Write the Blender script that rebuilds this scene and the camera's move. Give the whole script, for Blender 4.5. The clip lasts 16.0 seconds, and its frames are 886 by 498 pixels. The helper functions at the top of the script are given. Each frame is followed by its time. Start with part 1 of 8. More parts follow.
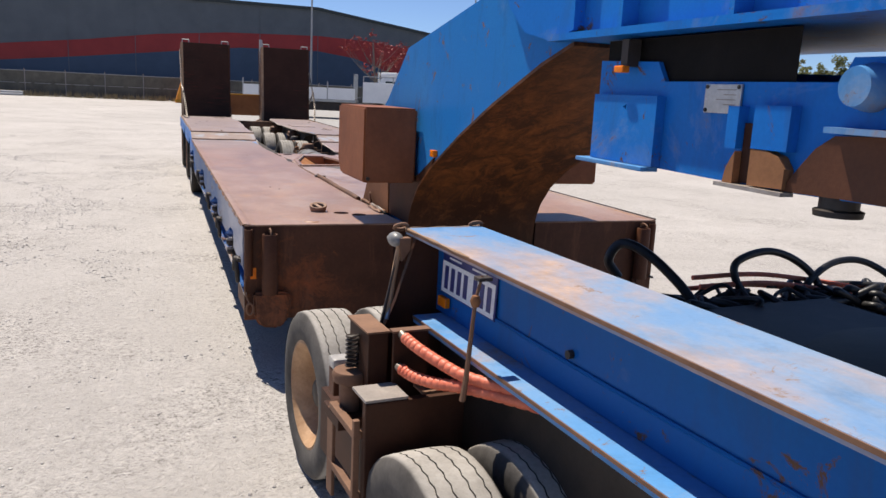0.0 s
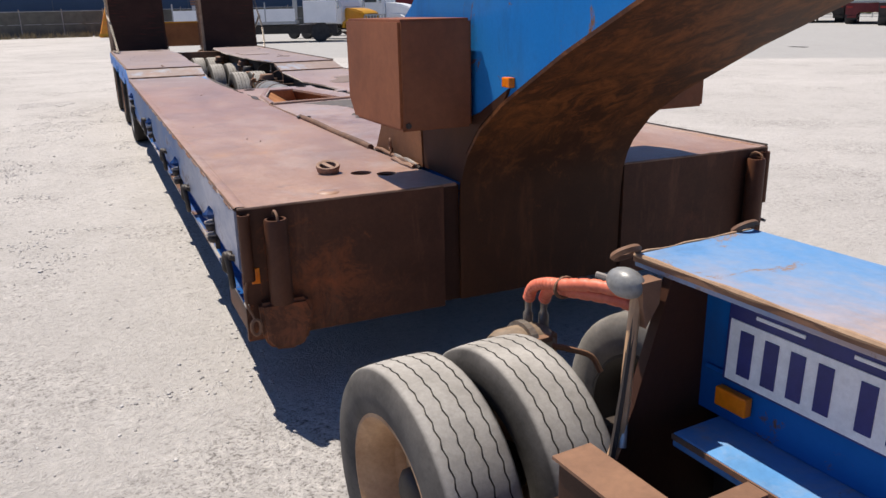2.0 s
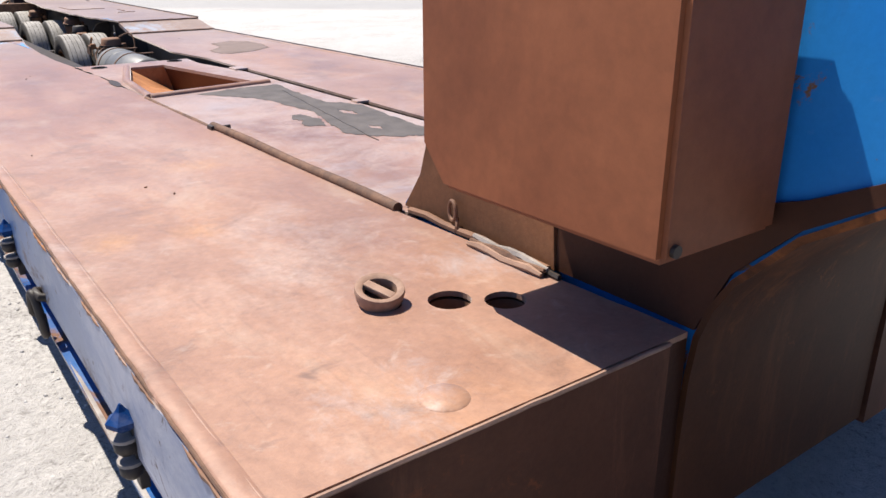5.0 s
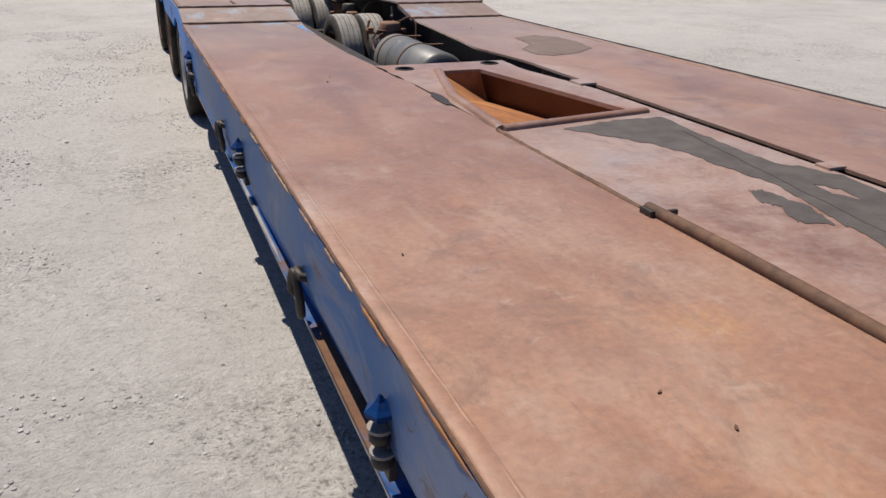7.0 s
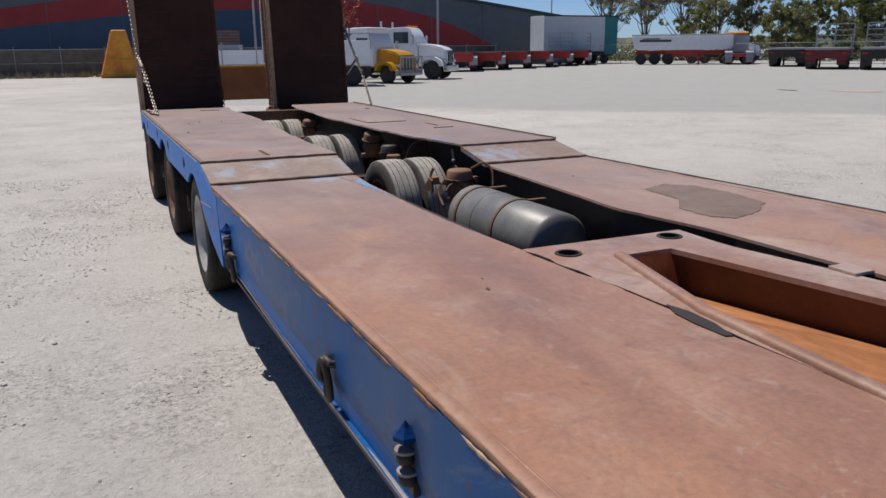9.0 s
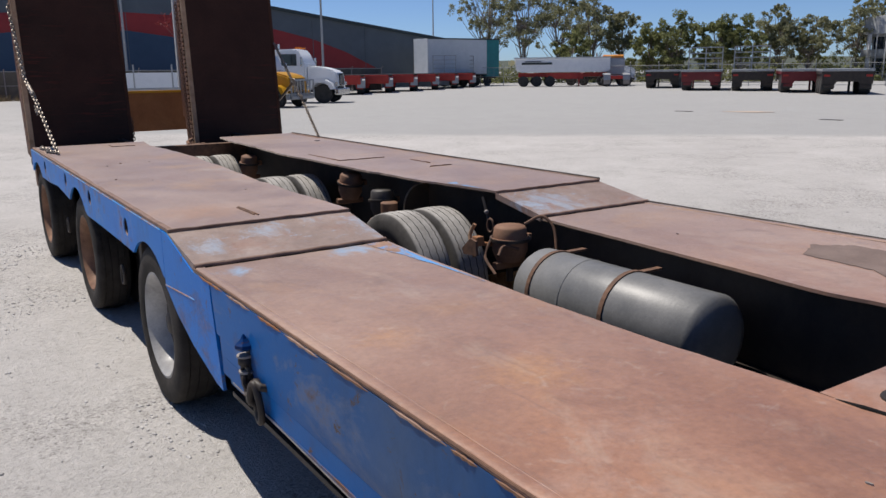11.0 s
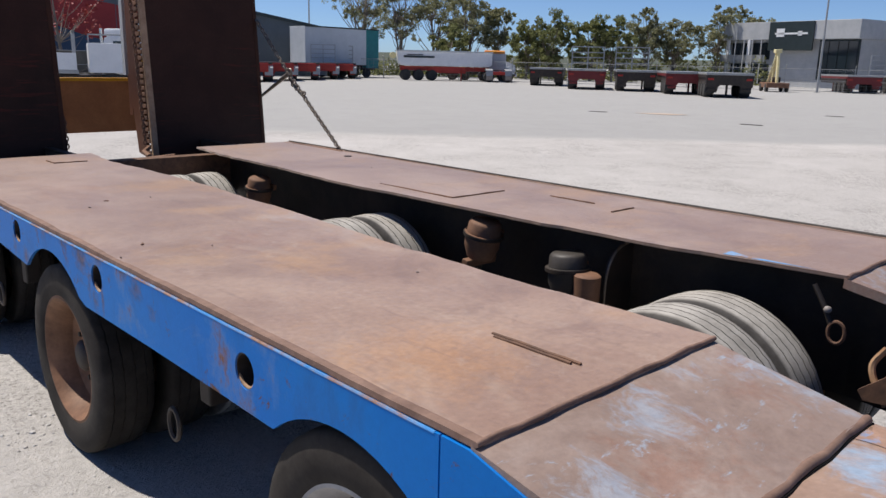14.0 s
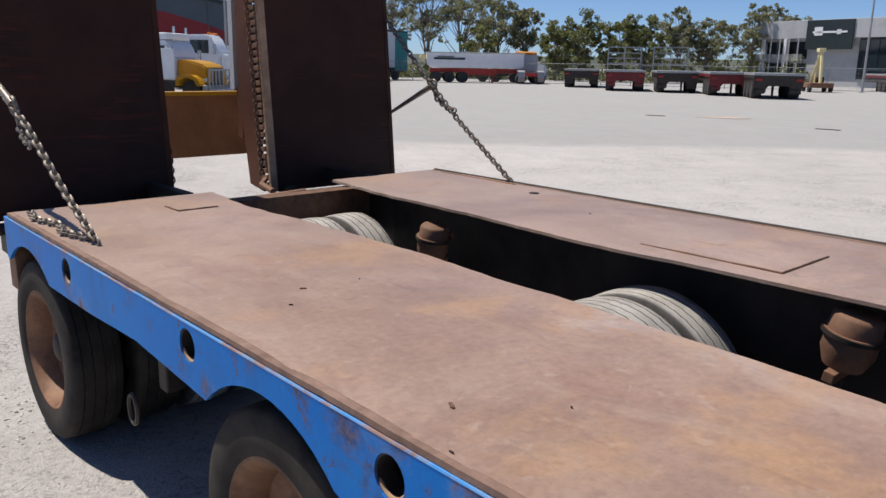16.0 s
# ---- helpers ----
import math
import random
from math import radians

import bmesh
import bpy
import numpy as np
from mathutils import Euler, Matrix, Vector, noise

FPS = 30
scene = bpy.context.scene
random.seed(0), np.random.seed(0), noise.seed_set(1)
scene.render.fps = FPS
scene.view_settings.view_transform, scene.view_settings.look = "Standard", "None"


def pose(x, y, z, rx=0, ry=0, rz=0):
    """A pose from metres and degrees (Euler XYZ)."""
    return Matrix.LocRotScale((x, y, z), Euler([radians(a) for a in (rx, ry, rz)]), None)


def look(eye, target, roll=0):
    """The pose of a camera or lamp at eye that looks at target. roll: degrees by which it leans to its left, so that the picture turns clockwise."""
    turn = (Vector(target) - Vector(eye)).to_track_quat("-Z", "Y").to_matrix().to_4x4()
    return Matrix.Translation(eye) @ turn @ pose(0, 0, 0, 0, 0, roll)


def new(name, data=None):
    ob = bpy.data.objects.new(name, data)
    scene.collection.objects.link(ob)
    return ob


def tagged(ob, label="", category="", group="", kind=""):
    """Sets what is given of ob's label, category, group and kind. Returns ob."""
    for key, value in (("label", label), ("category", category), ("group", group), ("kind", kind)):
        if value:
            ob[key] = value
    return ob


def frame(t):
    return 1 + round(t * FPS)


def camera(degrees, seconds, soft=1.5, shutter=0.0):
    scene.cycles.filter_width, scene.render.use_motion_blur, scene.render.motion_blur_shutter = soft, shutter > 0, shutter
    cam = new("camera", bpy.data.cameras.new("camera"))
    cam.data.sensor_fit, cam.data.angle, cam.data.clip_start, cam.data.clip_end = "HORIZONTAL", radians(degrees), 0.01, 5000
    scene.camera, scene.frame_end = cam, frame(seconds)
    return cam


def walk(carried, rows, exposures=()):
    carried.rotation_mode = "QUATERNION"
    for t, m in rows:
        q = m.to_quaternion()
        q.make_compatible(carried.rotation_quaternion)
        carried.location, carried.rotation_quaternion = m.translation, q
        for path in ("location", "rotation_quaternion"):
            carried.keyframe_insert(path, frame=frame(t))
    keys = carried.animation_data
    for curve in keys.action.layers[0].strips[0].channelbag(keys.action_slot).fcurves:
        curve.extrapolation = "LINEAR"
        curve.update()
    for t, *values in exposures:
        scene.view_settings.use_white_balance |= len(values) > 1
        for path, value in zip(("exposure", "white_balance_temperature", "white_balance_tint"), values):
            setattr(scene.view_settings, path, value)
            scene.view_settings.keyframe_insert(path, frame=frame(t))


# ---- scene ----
cam = camera(59.1, 16.0)
PATH = [
    (0, (-0.559, -4.806, 1.74), (0.131, -2.97, 1.35), 2.8),
    (0.5, (-0.506, -4.453, 1.72), (0.141, -2.625, 1.229), 1.8),
    (1, (-0.541, -4.065, 1.698), (0.038, -2.228, 1.158), -0.0),
    (1.5, (-0.625, -3.688, 1.717), (0.131, -1.925, 1.152), -1.0),
    (2, (-0.561, -3.255, 1.685), (0.221, -1.512, 1.093), -1.2),
    (2.5, (-0.543, -2.875, 1.676), (0.225, -1.133, 1.064), -0.8),
    (3, (-0.552, -2.432, 1.684), (0.357, -0.767, 1.049), -0.1),
    (3.2, (-0.535, -2.258, 1.671), (0.433, -0.635, 1.015), 0.6),
    (5.3, (-0.367, -0.693, 1.683), (0.738, 0.813, 0.968), -0.3),
    (5.5, (-0.367, -0.493, 1.673), (0.622, 1.092, 0.959), 1.0),
    (6, (-0.454, 0.001, 1.649), (0.411, 1.648, 0.915), 1.8),
    (6.5, (-0.472, 0.4, 1.641), (0.356, 2.05, 0.873), 2.1),
    (7, (-0.473, 0.833, 1.684), (0.22, 2.543, 0.912), 1.1),
    (7.5, (-0.587, 1.268, 1.682), (0.067, 3.022, 0.978), 1.0),
    (8, (-0.646, 1.695, 1.689), (0.067, 3.447, 1.04), -0.6),
    (8.5, (-0.64, 2.157, 1.706), (0.13, 3.913, 1.139), -1.1),
    (9, (-0.732, 2.618, 1.705), (0.082, 4.377, 1.209), -0.6),
    (9.2, (-0.751, 2.796, 1.705), (0.134, 4.525, 1.229), -0.7),
    (11.3, (-0.946, 4.649, 1.704), (0.157, 6.256, 1.259), -0.0),
    (11.5, (-0.941, 4.863, 1.712), (0.17, 6.461, 1.251), 1.0),
    (12, (-1.02, 5.349, 1.714), (0.14, 6.908, 1.243), 0.3),
    (12.5, (-1.04, 5.744, 1.703), (0.203, 7.238, 1.233), 0.5),
    (13, (-1.003, 6.221, 1.72), (0.257, 7.701, 1.247), 0.0),
    (13.5, (-1.036, 6.677, 1.724), (0.259, 8.127, 1.252), 0.5),
    (14, (-1.035, 7.127, 1.708), (0.317, 8.526, 1.245), 1.4),
    (14.5, (-0.99, 7.56, 1.725), (0.337, 8.983, 1.261), 0.4),
    (15, (-1.01, 8.038, 1.73), (0.303, 9.476, 1.275), -0.5),
    (15.5, (-0.997, 8.425, 1.714), (0.343, 9.839, 1.263), 0.5),
    (16, (-0.937, 8.893, 1.738), (0.38, 10.326, 1.277), 1.0),
]
EXPOSURES = [(0, 0.33, 7350, 11), (1, 0.24, 7200, 11), (2.5, 0.43, 7150, 11), (3.0, 0.56, 7150, 11), (5.4, 0.76, 6950, 10), (6.0, 0.42, 7100, 10), (6.5, 0.22, 7250, 10), (7.2, -0.04, 7250, 10), (9.0, -0.1, 6950, 10), (11.5, 0.03, 6850, 10), (12.5, 0.08, 6850, 10), (16.0, 0.14, 6950, 10)]
walk(cam, [(t, look(eye, target, roll)) for t, eye, target, roll in PATH], EXPOSURES)

# ---------------------------------------------------------------- light
SUN_DIR = Vector((-0.165, 0.42, 0.90)).normalized()
world = bpy.data.worlds.new("sky")
scene.world = world
world.use_nodes = True
wt = world.node_tree
sky = wt.nodes.new("ShaderNodeTexSky")
sky.sky_type = "NISHITA"
sky.sun_disc = False
sky.sun_elevation = math.asin(SUN_DIR.z)
sky.sun_rotation = math.atan2(SUN_DIR.x, SUN_DIR.y)
sky.air_density = 0.6
sky.dust_density = 0.3
sky.ozone_density = 1.6
wt.nodes["Background"].inputs["Strength"].default_value = 0.088
tint = wt.nodes.new("ShaderNodeMix")
tint.data_type = "RGBA"
tint.blend_type = "MULTIPLY"
tint.inputs[0].default_value = 1.0
tint.inputs[7].default_value = (0.72, 0.92, 1.24, 1)
wt.links.new(sky.outputs[0], tint.inputs[6])
wt.links.new(tint.outputs[2], wt.nodes["Background"].inputs["Color"])
sun = bpy.data.lights.new("sun", "SUN")
sun.energy = 5.0
sun.angle = radians(0.53)
sun.color = (1.0, 0.97, 0.93)
sun_ob = new("sun", sun)
sun_ob.matrix_world = look(SUN_DIR * 50, (0, 0, 0))

# ---------------------------------------------------------------- materials


def material(name, rough=0.6, metal=0.0, spec=0.5):
    m = bpy.data.materials.new(name)
    m.use_nodes = True
    b = m.node_tree.nodes["Principled BSDF"]
    b.inputs["Roughness"].default_value = rough
    b.inputs["Metallic"].default_value = metal
    b.inputs["Specular IOR Level"].default_value = spec
    return m, m.node_tree, b


def coords(nt, scale=(1, 1, 1), world_space=True):
    """Place coordinates in metres, stretched by scale."""
    if world_space:
        src = nt.nodes.new("ShaderNodeNewGeometry").outputs["Position"]
    else:
        src = nt.nodes.new("ShaderNodeTexCoord").outputs["Object"]
    mp = nt.nodes.new("ShaderNodeMapping")
    mp.inputs["Scale"].default_value = scale
    nt.links.new(src, mp.inputs["Vector"])
    return mp.outputs[0]


def noisy(nt, vec, scale, detail=6, rough=0.6, distort=0.0):
    n = nt.nodes.new("ShaderNodeTexNoise")
    n.inputs["Scale"].default_value = scale
    n.inputs["Detail"].default_value = detail
    n.inputs["Roughness"].default_value = rough
    n.inputs["Distortion"].default_value = distort
    nt.links.new(vec, n.inputs["Vector"])
    return n.outputs[0]


def ramp(nt, fac, stops):
    r = nt.nodes.new("ShaderNodeValToRGB")
    while len(r.color_ramp.elements) < len(stops):
        r.color_ramp.elements.new(0.5)
    for e, (p, c) in zip(r.color_ramp.elements, stops):
        e.position = p
        e.color = (*c, 1) if len(c) == 3 else c
    nt.links.new(fac, r.inputs[0])
    return r.outputs[0]


def grey(nt, fac, a, b):
    return ramp(nt, fac, [(a, (0, 0, 0)), (b, (1, 1, 1))])


def mixed(nt, fac, a, b, mode="MIX"):
    m = nt.nodes.new("ShaderNodeMix")
    m.data_type = "RGBA"
    m.blend_type = mode
    for sock, v in ((m.inputs[0], fac), (m.inputs[6], a), (m.inputs[7], b)):
        if isinstance(v, bpy.types.NodeSocket):
            nt.links.new(v, sock)
        elif isinstance(v, (int, float)):
            sock.default_value = v
        else:
            sock.default_value = (*v, 1)
    return m.outputs[2]


def times(nt, a, b):
    m = nt.nodes.new("ShaderNodeMath")
    m.operation = "MULTIPLY"
    for sock, v in ((m.inputs[0], a), (m.inputs[1], b)):
        if isinstance(v, bpy.types.NodeSocket):
            nt.links.new(v, sock)
        else:
            sock.default_value = v
    return m.outputs[0]


def bump(nt, bsdf, height, strength, dist=0.004):
    b = nt.nodes.new("ShaderNodeBump")
    b.inputs["Strength"].default_value = strength
    b.inputs["Distance"].default_value = dist
    nt.links.new(height, b.inputs["Height"])
    nt.links.new(b.outputs[0], bsdf.inputs["Normal"])


def set_color(nt, bsdf, sock):
    nt.links.new(sock, bsdf.inputs["Base Color"])


def worn_spot(nt, w, cx, cy, cz, r, sharp=0.75):
    """A mask for a ragged patch round one place."""
    dist = nt.nodes.new("ShaderNodeVectorMath")
    dist.operation = "DISTANCE"
    dist.inputs[1].default_value = (cx, cy, cz)
    nt.links.new(w, dist.inputs[0])
    wobble = nt.nodes.new("ShaderNodeMath")
    wobble.operation = "MULTIPLY_ADD"
    wobble.inputs[1].default_value = r * 4.2
    nt.links.new(noisy(nt, coords(nt, (1, 0.55, 1)), 9, 9, 0.78, 0.6), wobble.inputs[0])
    nt.links.new(dist.outputs["Value"], wobble.inputs[2])
    near = nt.nodes.new("ShaderNodeMapRange")
    near.inputs["From Min"].default_value = r * 2.75
    near.inputs["From Max"].default_value = r * (2.75 - sharp)
    nt.links.new(wobble.outputs[0], near.inputs["Value"])
    return near.outputs[0]


def make_deck(name="deck_rust", pale_amount=0.35, blue_amount=0.0, blue_col=(0.34, 0.40, 0.48)):
    """Trodden rusty plate: long streaks, orange and purplish patches, pale scuffs."""
    m, nt, b = material(name, 0.55, 0.0, 0.5)
    v = coords(nt, (1, 0.5, 1))
    w = coords(nt)
    broad = noisy(nt, v, 1.15, 6, 0.62, 0.3)
    base = ramp(nt, broad, [(0.33, (0.215, 0.112, 0.075)), (0.44, (0.28, 0.148, 0.097)), (0.55, (0.345, 0.192, 0.128)), (0.68, (0.42, 0.28, 0.206))])
    mid = noisy(nt, w, 2.1, 9, 0.74, 0.8)
    orange = grey(nt, noisy(nt, v, 1.5, 7, 0.66, 0.3), 0.52, 0.68)
    base = mixed(nt, times(nt, orange, 0.55), base, (0.44, 0.225, 0.115))
    purple = grey(nt, noisy(nt, w, 1.05, 7, 0.68, 0.3), 0.50, 0.66)
    base = mixed(nt, times(nt, purple, 0.20), base, (0.25, 0.155, 0.125))
    pale = grey(nt, noisy(nt, w, 1.25, 9, 0.74, 0.4), 0.53, 0.66)
    base = mixed(nt, times(nt, grey(nt, noisy(nt, w, 1.25, 9, 0.74, 0.4), 0.42, 0.6) if pale_amount > 0.9 else pale, pale_amount), base, (0.43, 0.325, 0.275) if pale_amount > 0.9 else (0.46, 0.38, 0.345))
    if blue_amount:
        blue = grey(nt, noisy(nt, w, 1.9, 8, 0.7, 0.4), 0.53, 0.64)
        base = mixed(nt, times(nt, blue, blue_amount), base, blue_col)
    stain = grey(nt, noisy(nt, w, 3.3, 9, 0.76, 0.8), 0.55, 0.68)
    base = mixed(nt, times(nt, stain, 0.5), base, (0.15, 0.088, 0.066))
    sep = nt.nodes.new("ShaderNodeSeparateXYZ")
    nt.links.new(w, sep.inputs[0])
    back = nt.nodes.new("ShaderNodeMapRange")
    back.inputs["From Min"].default_value = 5.4
    back.inputs["From Max"].default_value = 7.6
    nt.links.new(sep.outputs[1], back.inputs["Value"])
    # left half tinted darker and redder from y 0.9 to 2.8
    aft_tint = nt.nodes.new("ShaderNodeMapRange")
    aft_tint.inputs["From Min"].default_value = 0.9
    aft_tint.inputs["From Max"].default_value = 2.8
    nt.links.new(sep.outputs[1], aft_tint.inputs["Value"])
    left_half = nt.nodes.new("ShaderNodeMapRange")
    left_half.inputs["From Min"].default_value = 1.9
    left_half.inputs["From Max"].default_value = 1.3
    nt.links.new(sep.outputs[0], left_half.inputs["Value"])
    base = mixed(nt, times(nt, mixed(nt, left_half.outputs[0], (0, 0, 0), aft_tint.outputs[0]), 0.8), base, mixed(nt, 1.0, base, (0.89, 0.785, 0.745), "MULTIPLY"))
    tan = mixed(nt, grey(nt, noisy(nt, w, 1.0, 8, 0.66, 0.4), 0.38, 0.60), (0.246, 0.161, 0.120), (0.378, 0.269, 0.205))
    ochre = grey(nt, noisy(nt, w, 1.3, 7, 0.66, 0.3), 0.54, 0.66)
    tan = mixed(nt, times(nt, ochre, 0.7), tan, (0.42, 0.25, 0.12))
    base = mixed(nt, times(nt, back.outputs[0], 0.78), base, tan)
    for cx, cy, r in ((0.25, 8.48, 0.34), (0.40, 5.9, 0.22), (0.22, 6.4, 0.16), (0.10, 1.29, 0.12), (0.33, 1.25, 0.10), (0.62, 2.0, 0.16)):
        dist = nt.nodes.new("ShaderNodeVectorMath")
        dist.operation = "DISTANCE"
        dist.inputs[1].default_value = (cx, cy, 0.94)
        nt.links.new(w, dist.inputs[0])
        wobble = nt.nodes.new("ShaderNodeMath")
        wobble.operation = "MULTIPLY_ADD"
        wobble.inputs[1].default_value = r * 2.2
        nt.links.new(noisy(nt, w, 14, 9, 0.8, 0.7), wobble.inputs[0])
        nt.links.new(dist.outputs["Value"], wobble.inputs[2])
        near = nt.nodes.new("ShaderNodeMapRange")
        near.inputs["From Min"].default_value = r * 1.95
        near.inputs["From Max"].default_value = r * 1.25
        nt.links.new(wobble.outputs[0], near.inputs["Value"])
        base = mixed(nt, times(nt, near.outputs[0], 0.45), base, (0.47, 0.235, 0.085))
    for cx, cy, r in ((0.40, 0.75, 0.45), (0.30, 1.9, 0.4), (2.4, 1.2, 0.4)):
        base = mixed(nt, times(nt, worn_spot(nt, w, cx, cy, 0.93, r, 1.5), 0.5), base, (0.46, 0.345, 0.29))
    for cx, cy, r in ((0.36, 2.0, 0.26), (0.47, 2.38, 0.30), (0.60, 2.76, 0.30), (0.71, 3.2, 0.28), (0.79, 3.7, 0.25), (0.70, 1.5, 0.35), (0.16, 4.3, 0.4), (0.5, 5.6, 0.35), (2.2, 3.2, 0.4), (0.55, 9.9, 0.35), (0.35, 11.4, 0.4)):
        base = mixed(nt, times(nt, worn_spot(nt, w, cx, cy, 0.93, r, 1.3), 0.7), base, (0.235, 0.108, 0.066))
    for cx, cy, r in ((0.72, 7.58, 0.17), (0.86, 7.45, 0.12), (0.12, 7.5, 0.12), (2.05, 8.3, 0.12)):
        base = mixed(nt, times(nt, worn_spot(nt, w, cx, cy, 0.9, r), 0.75), base, (0.26, 0.40, 0.56))
    for cx, cy, r in ((0.86, 0.55, 0.22), (0.3, 0.1, 0.2), (0.96, 10.2, 0.24), (1.0, 9.8, 0.18)):
        base = mixed(nt, times(nt, worn_spot(nt, w, cx, cy, 0.93, r, 1.6), 0.6), base, (0.42, 0.44, 0.48))
    scratch = grey(nt, noisy(nt, coords(nt, (1, 0.06, 1)), 42, 3, 0.6), 0.62, 0.74)
    base = mixed(nt, times(nt, scratch, 0.3), base, (0.15, 0.09, 0.07))
    fine = noisy(nt, w, 48, 6, 0.72)
    base = mixed(nt, 0.5, base, ramp(nt, fine, [(0.3, (0.62, 0.60, 0.59)), (0.7, (1.24, 1.24, 1.22))]), "MULTIPLY")
    pits = grey(nt, noisy(nt, w, 17, 5, 0.66, 0.5), 0.60, 0.70)
    base = mixed(nt, times(nt, pits, 0.35), base, (0.16, 0.10, 0.08))
    chalks = grey(nt, noisy(nt, w, 11, 8, 0.76, 0.6), 0.58, 0.66)
    base = mixed(nt, times(nt, chalks, 0.3), base, (0.45, 0.36, 0.30))
    smear = grey(nt, noisy(nt, coords(nt, (1, 0.45, 1)), 3.4, 9, 0.72, 0.9), 0.55, 0.66)
    base = mixed(nt, times(nt, smear, 0.22), base, (0.47, 0.37, 0.285))
    grime = grey(nt, noisy(nt, coords(nt, (1, 0.7, 1)), 2.6, 8, 0.7, 1.1), 0.59, 0.66)
    base = mixed(nt, times(nt, grime, 0.38), base, (0.175, 0.105, 0.076))
    spots = grey(nt, noisy(nt, w, 7, 4, 0.6, 0.4), 0.70, 0.78)
    base = mixed(nt, times(nt, spots, 0.6), base, (0.11, 0.065, 0.05))
    set_color(nt, b, base)
    nt.links.new(ramp(nt, mid, [(0.3, (0.42, 0.42, 0.42)), (0.7, (0.66, 0.66, 0.66))]), b.inputs["Roughness"])
    bump(nt, b, mixed(nt, 0.5, fine, mid), 0.3, 0.006)
    b.inputs["Sheen Weight"].default_value = 0.52
    b.inputs["Sheen Roughness"].default_value = 0.34
    b.inputs["Sheen Tint"].default_value = (0.95, 0.90, 0.87, 1)
    return m


def make_slope():
    """Polished grey-brown steel with compact remains of blue paint."""
    m, nt, b = material("scuffed_slope_plate", 0.5, 0.0, 0.5)
    w = coords(nt)
    base = ramp(nt, noisy(nt, w, 2.4, 8, 0.7, 0.5), [(0.32, (0.20, 0.138, 0.11)), (0.5, (0.275, 0.20, 0.166)), (0.68, (0.36, 0.285, 0.25))])
    red = grey(nt, noisy(nt, w, 3.5, 7, 0.7, 0.4), 0.52, 0.64)
    base = mixed(nt, times(nt, red, 0.5), base, (0.25, 0.115, 0.07))
    streak = grey(nt, noisy(nt, coords(nt, (0.4, 1, 1)), 16, 8, 0.75, 0.6), 0.60, 0.66)
    base = mixed(nt, times(nt, streak, 0.55), base, (0.33, 0.43, 0.54))
    for cx, cy, r in ((0.46, 7.98, 0.15), (0.70, 8.04, 0.10), (0.92, 7.95, 0.13), (0.95, 7.78, 0.15), (0.12, 7.85, 0.14), (2.14, 7.86, 0.36), (2.06, 7.8, 0.14)):
        base = mixed(nt, times(nt, worn_spot(nt, w, cx, cy, 0.94, r, 0.55), 0.62), base, mixed(nt, noisy(nt, w, 18, 5), (0.20, 0.30, 0.44), (0.40, 0.42, 0.45)))
    fine = noisy(nt, w, 48, 6, 0.72)
    base = mixed(nt, 0.35, base, ramp(nt, fine, [(0.3, (0.62, 0.60, 0.59)), (0.7, (1.24, 1.24, 1.22))]), "MULTIPLY")
    set_color(nt, b, base)
    bump(nt, b, fine, 0.3, 0.005)
    return m


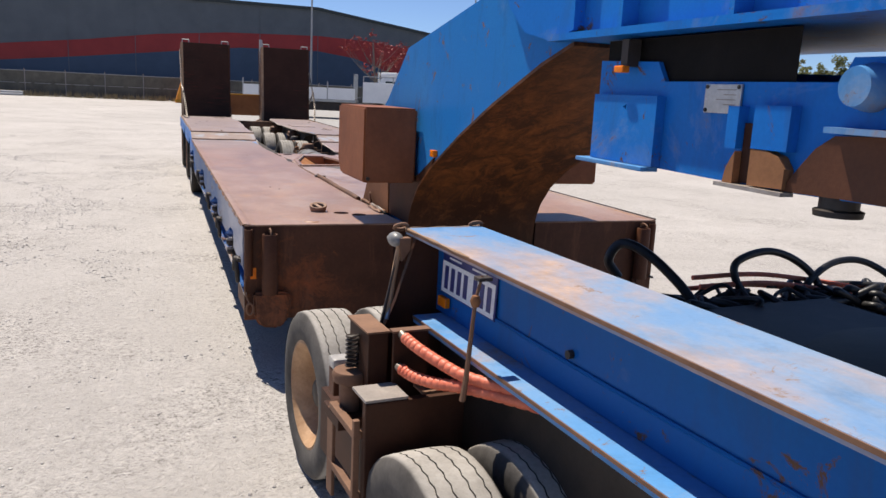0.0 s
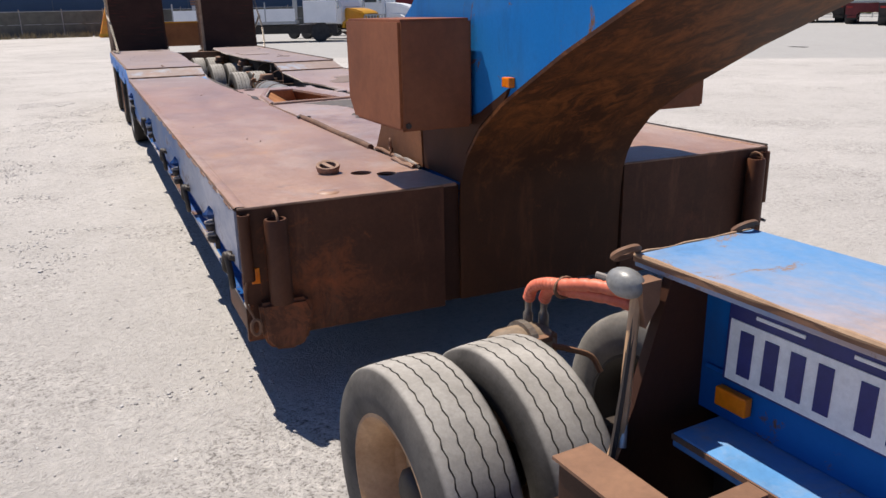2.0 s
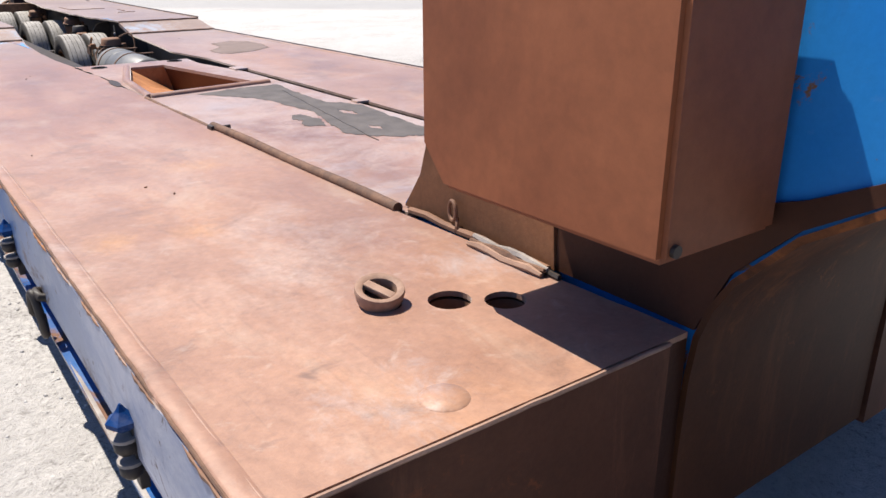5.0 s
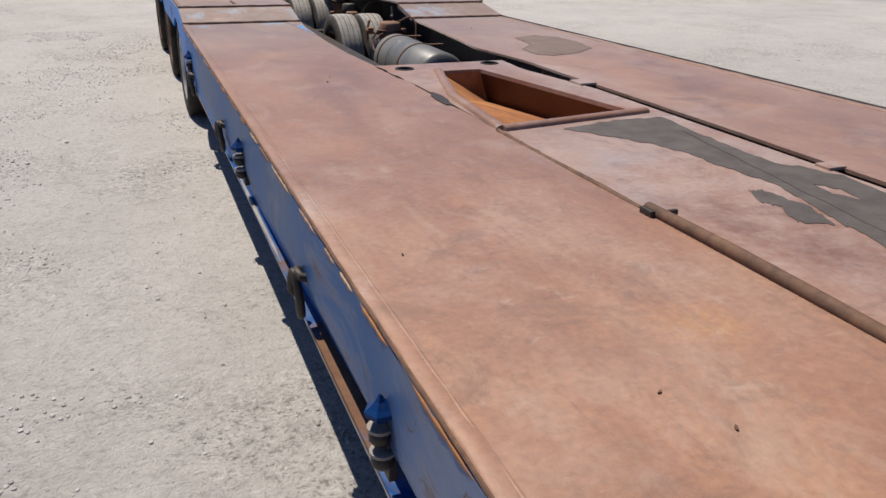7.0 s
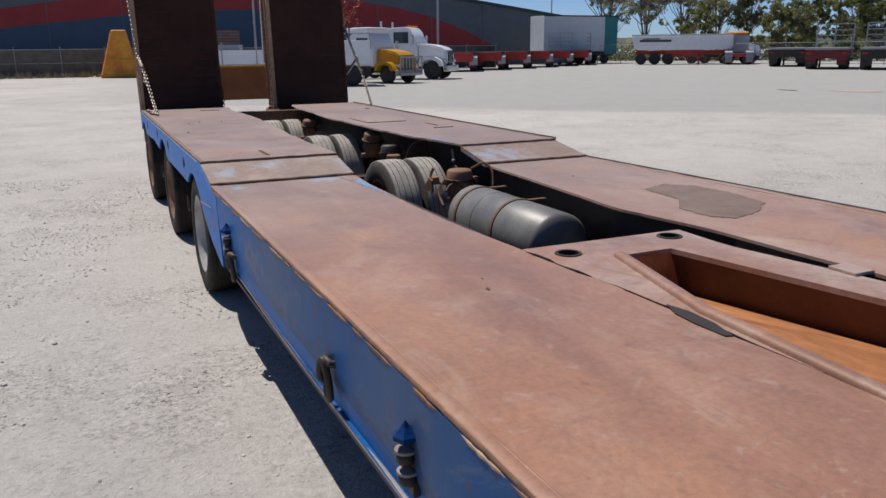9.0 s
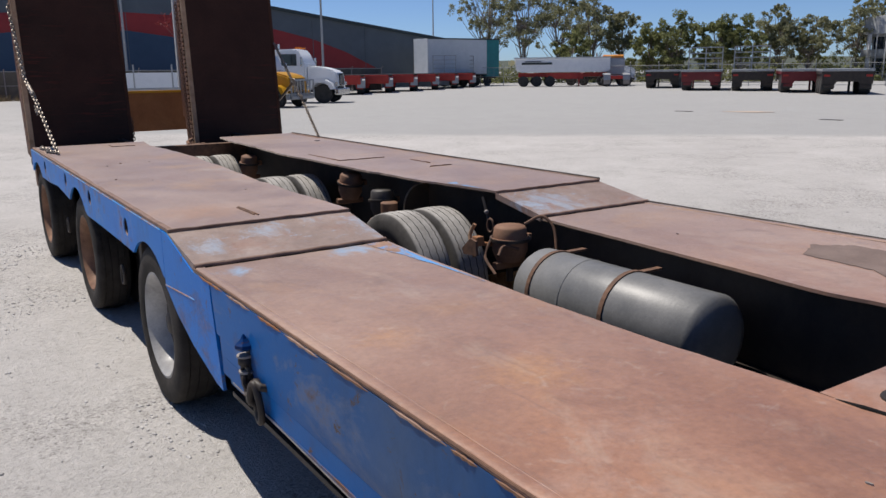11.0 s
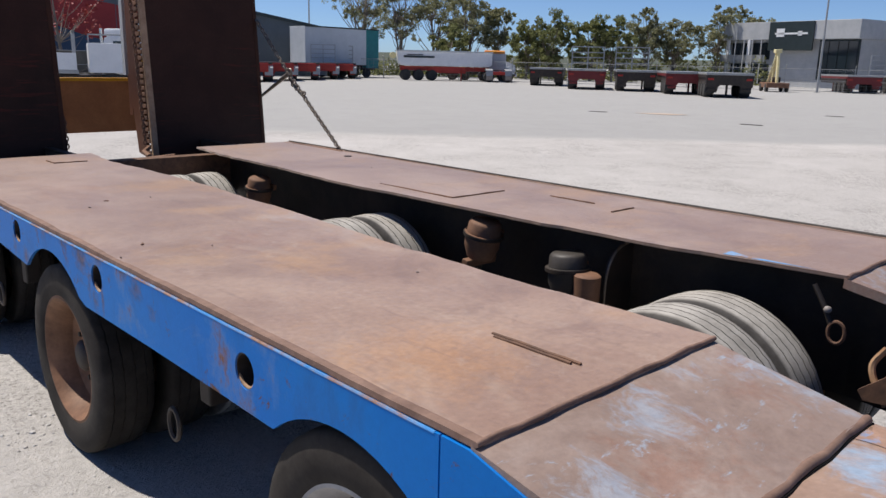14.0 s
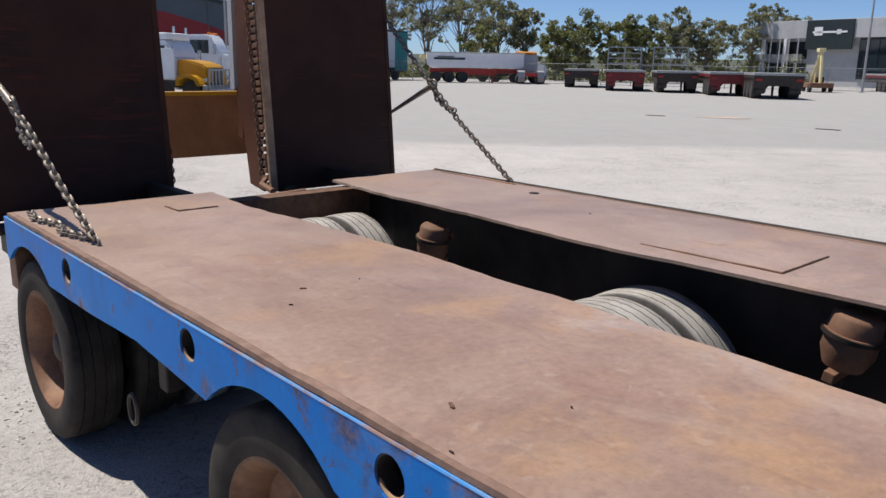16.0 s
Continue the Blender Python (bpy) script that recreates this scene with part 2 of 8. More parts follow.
def make_paint(name, col, pale, rust_from=0.6, rust_to=0.68, rust=(0.17, 0.085, 0.05), scale=2.2, rough=0.42, stretch=(1, 1, 1), chalk=0.6, chalk_front=False, marks=()):
    """Worn enamel: chalked patches, rust where it has gone, fine scratches, brown marks at (y, z, size, height,
    amount).
    """
    m, nt, b = material(name, rough, 0.0, 0.10)
    w = coords(nt)
    n1 = noisy(nt, coords(nt, stretch), scale, 9, 0.7, 0.6)
    n2 = noisy(nt, w, scale * 0.45, 5, 0.6)
    n3 = noisy(nt, w, 60, 4, 0.7)
    base = mixed(nt, times(nt, grey(nt, n2, 0.42, 0.68), chalk), col, pale)
    grime = grey(nt, noisy(nt, coords(nt, (1, 1, 0.35)), 5.5, 7, 0.7, 0.5), 0.52, 0.72)
    base = mixed(nt, times(nt, grime, 0.4), base, tuple(0.25 * c + 0.035 for c in col))
    if chalk_front:
        sep = nt.nodes.new("ShaderNodeSeparateXYZ")
        nt.links.new(w, sep.inputs[0])
        front = nt.nodes.new("ShaderNodeMapRange")
        front.inputs["From Min"].default_value = 2.3
        front.inputs["From Max"].default_value = 0.8
        nt.links.new(sep.outputs[1], front.inputs["Value"])
        cover = mixed(nt, grey(nt, noisy(nt, coords(nt, (1, 0.4, 1)), 6, 8, 0.75, 0.5), 0.42, 0.58), (0.6, 0.6, 0.6), (0.95, 0.95, 0.95))
        base = mixed(nt, mixed(nt, front.outputs[0], (0, 0, 0), cover), base, (0.36, 0.365, 0.42))
        rear = nt.nodes.new("ShaderNodeMapRange")
        rear.inputs["From Min"].default_value = 5.9
        rear.inputs["From Max"].default_value = 7.1
        nt.links.new(sep.outputs[1], rear.inputs["Value"])
        base = mixed(nt, times(nt, rear.outputs[0], 0.75), base, (0.004, 0.125, 0.41))
    halo = grey(nt, n1, rust_from - 0.07, rust_from + 0.01)
    base = mixed(nt, times(nt, halo, 0.45), base, tuple(0.6 * a + 0.4 * c for a, c in zip(pale, (0.34, 0.30, 0.27))))
    edge = grey(nt, n1, rust_from, rust_to)
    base = mixed(nt, edge, base, mixed(nt, grey(nt, noisy(nt, w, 14, 6, 0.7), 0.35, 0.65), rust, tuple(c * 1.45 for c in rust)))
    base = mixed(nt, 0.2, base, ramp(nt, n3, [(0.3, (0.7, 0.7, 0.7)), (0.7, (1.15, 1.15, 1.15))]), "MULTIPLY")
    chips = grey(nt, noisy(nt, w, scale * 3.4, 9, 0.78, 0.8), 0.595, 0.64)
    base = mixed(nt, chips, base, tuple(0.75 * c for c in rust))
    for my, mz, size, tall, amount in marks:
        spot = worn_spot(nt, coords(nt, (0, 1, 1 / tall)), 0, my, mz / tall, size, 0.9)
        base = mixed(nt, times(nt, spot, amount), base, mixed(nt, grey(nt, noisy(nt, w, 40, 5, 0.7), 0.4, 0.6), (0.06, 0.038, 0.03), (0.19, 0.10, 0.055) if name.startswith("worn") else (0.085, 0.06, 0.05)))
    set_color(nt, b, base)
    nt.links.new(ramp(nt, edge, [(0, (rough, rough, rough)), (1, (0.8, 0.8, 0.8))]), b.inputs["Roughness"])
    bump(nt, b, mixed(nt, 0.5, n3, edge), 0.25, 0.003)
    return m


def make_plain(name, dark, light, scale=6, rough=0.6, metal=0.0, spec=0.4, fine=70, strength=0.25):
    m, nt, b = material(name, rough, metal, spec)
    w = coords(nt)
    n = noisy(nt, w, scale, 7, 0.65, 0.3)
    f = noisy(nt, w, fine, 4, 0.7)
    base = ramp(nt, n, [(0.3, dark), (0.7, light)])
    base = mixed(nt, 0.4, base, ramp(nt, f, [(0.3, (0.72, 0.72, 0.72)), (0.7, (1.2, 1.2, 1.2))]), "MULTIPLY")
    set_color(nt, b, base)
    bump(nt, b, f, strength, 0.003)
    return m


def make_ground():
    m, nt, b = material("dusty_concrete_gravel", 0.9, 0.0, 0.2)
    w = coords(nt)
    broad = noisy(nt, w, 0.16, 6, 0.6, 0.4)
    base = ramp(nt, broad, [(0.3, (0.425, 0.405, 0.390)), (0.55, (0.472, 0.450, 0.434)), (0.75, (0.515, 0.492, 0.476))])
    mid = noisy(nt, w, 1.3, 8, 0.72, 0.5)
    base = mixed(nt, 0.38, base, ramp(nt, mid, [(0.3, (0.78, 0.77, 0.75)), (0.7, (1.16, 1.16, 1.15))]), "MULTIPLY")
    patch = grey(nt, noisy(nt, w, 0.55, 4, 0.6), 0.48, 0.62)
    grain = noisy(nt, w, 26, 7, 0.78, 0.4)
    grains = ramp(nt, grain, [(0.385, (0.40, 0.39, 0.38)), (0.455, (0.94, 0.94, 0.94)), (0.54, (1.0, 1.0, 1.0)), (0.62, (1.25, 1.24, 1.23))])
    base = mixed(nt, ramp(nt, patch, [(0, (0.38, 0.38, 0.38)), (1, (0.95, 0.95, 0.95))]), base, grains, "MULTIPLY")
    blotch_mid = noisy(nt, w, 7.5, 8, 0.78, 0.6)
    base = mixed(nt, ramp(nt, patch, [(0, (0.2, 0.2, 0.2)), (1, (0.75, 0.75, 0.75))]), base, ramp(nt, blotch_mid, [(0.34, (0.66, 0.65, 0.64)), (0.5, (1, 1, 1)), (0.64, (1.12, 1.12, 1.11))]), "MULTIPLY")
    pebble = noisy(nt, w, 58, 4, 0.62, 0.3)
    pebbles = ramp(nt, pebble, [(0.38, (0.36, 0.35, 0.34)), (0.44, (0.97, 0.97, 0.97)), (0.56, (1.0, 1.0, 1.0)), (0.66, (1.16, 1.16, 1.15))])
    base = mixed(nt, ramp(nt, patch, [(0, (0.06, 0.06, 0.06)), (1, (0.85, 0.85, 0.85))]), base, pebbles, "MULTIPLY")
    # older sealed strip across the yard
    sep = nt.nodes.new("ShaderNodeSeparateXYZ")
    nt.links.new(coords(nt), sep.inputs[0])
    lin = nt.nodes.new("ShaderNodeMath")
    lin.operation = "MULTIPLY_ADD"
    lin.inputs[1].default_value = 0.9
    nt.links.new(sep.outputs[0], lin.inputs[0])
    nt.links.new(sep.outputs[1], lin.inputs[2])
    wob = nt.nodes.new("ShaderNodeMath")
    wob.operation = "MULTIPLY_ADD"
    wob.inputs[1].default_value = 4.0
    nt.links.new(noisy(nt, w, 0.07, 4), wob.inputs[0])
    nt.links.new(lin.outputs[0], wob.inputs[2])
    band = nt.nodes.new("ShaderNodeMapRange")
    band.inputs["From Min"].default_value = 33.2
    band.inputs["From Max"].default_value = 34.6
    nt.links.new(wob.outputs[0], band.inputs["Value"])
    reach = nt.nodes.new("ShaderNodeMapRange")
    reach.inputs["From Min"].default_value = -1.0
    reach.inputs["From Max"].default_value = 5.0
    nt.links.new(sep.outputs[0], reach.inputs["Value"])
    base = mixed(nt, times(nt, mixed(nt, reach.outputs[0], (0, 0, 0), band.outputs[0]), 0.85), base, mixed(nt, mid, (0.29, 0.288, 0.284), (0.365, 0.360, 0.352)))
    set_color(nt, b, base)
    bump(nt, b, mixed(nt, 0.35, mixed(nt, 0.5, grain, pebble), blotch_mid), 1.0, 0.036)
    return m


def make_tyre():
    """Dark sidewalls, tread dusted pale; the tread faces away from the axle."""
    m, nt, b = material("dusty_tyre_rubber", 0.85, 0.0, 0.25)
    w = coords(nt)
    n = noisy(nt, w, 7, 6, 0.65)
    f = noisy(nt, w, 90, 4, 0.7)
    wall = ramp(nt, n, [(0.3, (0.05, 0.046, 0.043)), (0.7, (0.115, 0.106, 0.098))])
    tread = ramp(nt, n, [(0.3, (0.255, 0.238, 0.215)), (0.7, (0.43, 0.405, 0.372))])
    sep = nt.nodes.new("ShaderNodeSeparateXYZ")
    nt.links.new(nt.nodes.new("ShaderNodeTexCoord").outputs["Normal"], sep.inputs[0])
    ab = nt.nodes.new("ShaderNodeMath")
    ab.operation = "ABSOLUTE"
    nt.links.new(sep.outputs[0], ab.inputs[0])
    base = mixed(nt, grey(nt, ab.outputs[0], 0.35, 0.7), tread, wall)
    base = mixed(nt, 0.4, base, ramp(nt, f, [(0.3, (0.7, 0.7, 0.7)), (0.7, (1.2, 1.2, 1.2))]), "MULTIPLY")
    set_color(nt, b, base)
    bump(nt, b, f, 0.3, 0.003)
    return m


def make_ramp():
    """Near-black ramp face with faint red scrapes across it."""
    m, nt, b = material("dark_ramp_steel", 0.6, 0.0, 0.15)
    w = coords(nt)
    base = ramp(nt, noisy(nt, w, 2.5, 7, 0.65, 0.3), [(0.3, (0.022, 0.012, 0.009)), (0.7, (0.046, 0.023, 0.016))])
    scrape = grey(nt, noisy(nt, coords(nt, (0.7, 1, 9)), 3.2, 7, 0.7, 0.3), 0.55, 0.68)
    where = grey(nt, noisy(nt, w, 1.1, 4, 0.6), 0.46, 0.6)
    base = mixed(nt, times(nt, mixed(nt, where, (0.1, 0.1, 0.1), scrape), 0.8), base, (0.13, 0.026, 0.018))
    f = noisy(nt, w, 60, 4, 0.7)
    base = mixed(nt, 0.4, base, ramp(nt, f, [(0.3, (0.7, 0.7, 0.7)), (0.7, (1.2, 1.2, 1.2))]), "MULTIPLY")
    set_color(nt, b, base)
    bump(nt, b, f, 0.25, 0.003)
    return m


def make_front(name, dark, light, spots):
    """Brown primer with ragged orange patches at the given spots."""
    m, nt, b = material(name, 0.58, 0.0, 0.2)
    w = coords(nt)
    base = ramp(nt, noisy(nt, w, 1.6, 7, 0.65, 0.3), [(0.3, dark), (0.7, light)])
    run = grey(nt, noisy(nt, coords(nt, (1, 1, 0.15)), 9, 7, 0.7, 0.3), 0.52, 0.66)
    base = mixed(nt, times(nt, run, 0.45), base, tuple(1.9 * c for c in light))
    for cx, cy, cz, r, col in spots:
        base = mixed(nt, times(nt, worn_spot(nt, w, cx, cy, cz, r, 1.1), 0.8), base, col)
    f = noisy(nt, w, 60, 4, 0.7)
    base = mixed(nt, 0.4, base, ramp(nt, f, [(0.3, (0.72, 0.72, 0.72)), (0.7, (1.2, 1.2, 1.2))]), "MULTIPLY")
    set_color(nt, b, base)
    bump(nt, b, f, 0.2, 0.003)
    return m


def make_leaf(name, a, c, through_light=0.0):
    m, nt, b = material(name, 0.55, 0.0, 0.3)
    rnd = nt.nodes.new("ShaderNodeNewGeometry").outputs["Random Per Island"]
    col = ramp(nt, rnd, [(0.0, a), (1.0, c)])
    set_color(nt, b, col)
    if through_light:
        tr = nt.nodes.new("ShaderNodeBsdfTranslucent")
        nt.links.new(col, tr.inputs["Color"])
        mx = nt.nodes.new("ShaderNodeMixShader")
        mx.inputs[0].default_value = through_light
        nt.links.new(b.outputs[0], mx.inputs[1])
        nt.links.new(tr.outputs[0], mx.inputs[2])
        nt.links.new(mx.outputs[0], nt.nodes["Material Output"].inputs["Surface"])
    return m


def make_glass():
    m, nt, b = material("dark_window_glass", 0.06, 0.0, 0.6)
    b.inputs["Base Color"].default_value = (0.02, 0.026, 0.032, 1)
    return m


DECK = make_deck()
EDGE = make_deck("scraped_edge_rust", 0.55)
DECK_PALE = make_deck("pale_worn_deck", 0.92, 0.25)
RUST_MARKS = [(10.45, 0.985, 0.13, 0.5, 0.9), (10.38, 0.935, 0.05, 2.6, 0.8), (10.18, 0.945, 0.15, 0.9, 0.75), (10.03, 0.965, 0.05, 1.8, 0.7), (10.09, 0.79, 0.06, 2.0, 0.85), (10.013, 0.81, 0.022, 6, 0.85),
              (10.14, 0.84, 0.035, 3, 0.7), (10.65, 0.973, 0.05, 1.3, 0.7), (10.73, 0.955, 0.035, 1.5, 0.7), (11.48, 0.95, 0.09, 1.0, 0.6), (11.31, 0.885, 0.05, 1, 0.5), (11.08, 0.835, 0.05, 1.6, 0.6),
              (9.70, 0.945, 0.07, 1.2, 0.7), (9.80, 0.975, 0.05, 1, 0.7), (10.92, 0.805, 0.06, 1.2, 0.75), (9.58, 0.86, 0.05, 1.2, 0.5), (12.14, 0.835, 0.09, 1.1, 0.7), (8.95, 0.78, 0.05, 2.5, 0.6),
              (7.93, 0.60, 0.25, 0.8, 0.5), (7.62, 0.66, 0.24, 0.8, 0.6), (7.55, 0.47, 0.20, 0.6, 0.65)]
# Dark brown marks on the band round each lashing fitting
SIDE_MARKS = [(y + dy, z + dz, size, tall, amount) for y, z in ((0.62, 0.70), (1.63, 0.64), (2.17, 0.70), (3.03, 0.65), (4.33, 0.70), (5.05, 0.65), (7.0, 0.66)) for dy, dz, size, tall, amount in ((-0.03, -0.01, 0.13, 1.2, 0.55), (0.16, 0.02, 0.06, 1.4, 0.5))]
BLUE = make_paint("worn_blue_paint", (0.0003, 0.152, 0.53), (0.004, 0.20, 0.57), 0.62, 0.69, marks=RUST_MARKS)
BLUE_ARM = make_paint("scraped_blue_paint", (0.002, 0.168, 0.50), (0.04, 0.245, 0.55), 0.63, 0.69, (0.24, 0.13, 0.07), 1.7, 0.45)
BLUE_DUSTY = make_paint("dusty_blue_side_paint", (0.008, 0.075, 0.225), (0.075, 0.115, 0.195), 0.60, 0.68, (0.12, 0.085, 0.07), 2.4, 0.45, (1, 0.5, 1), 0.9, True, SIDE_MARKS)
BLUE_EDGE = make_paint("light_blue_edge_paint", (0.06, 0.26, 0.60), (0.22, 0.38, 0.58), 0.49, 0.58, (0.245, 0.155, 0.115), 4.0, 0.55)
# BLUE darkened for webs that lie in shade under flange and band
BLUE_SHADED = make_paint("shaded_blue_beam_paint", (0.0003, 0.094, 0.32), (0.0006, 0.12, 0.38), 0.70, 0.78)
BLUE_FLANGE = make_paint("chipped_deep_blue_paint", (0.001, 0.06, 0.22), (0.01, 0.11, 0.30), 0.53, 0.60, (0.13, 0.07, 0.045), 3.0, 0.5, (1, 0.4, 1))
BLUE_DEEP = make_paint("dark_dirty_blue_paint", (0.002, 0.030, 0.125), (0.004, 0.05, 0.18), 0.66, 0.72, (0.10, 0.05, 0.03))
RAIL = make_plain("pale_worn_rail", (0.22, 0.18, 0.15), (0.42, 0.38, 0.34), 9, 0.5)
BOX_BROWN = make_plain("dusty_brown_box_paint", (0.172, 0.057, 0.027), (0.292, 0.103, 0.047), 1.6, 0.6, 0.0, 0.2, 24, 0.06)
# BROWN darkened for faces turned from the sun and for recesses
BROWN_SHADED = make_plain("shaded_brown_paint", (0.034, 0.013, 0.0075), (0.07, 0.026, 0.0135), 2.2, 0.6, 0.0, 0.2)
BLUE_OLD = make_paint("chalked_blue_paint", (0.06, 0.255, 0.55), (0.22, 0.35, 0.52), 0.56, 0.66, (0.27, 0.18, 0.13), 2.6, 0.55)
FLANGE_WORN = make_paint("blue_paint_worn_to_rust", (0.09, 0.25, 0.50), (0.24, 0.345, 0.50), 0.46, 0.65, (0.35, 0.245, 0.19), 1.7, 0.55, (1, 0.45, 1))
BLUE_SCUFF = make_slope()
NECK_RUST = make_plain("neck_foot_rust", (0.10, 0.048, 0.026), (0.25, 0.112, 0.055), 2.0, 0.65, 0.0, 0.2)
# Dark base paints the shade low on the neck; orange spots lighten it above
NECK_UNDER = make_front("neck_underside_shaded", (0.050, 0.019, 0.009), (0.095, 0.035, 0.014), [(1.15, -0.35, 1.24, 0.6, (0.27, 0.09, 0.026)), (1.72, -0.35, 1.24, 0.55, (0.24, 0.082, 0.025)), (1.4, -0.80, 1.48, 0.9, (0.30, 0.10, 0.028)), (1.4, -1.5, 1.77, 1.1, (0.29, 0.10, 0.030))])
BROWN = make_plain("brown_primer_steel", (0.066, 0.025, 0.0135), (0.138, 0.053, 0.027), 1.6, 0.55, 0.0, 0.2)
RUST = make_plain("rusty_steel", (0.13, 0.065, 0.04), (0.25, 0.13, 0.075), 5, 0.75)
EDGE_TAN = make_plain("tan_worn_steel_edge", (0.26, 0.15, 0.085), (0.46, 0.31, 0.20), 9, 0.7)
RUST_DARK = make_plain("dark_flaked_rust", (0.075, 0.042, 0.03), (0.19, 0.10, 0.06), 16, 0.8)
CAP_STEEL = make_plain("worn_bare_steel", (0.19, 0.165, 0.15), (0.34, 0.30, 0.27), 8, 0.55)
LAMP_GREY = make_plain("scratched_grey_lens", (0.14, 0.14, 0.14), (0.30, 0.30, 0.29), 30, 0.35)
# Near-black that stands in for deep shade in gaps and hollows
GAP_BLACK = make_plain("near_black_gap_fill", (0.005, 0.0045, 0.004), (0.013, 0.011, 0.010), 5, 0.7, 0.0, 0.1)
STRIP = make_plain("rust_brown_edge", (0.20, 0.115, 0.078), (0.37, 0.235, 0.17), 7, 0.7)
RUST_EDGE = make_plain("reddish_worn_edge", (0.13, 0.075, 0.055), (0.28, 0.175, 0.13), 9, 0.7)
RUST_ORANGE = make_plain("orange_rust", (0.21, 0.085, 0.035), (0.34, 0.15, 0.062), 3, 0.8)
WELL_RUST = make_plain("bright_well_rust", (0.20, 0.07, 0.03), (0.48, 0.21, 0.085), 3.5, 0.85, 0.0, 0.2)
DARK = make_plain("dark_steel", (0.018, 0.014, 0.012), (0.05, 0.036, 0.028), 5, 0.55)
RAMP_BLACK = make_ramp()
# orange spots sit mostly low on the front faces
FRONT_BROWN = make_front("brown_primer_front", (0.062, 0.025, 0.0145), (0.125, 0.049, 0.027), [(0.25, -0.06, 0.55, 0.34, (0.36, 0.095, 0.03)), (0.52, -0.06, 0.45, 0.26, (0.22, 0.068, 0.03)), (0.1, -0.12, 0.36, 0.16, (0.26, 0.085, 0.04)), (0.0, -0.06, 0.36, 0.13, (0.36, 0.12, 0.05)), (2.3, -0.06, 0.5, 0.2, (0.17, 0.055, 0.03))])
TYRE = make_tyre()
TYRE_DARK = make_plain("dark_worn_tyre_rubber", (0.018, 0.015, 0.013), (0.052, 0.045, 0.039), 6, 0.8, 0.0, 0.2)
# Rubber toned for the far dolly tyres, shaded under the beam
TYRE_SHADED = make_plain("shaded_tyre_rubber", (0.13, 0.117, 0.10), (0.25, 0.23, 0.205), 6, 0.85, 0.0, 0.2)
TYRE_FAR = make_plain("dark_tyre_rubber", (0.025, 0.024, 0.023), (0.055, 0.052, 0.05), 5, 0.85)
RIM_WHITE = make_plain("worn_white_rim_paint", (0.20, 0.19, 0.18), (0.52, 0.50, 0.475), 4, 0.35)
DISC_GREY = make_plain("dark_wheel_disc_paint", (0.022, 0.019, 0.017), (0.07, 0.06, 0.052), 5, 0.55)
RIM_BROWN = make_plain("rusted_brown_rim", (0.10, 0.045, 0.024), (0.30, 0.155, 0.085), 6, 0.65)
RIM_GREASY = make_plain("greasy_cream_paint", (0.10, 0.07, 0.05), (0.36, 0.26, 0.17), 9, 0.6)
RIM_RUST = make_plain("rusty_rim_paint", (0.28, 0.14, 0.065), (0.52, 0.33, 0.19), 7, 0.6)
TANK = make_plain("dusty_grey_tank_paint", (0.095, 0.098, 0.10), (0.225, 0.22, 0.212), 2.4, 0.42)
CHAIN = make_plain("worn_chain_steel", (0.13, 0.105, 0.085), (0.30, 0.26, 0.22), 30, 0.45, 0.5)
HOSE_RED = make_plain("faded_red_hose", (0.62, 0.13, 0.07), (0.78, 0.22, 0.13), 14, 0.5)
HOSE_BLACK = make_plain("black_rubber_hose", (0.012, 0.012, 0.013), (0.03, 0.03, 0.03), 14, 0.4)
AMBER = make_plain("amber_lens", (0.80, 0.17, 0.006), (0.92, 0.24, 0.012), 20, 0.25)
PLATE_WHITE = make_plain("number_plate_white", (0.68, 0.69, 0.70), (0.80, 0.80, 0.80), 20, 0.35)
PLATE_BLUE = make_plain("number_plate_blue", (0.016, 0.022, 0.12), (0.022, 0.03, 0.16), 20, 0.4)
ALU = make_plain("brushed_aluminium", (0.42, 0.42, 0.42), (0.55, 0.55, 0.55), 20, 0.35, 0.7)
GROUND = make_ground()
STONE = make_leaf("loose_gravel_stone", (0.25, 0.24, 0.23), (0.52, 0.50, 0.485))
STAIN = make_plain("dark_tar_stain", (0.062, 0.052, 0.047), (0.115, 0.098, 0.088), 9, 0.7)
STAIN_FADED = make_plain("faded_brown_stain", (0.14, 0.098, 0.08), (0.205, 0.148, 0.124), 7, 0.7)
SHED_GREY = make_plain("grey_metal_cladding", (0.075, 0.092, 0.11), (0.10, 0.12, 0.14), 0.5, 0.5)
SHED_BLUE = make_plain("navy_metal_cladding", (0.022, 0.055, 0.105), (0.034, 0.074, 0.135), 0.5, 0.5)
SHED_RED = make_plain("red_painted_cladding", (0.24, 0.016, 0.018), (0.32, 0.026, 0.026), 0.5, 0.5)
ROOF = make_plain("pale_metal_roof", (0.36, 0.38, 0.4), (0.46, 0.48, 0.5), 0.5, 0.45)
WHITE = make_plain("white_vehicle_paint", (0.70, 0.71, 0.72), (0.80, 0.80, 0.80), 2, 0.35)
OFFWHITE = make_plain("grey_white_wall", (0.36, 0.37, 0.38), (0.46, 0.465, 0.47), 1, 0.6)
YELLOW = make_plain("yellow_vehicle_paint", (0.46, 0.215, 0.008), (0.56, 0.285, 0.016), 3, 0.4)
CREAM = make_plain("pale_yellow_crane_paint", (0.66, 0.55, 0.26), (0.78, 0.69, 0.40), 3, 0.5)
ORANGE = make_plain("faded_orange_paint", (0.55, 0.13, 0.02), (0.75, 0.36, 0.04), 1.2, 0.5)
RED = make_plain("red_chassis_paint", (0.33, 0.022, 0.016), (0.45, 0.04, 0.026), 2, 0.5)
MAROON = make_plain("maroon_chassis_paint", (0.12, 0.012, 0.014), (0.18, 0.022, 0.022), 2, 0.5)
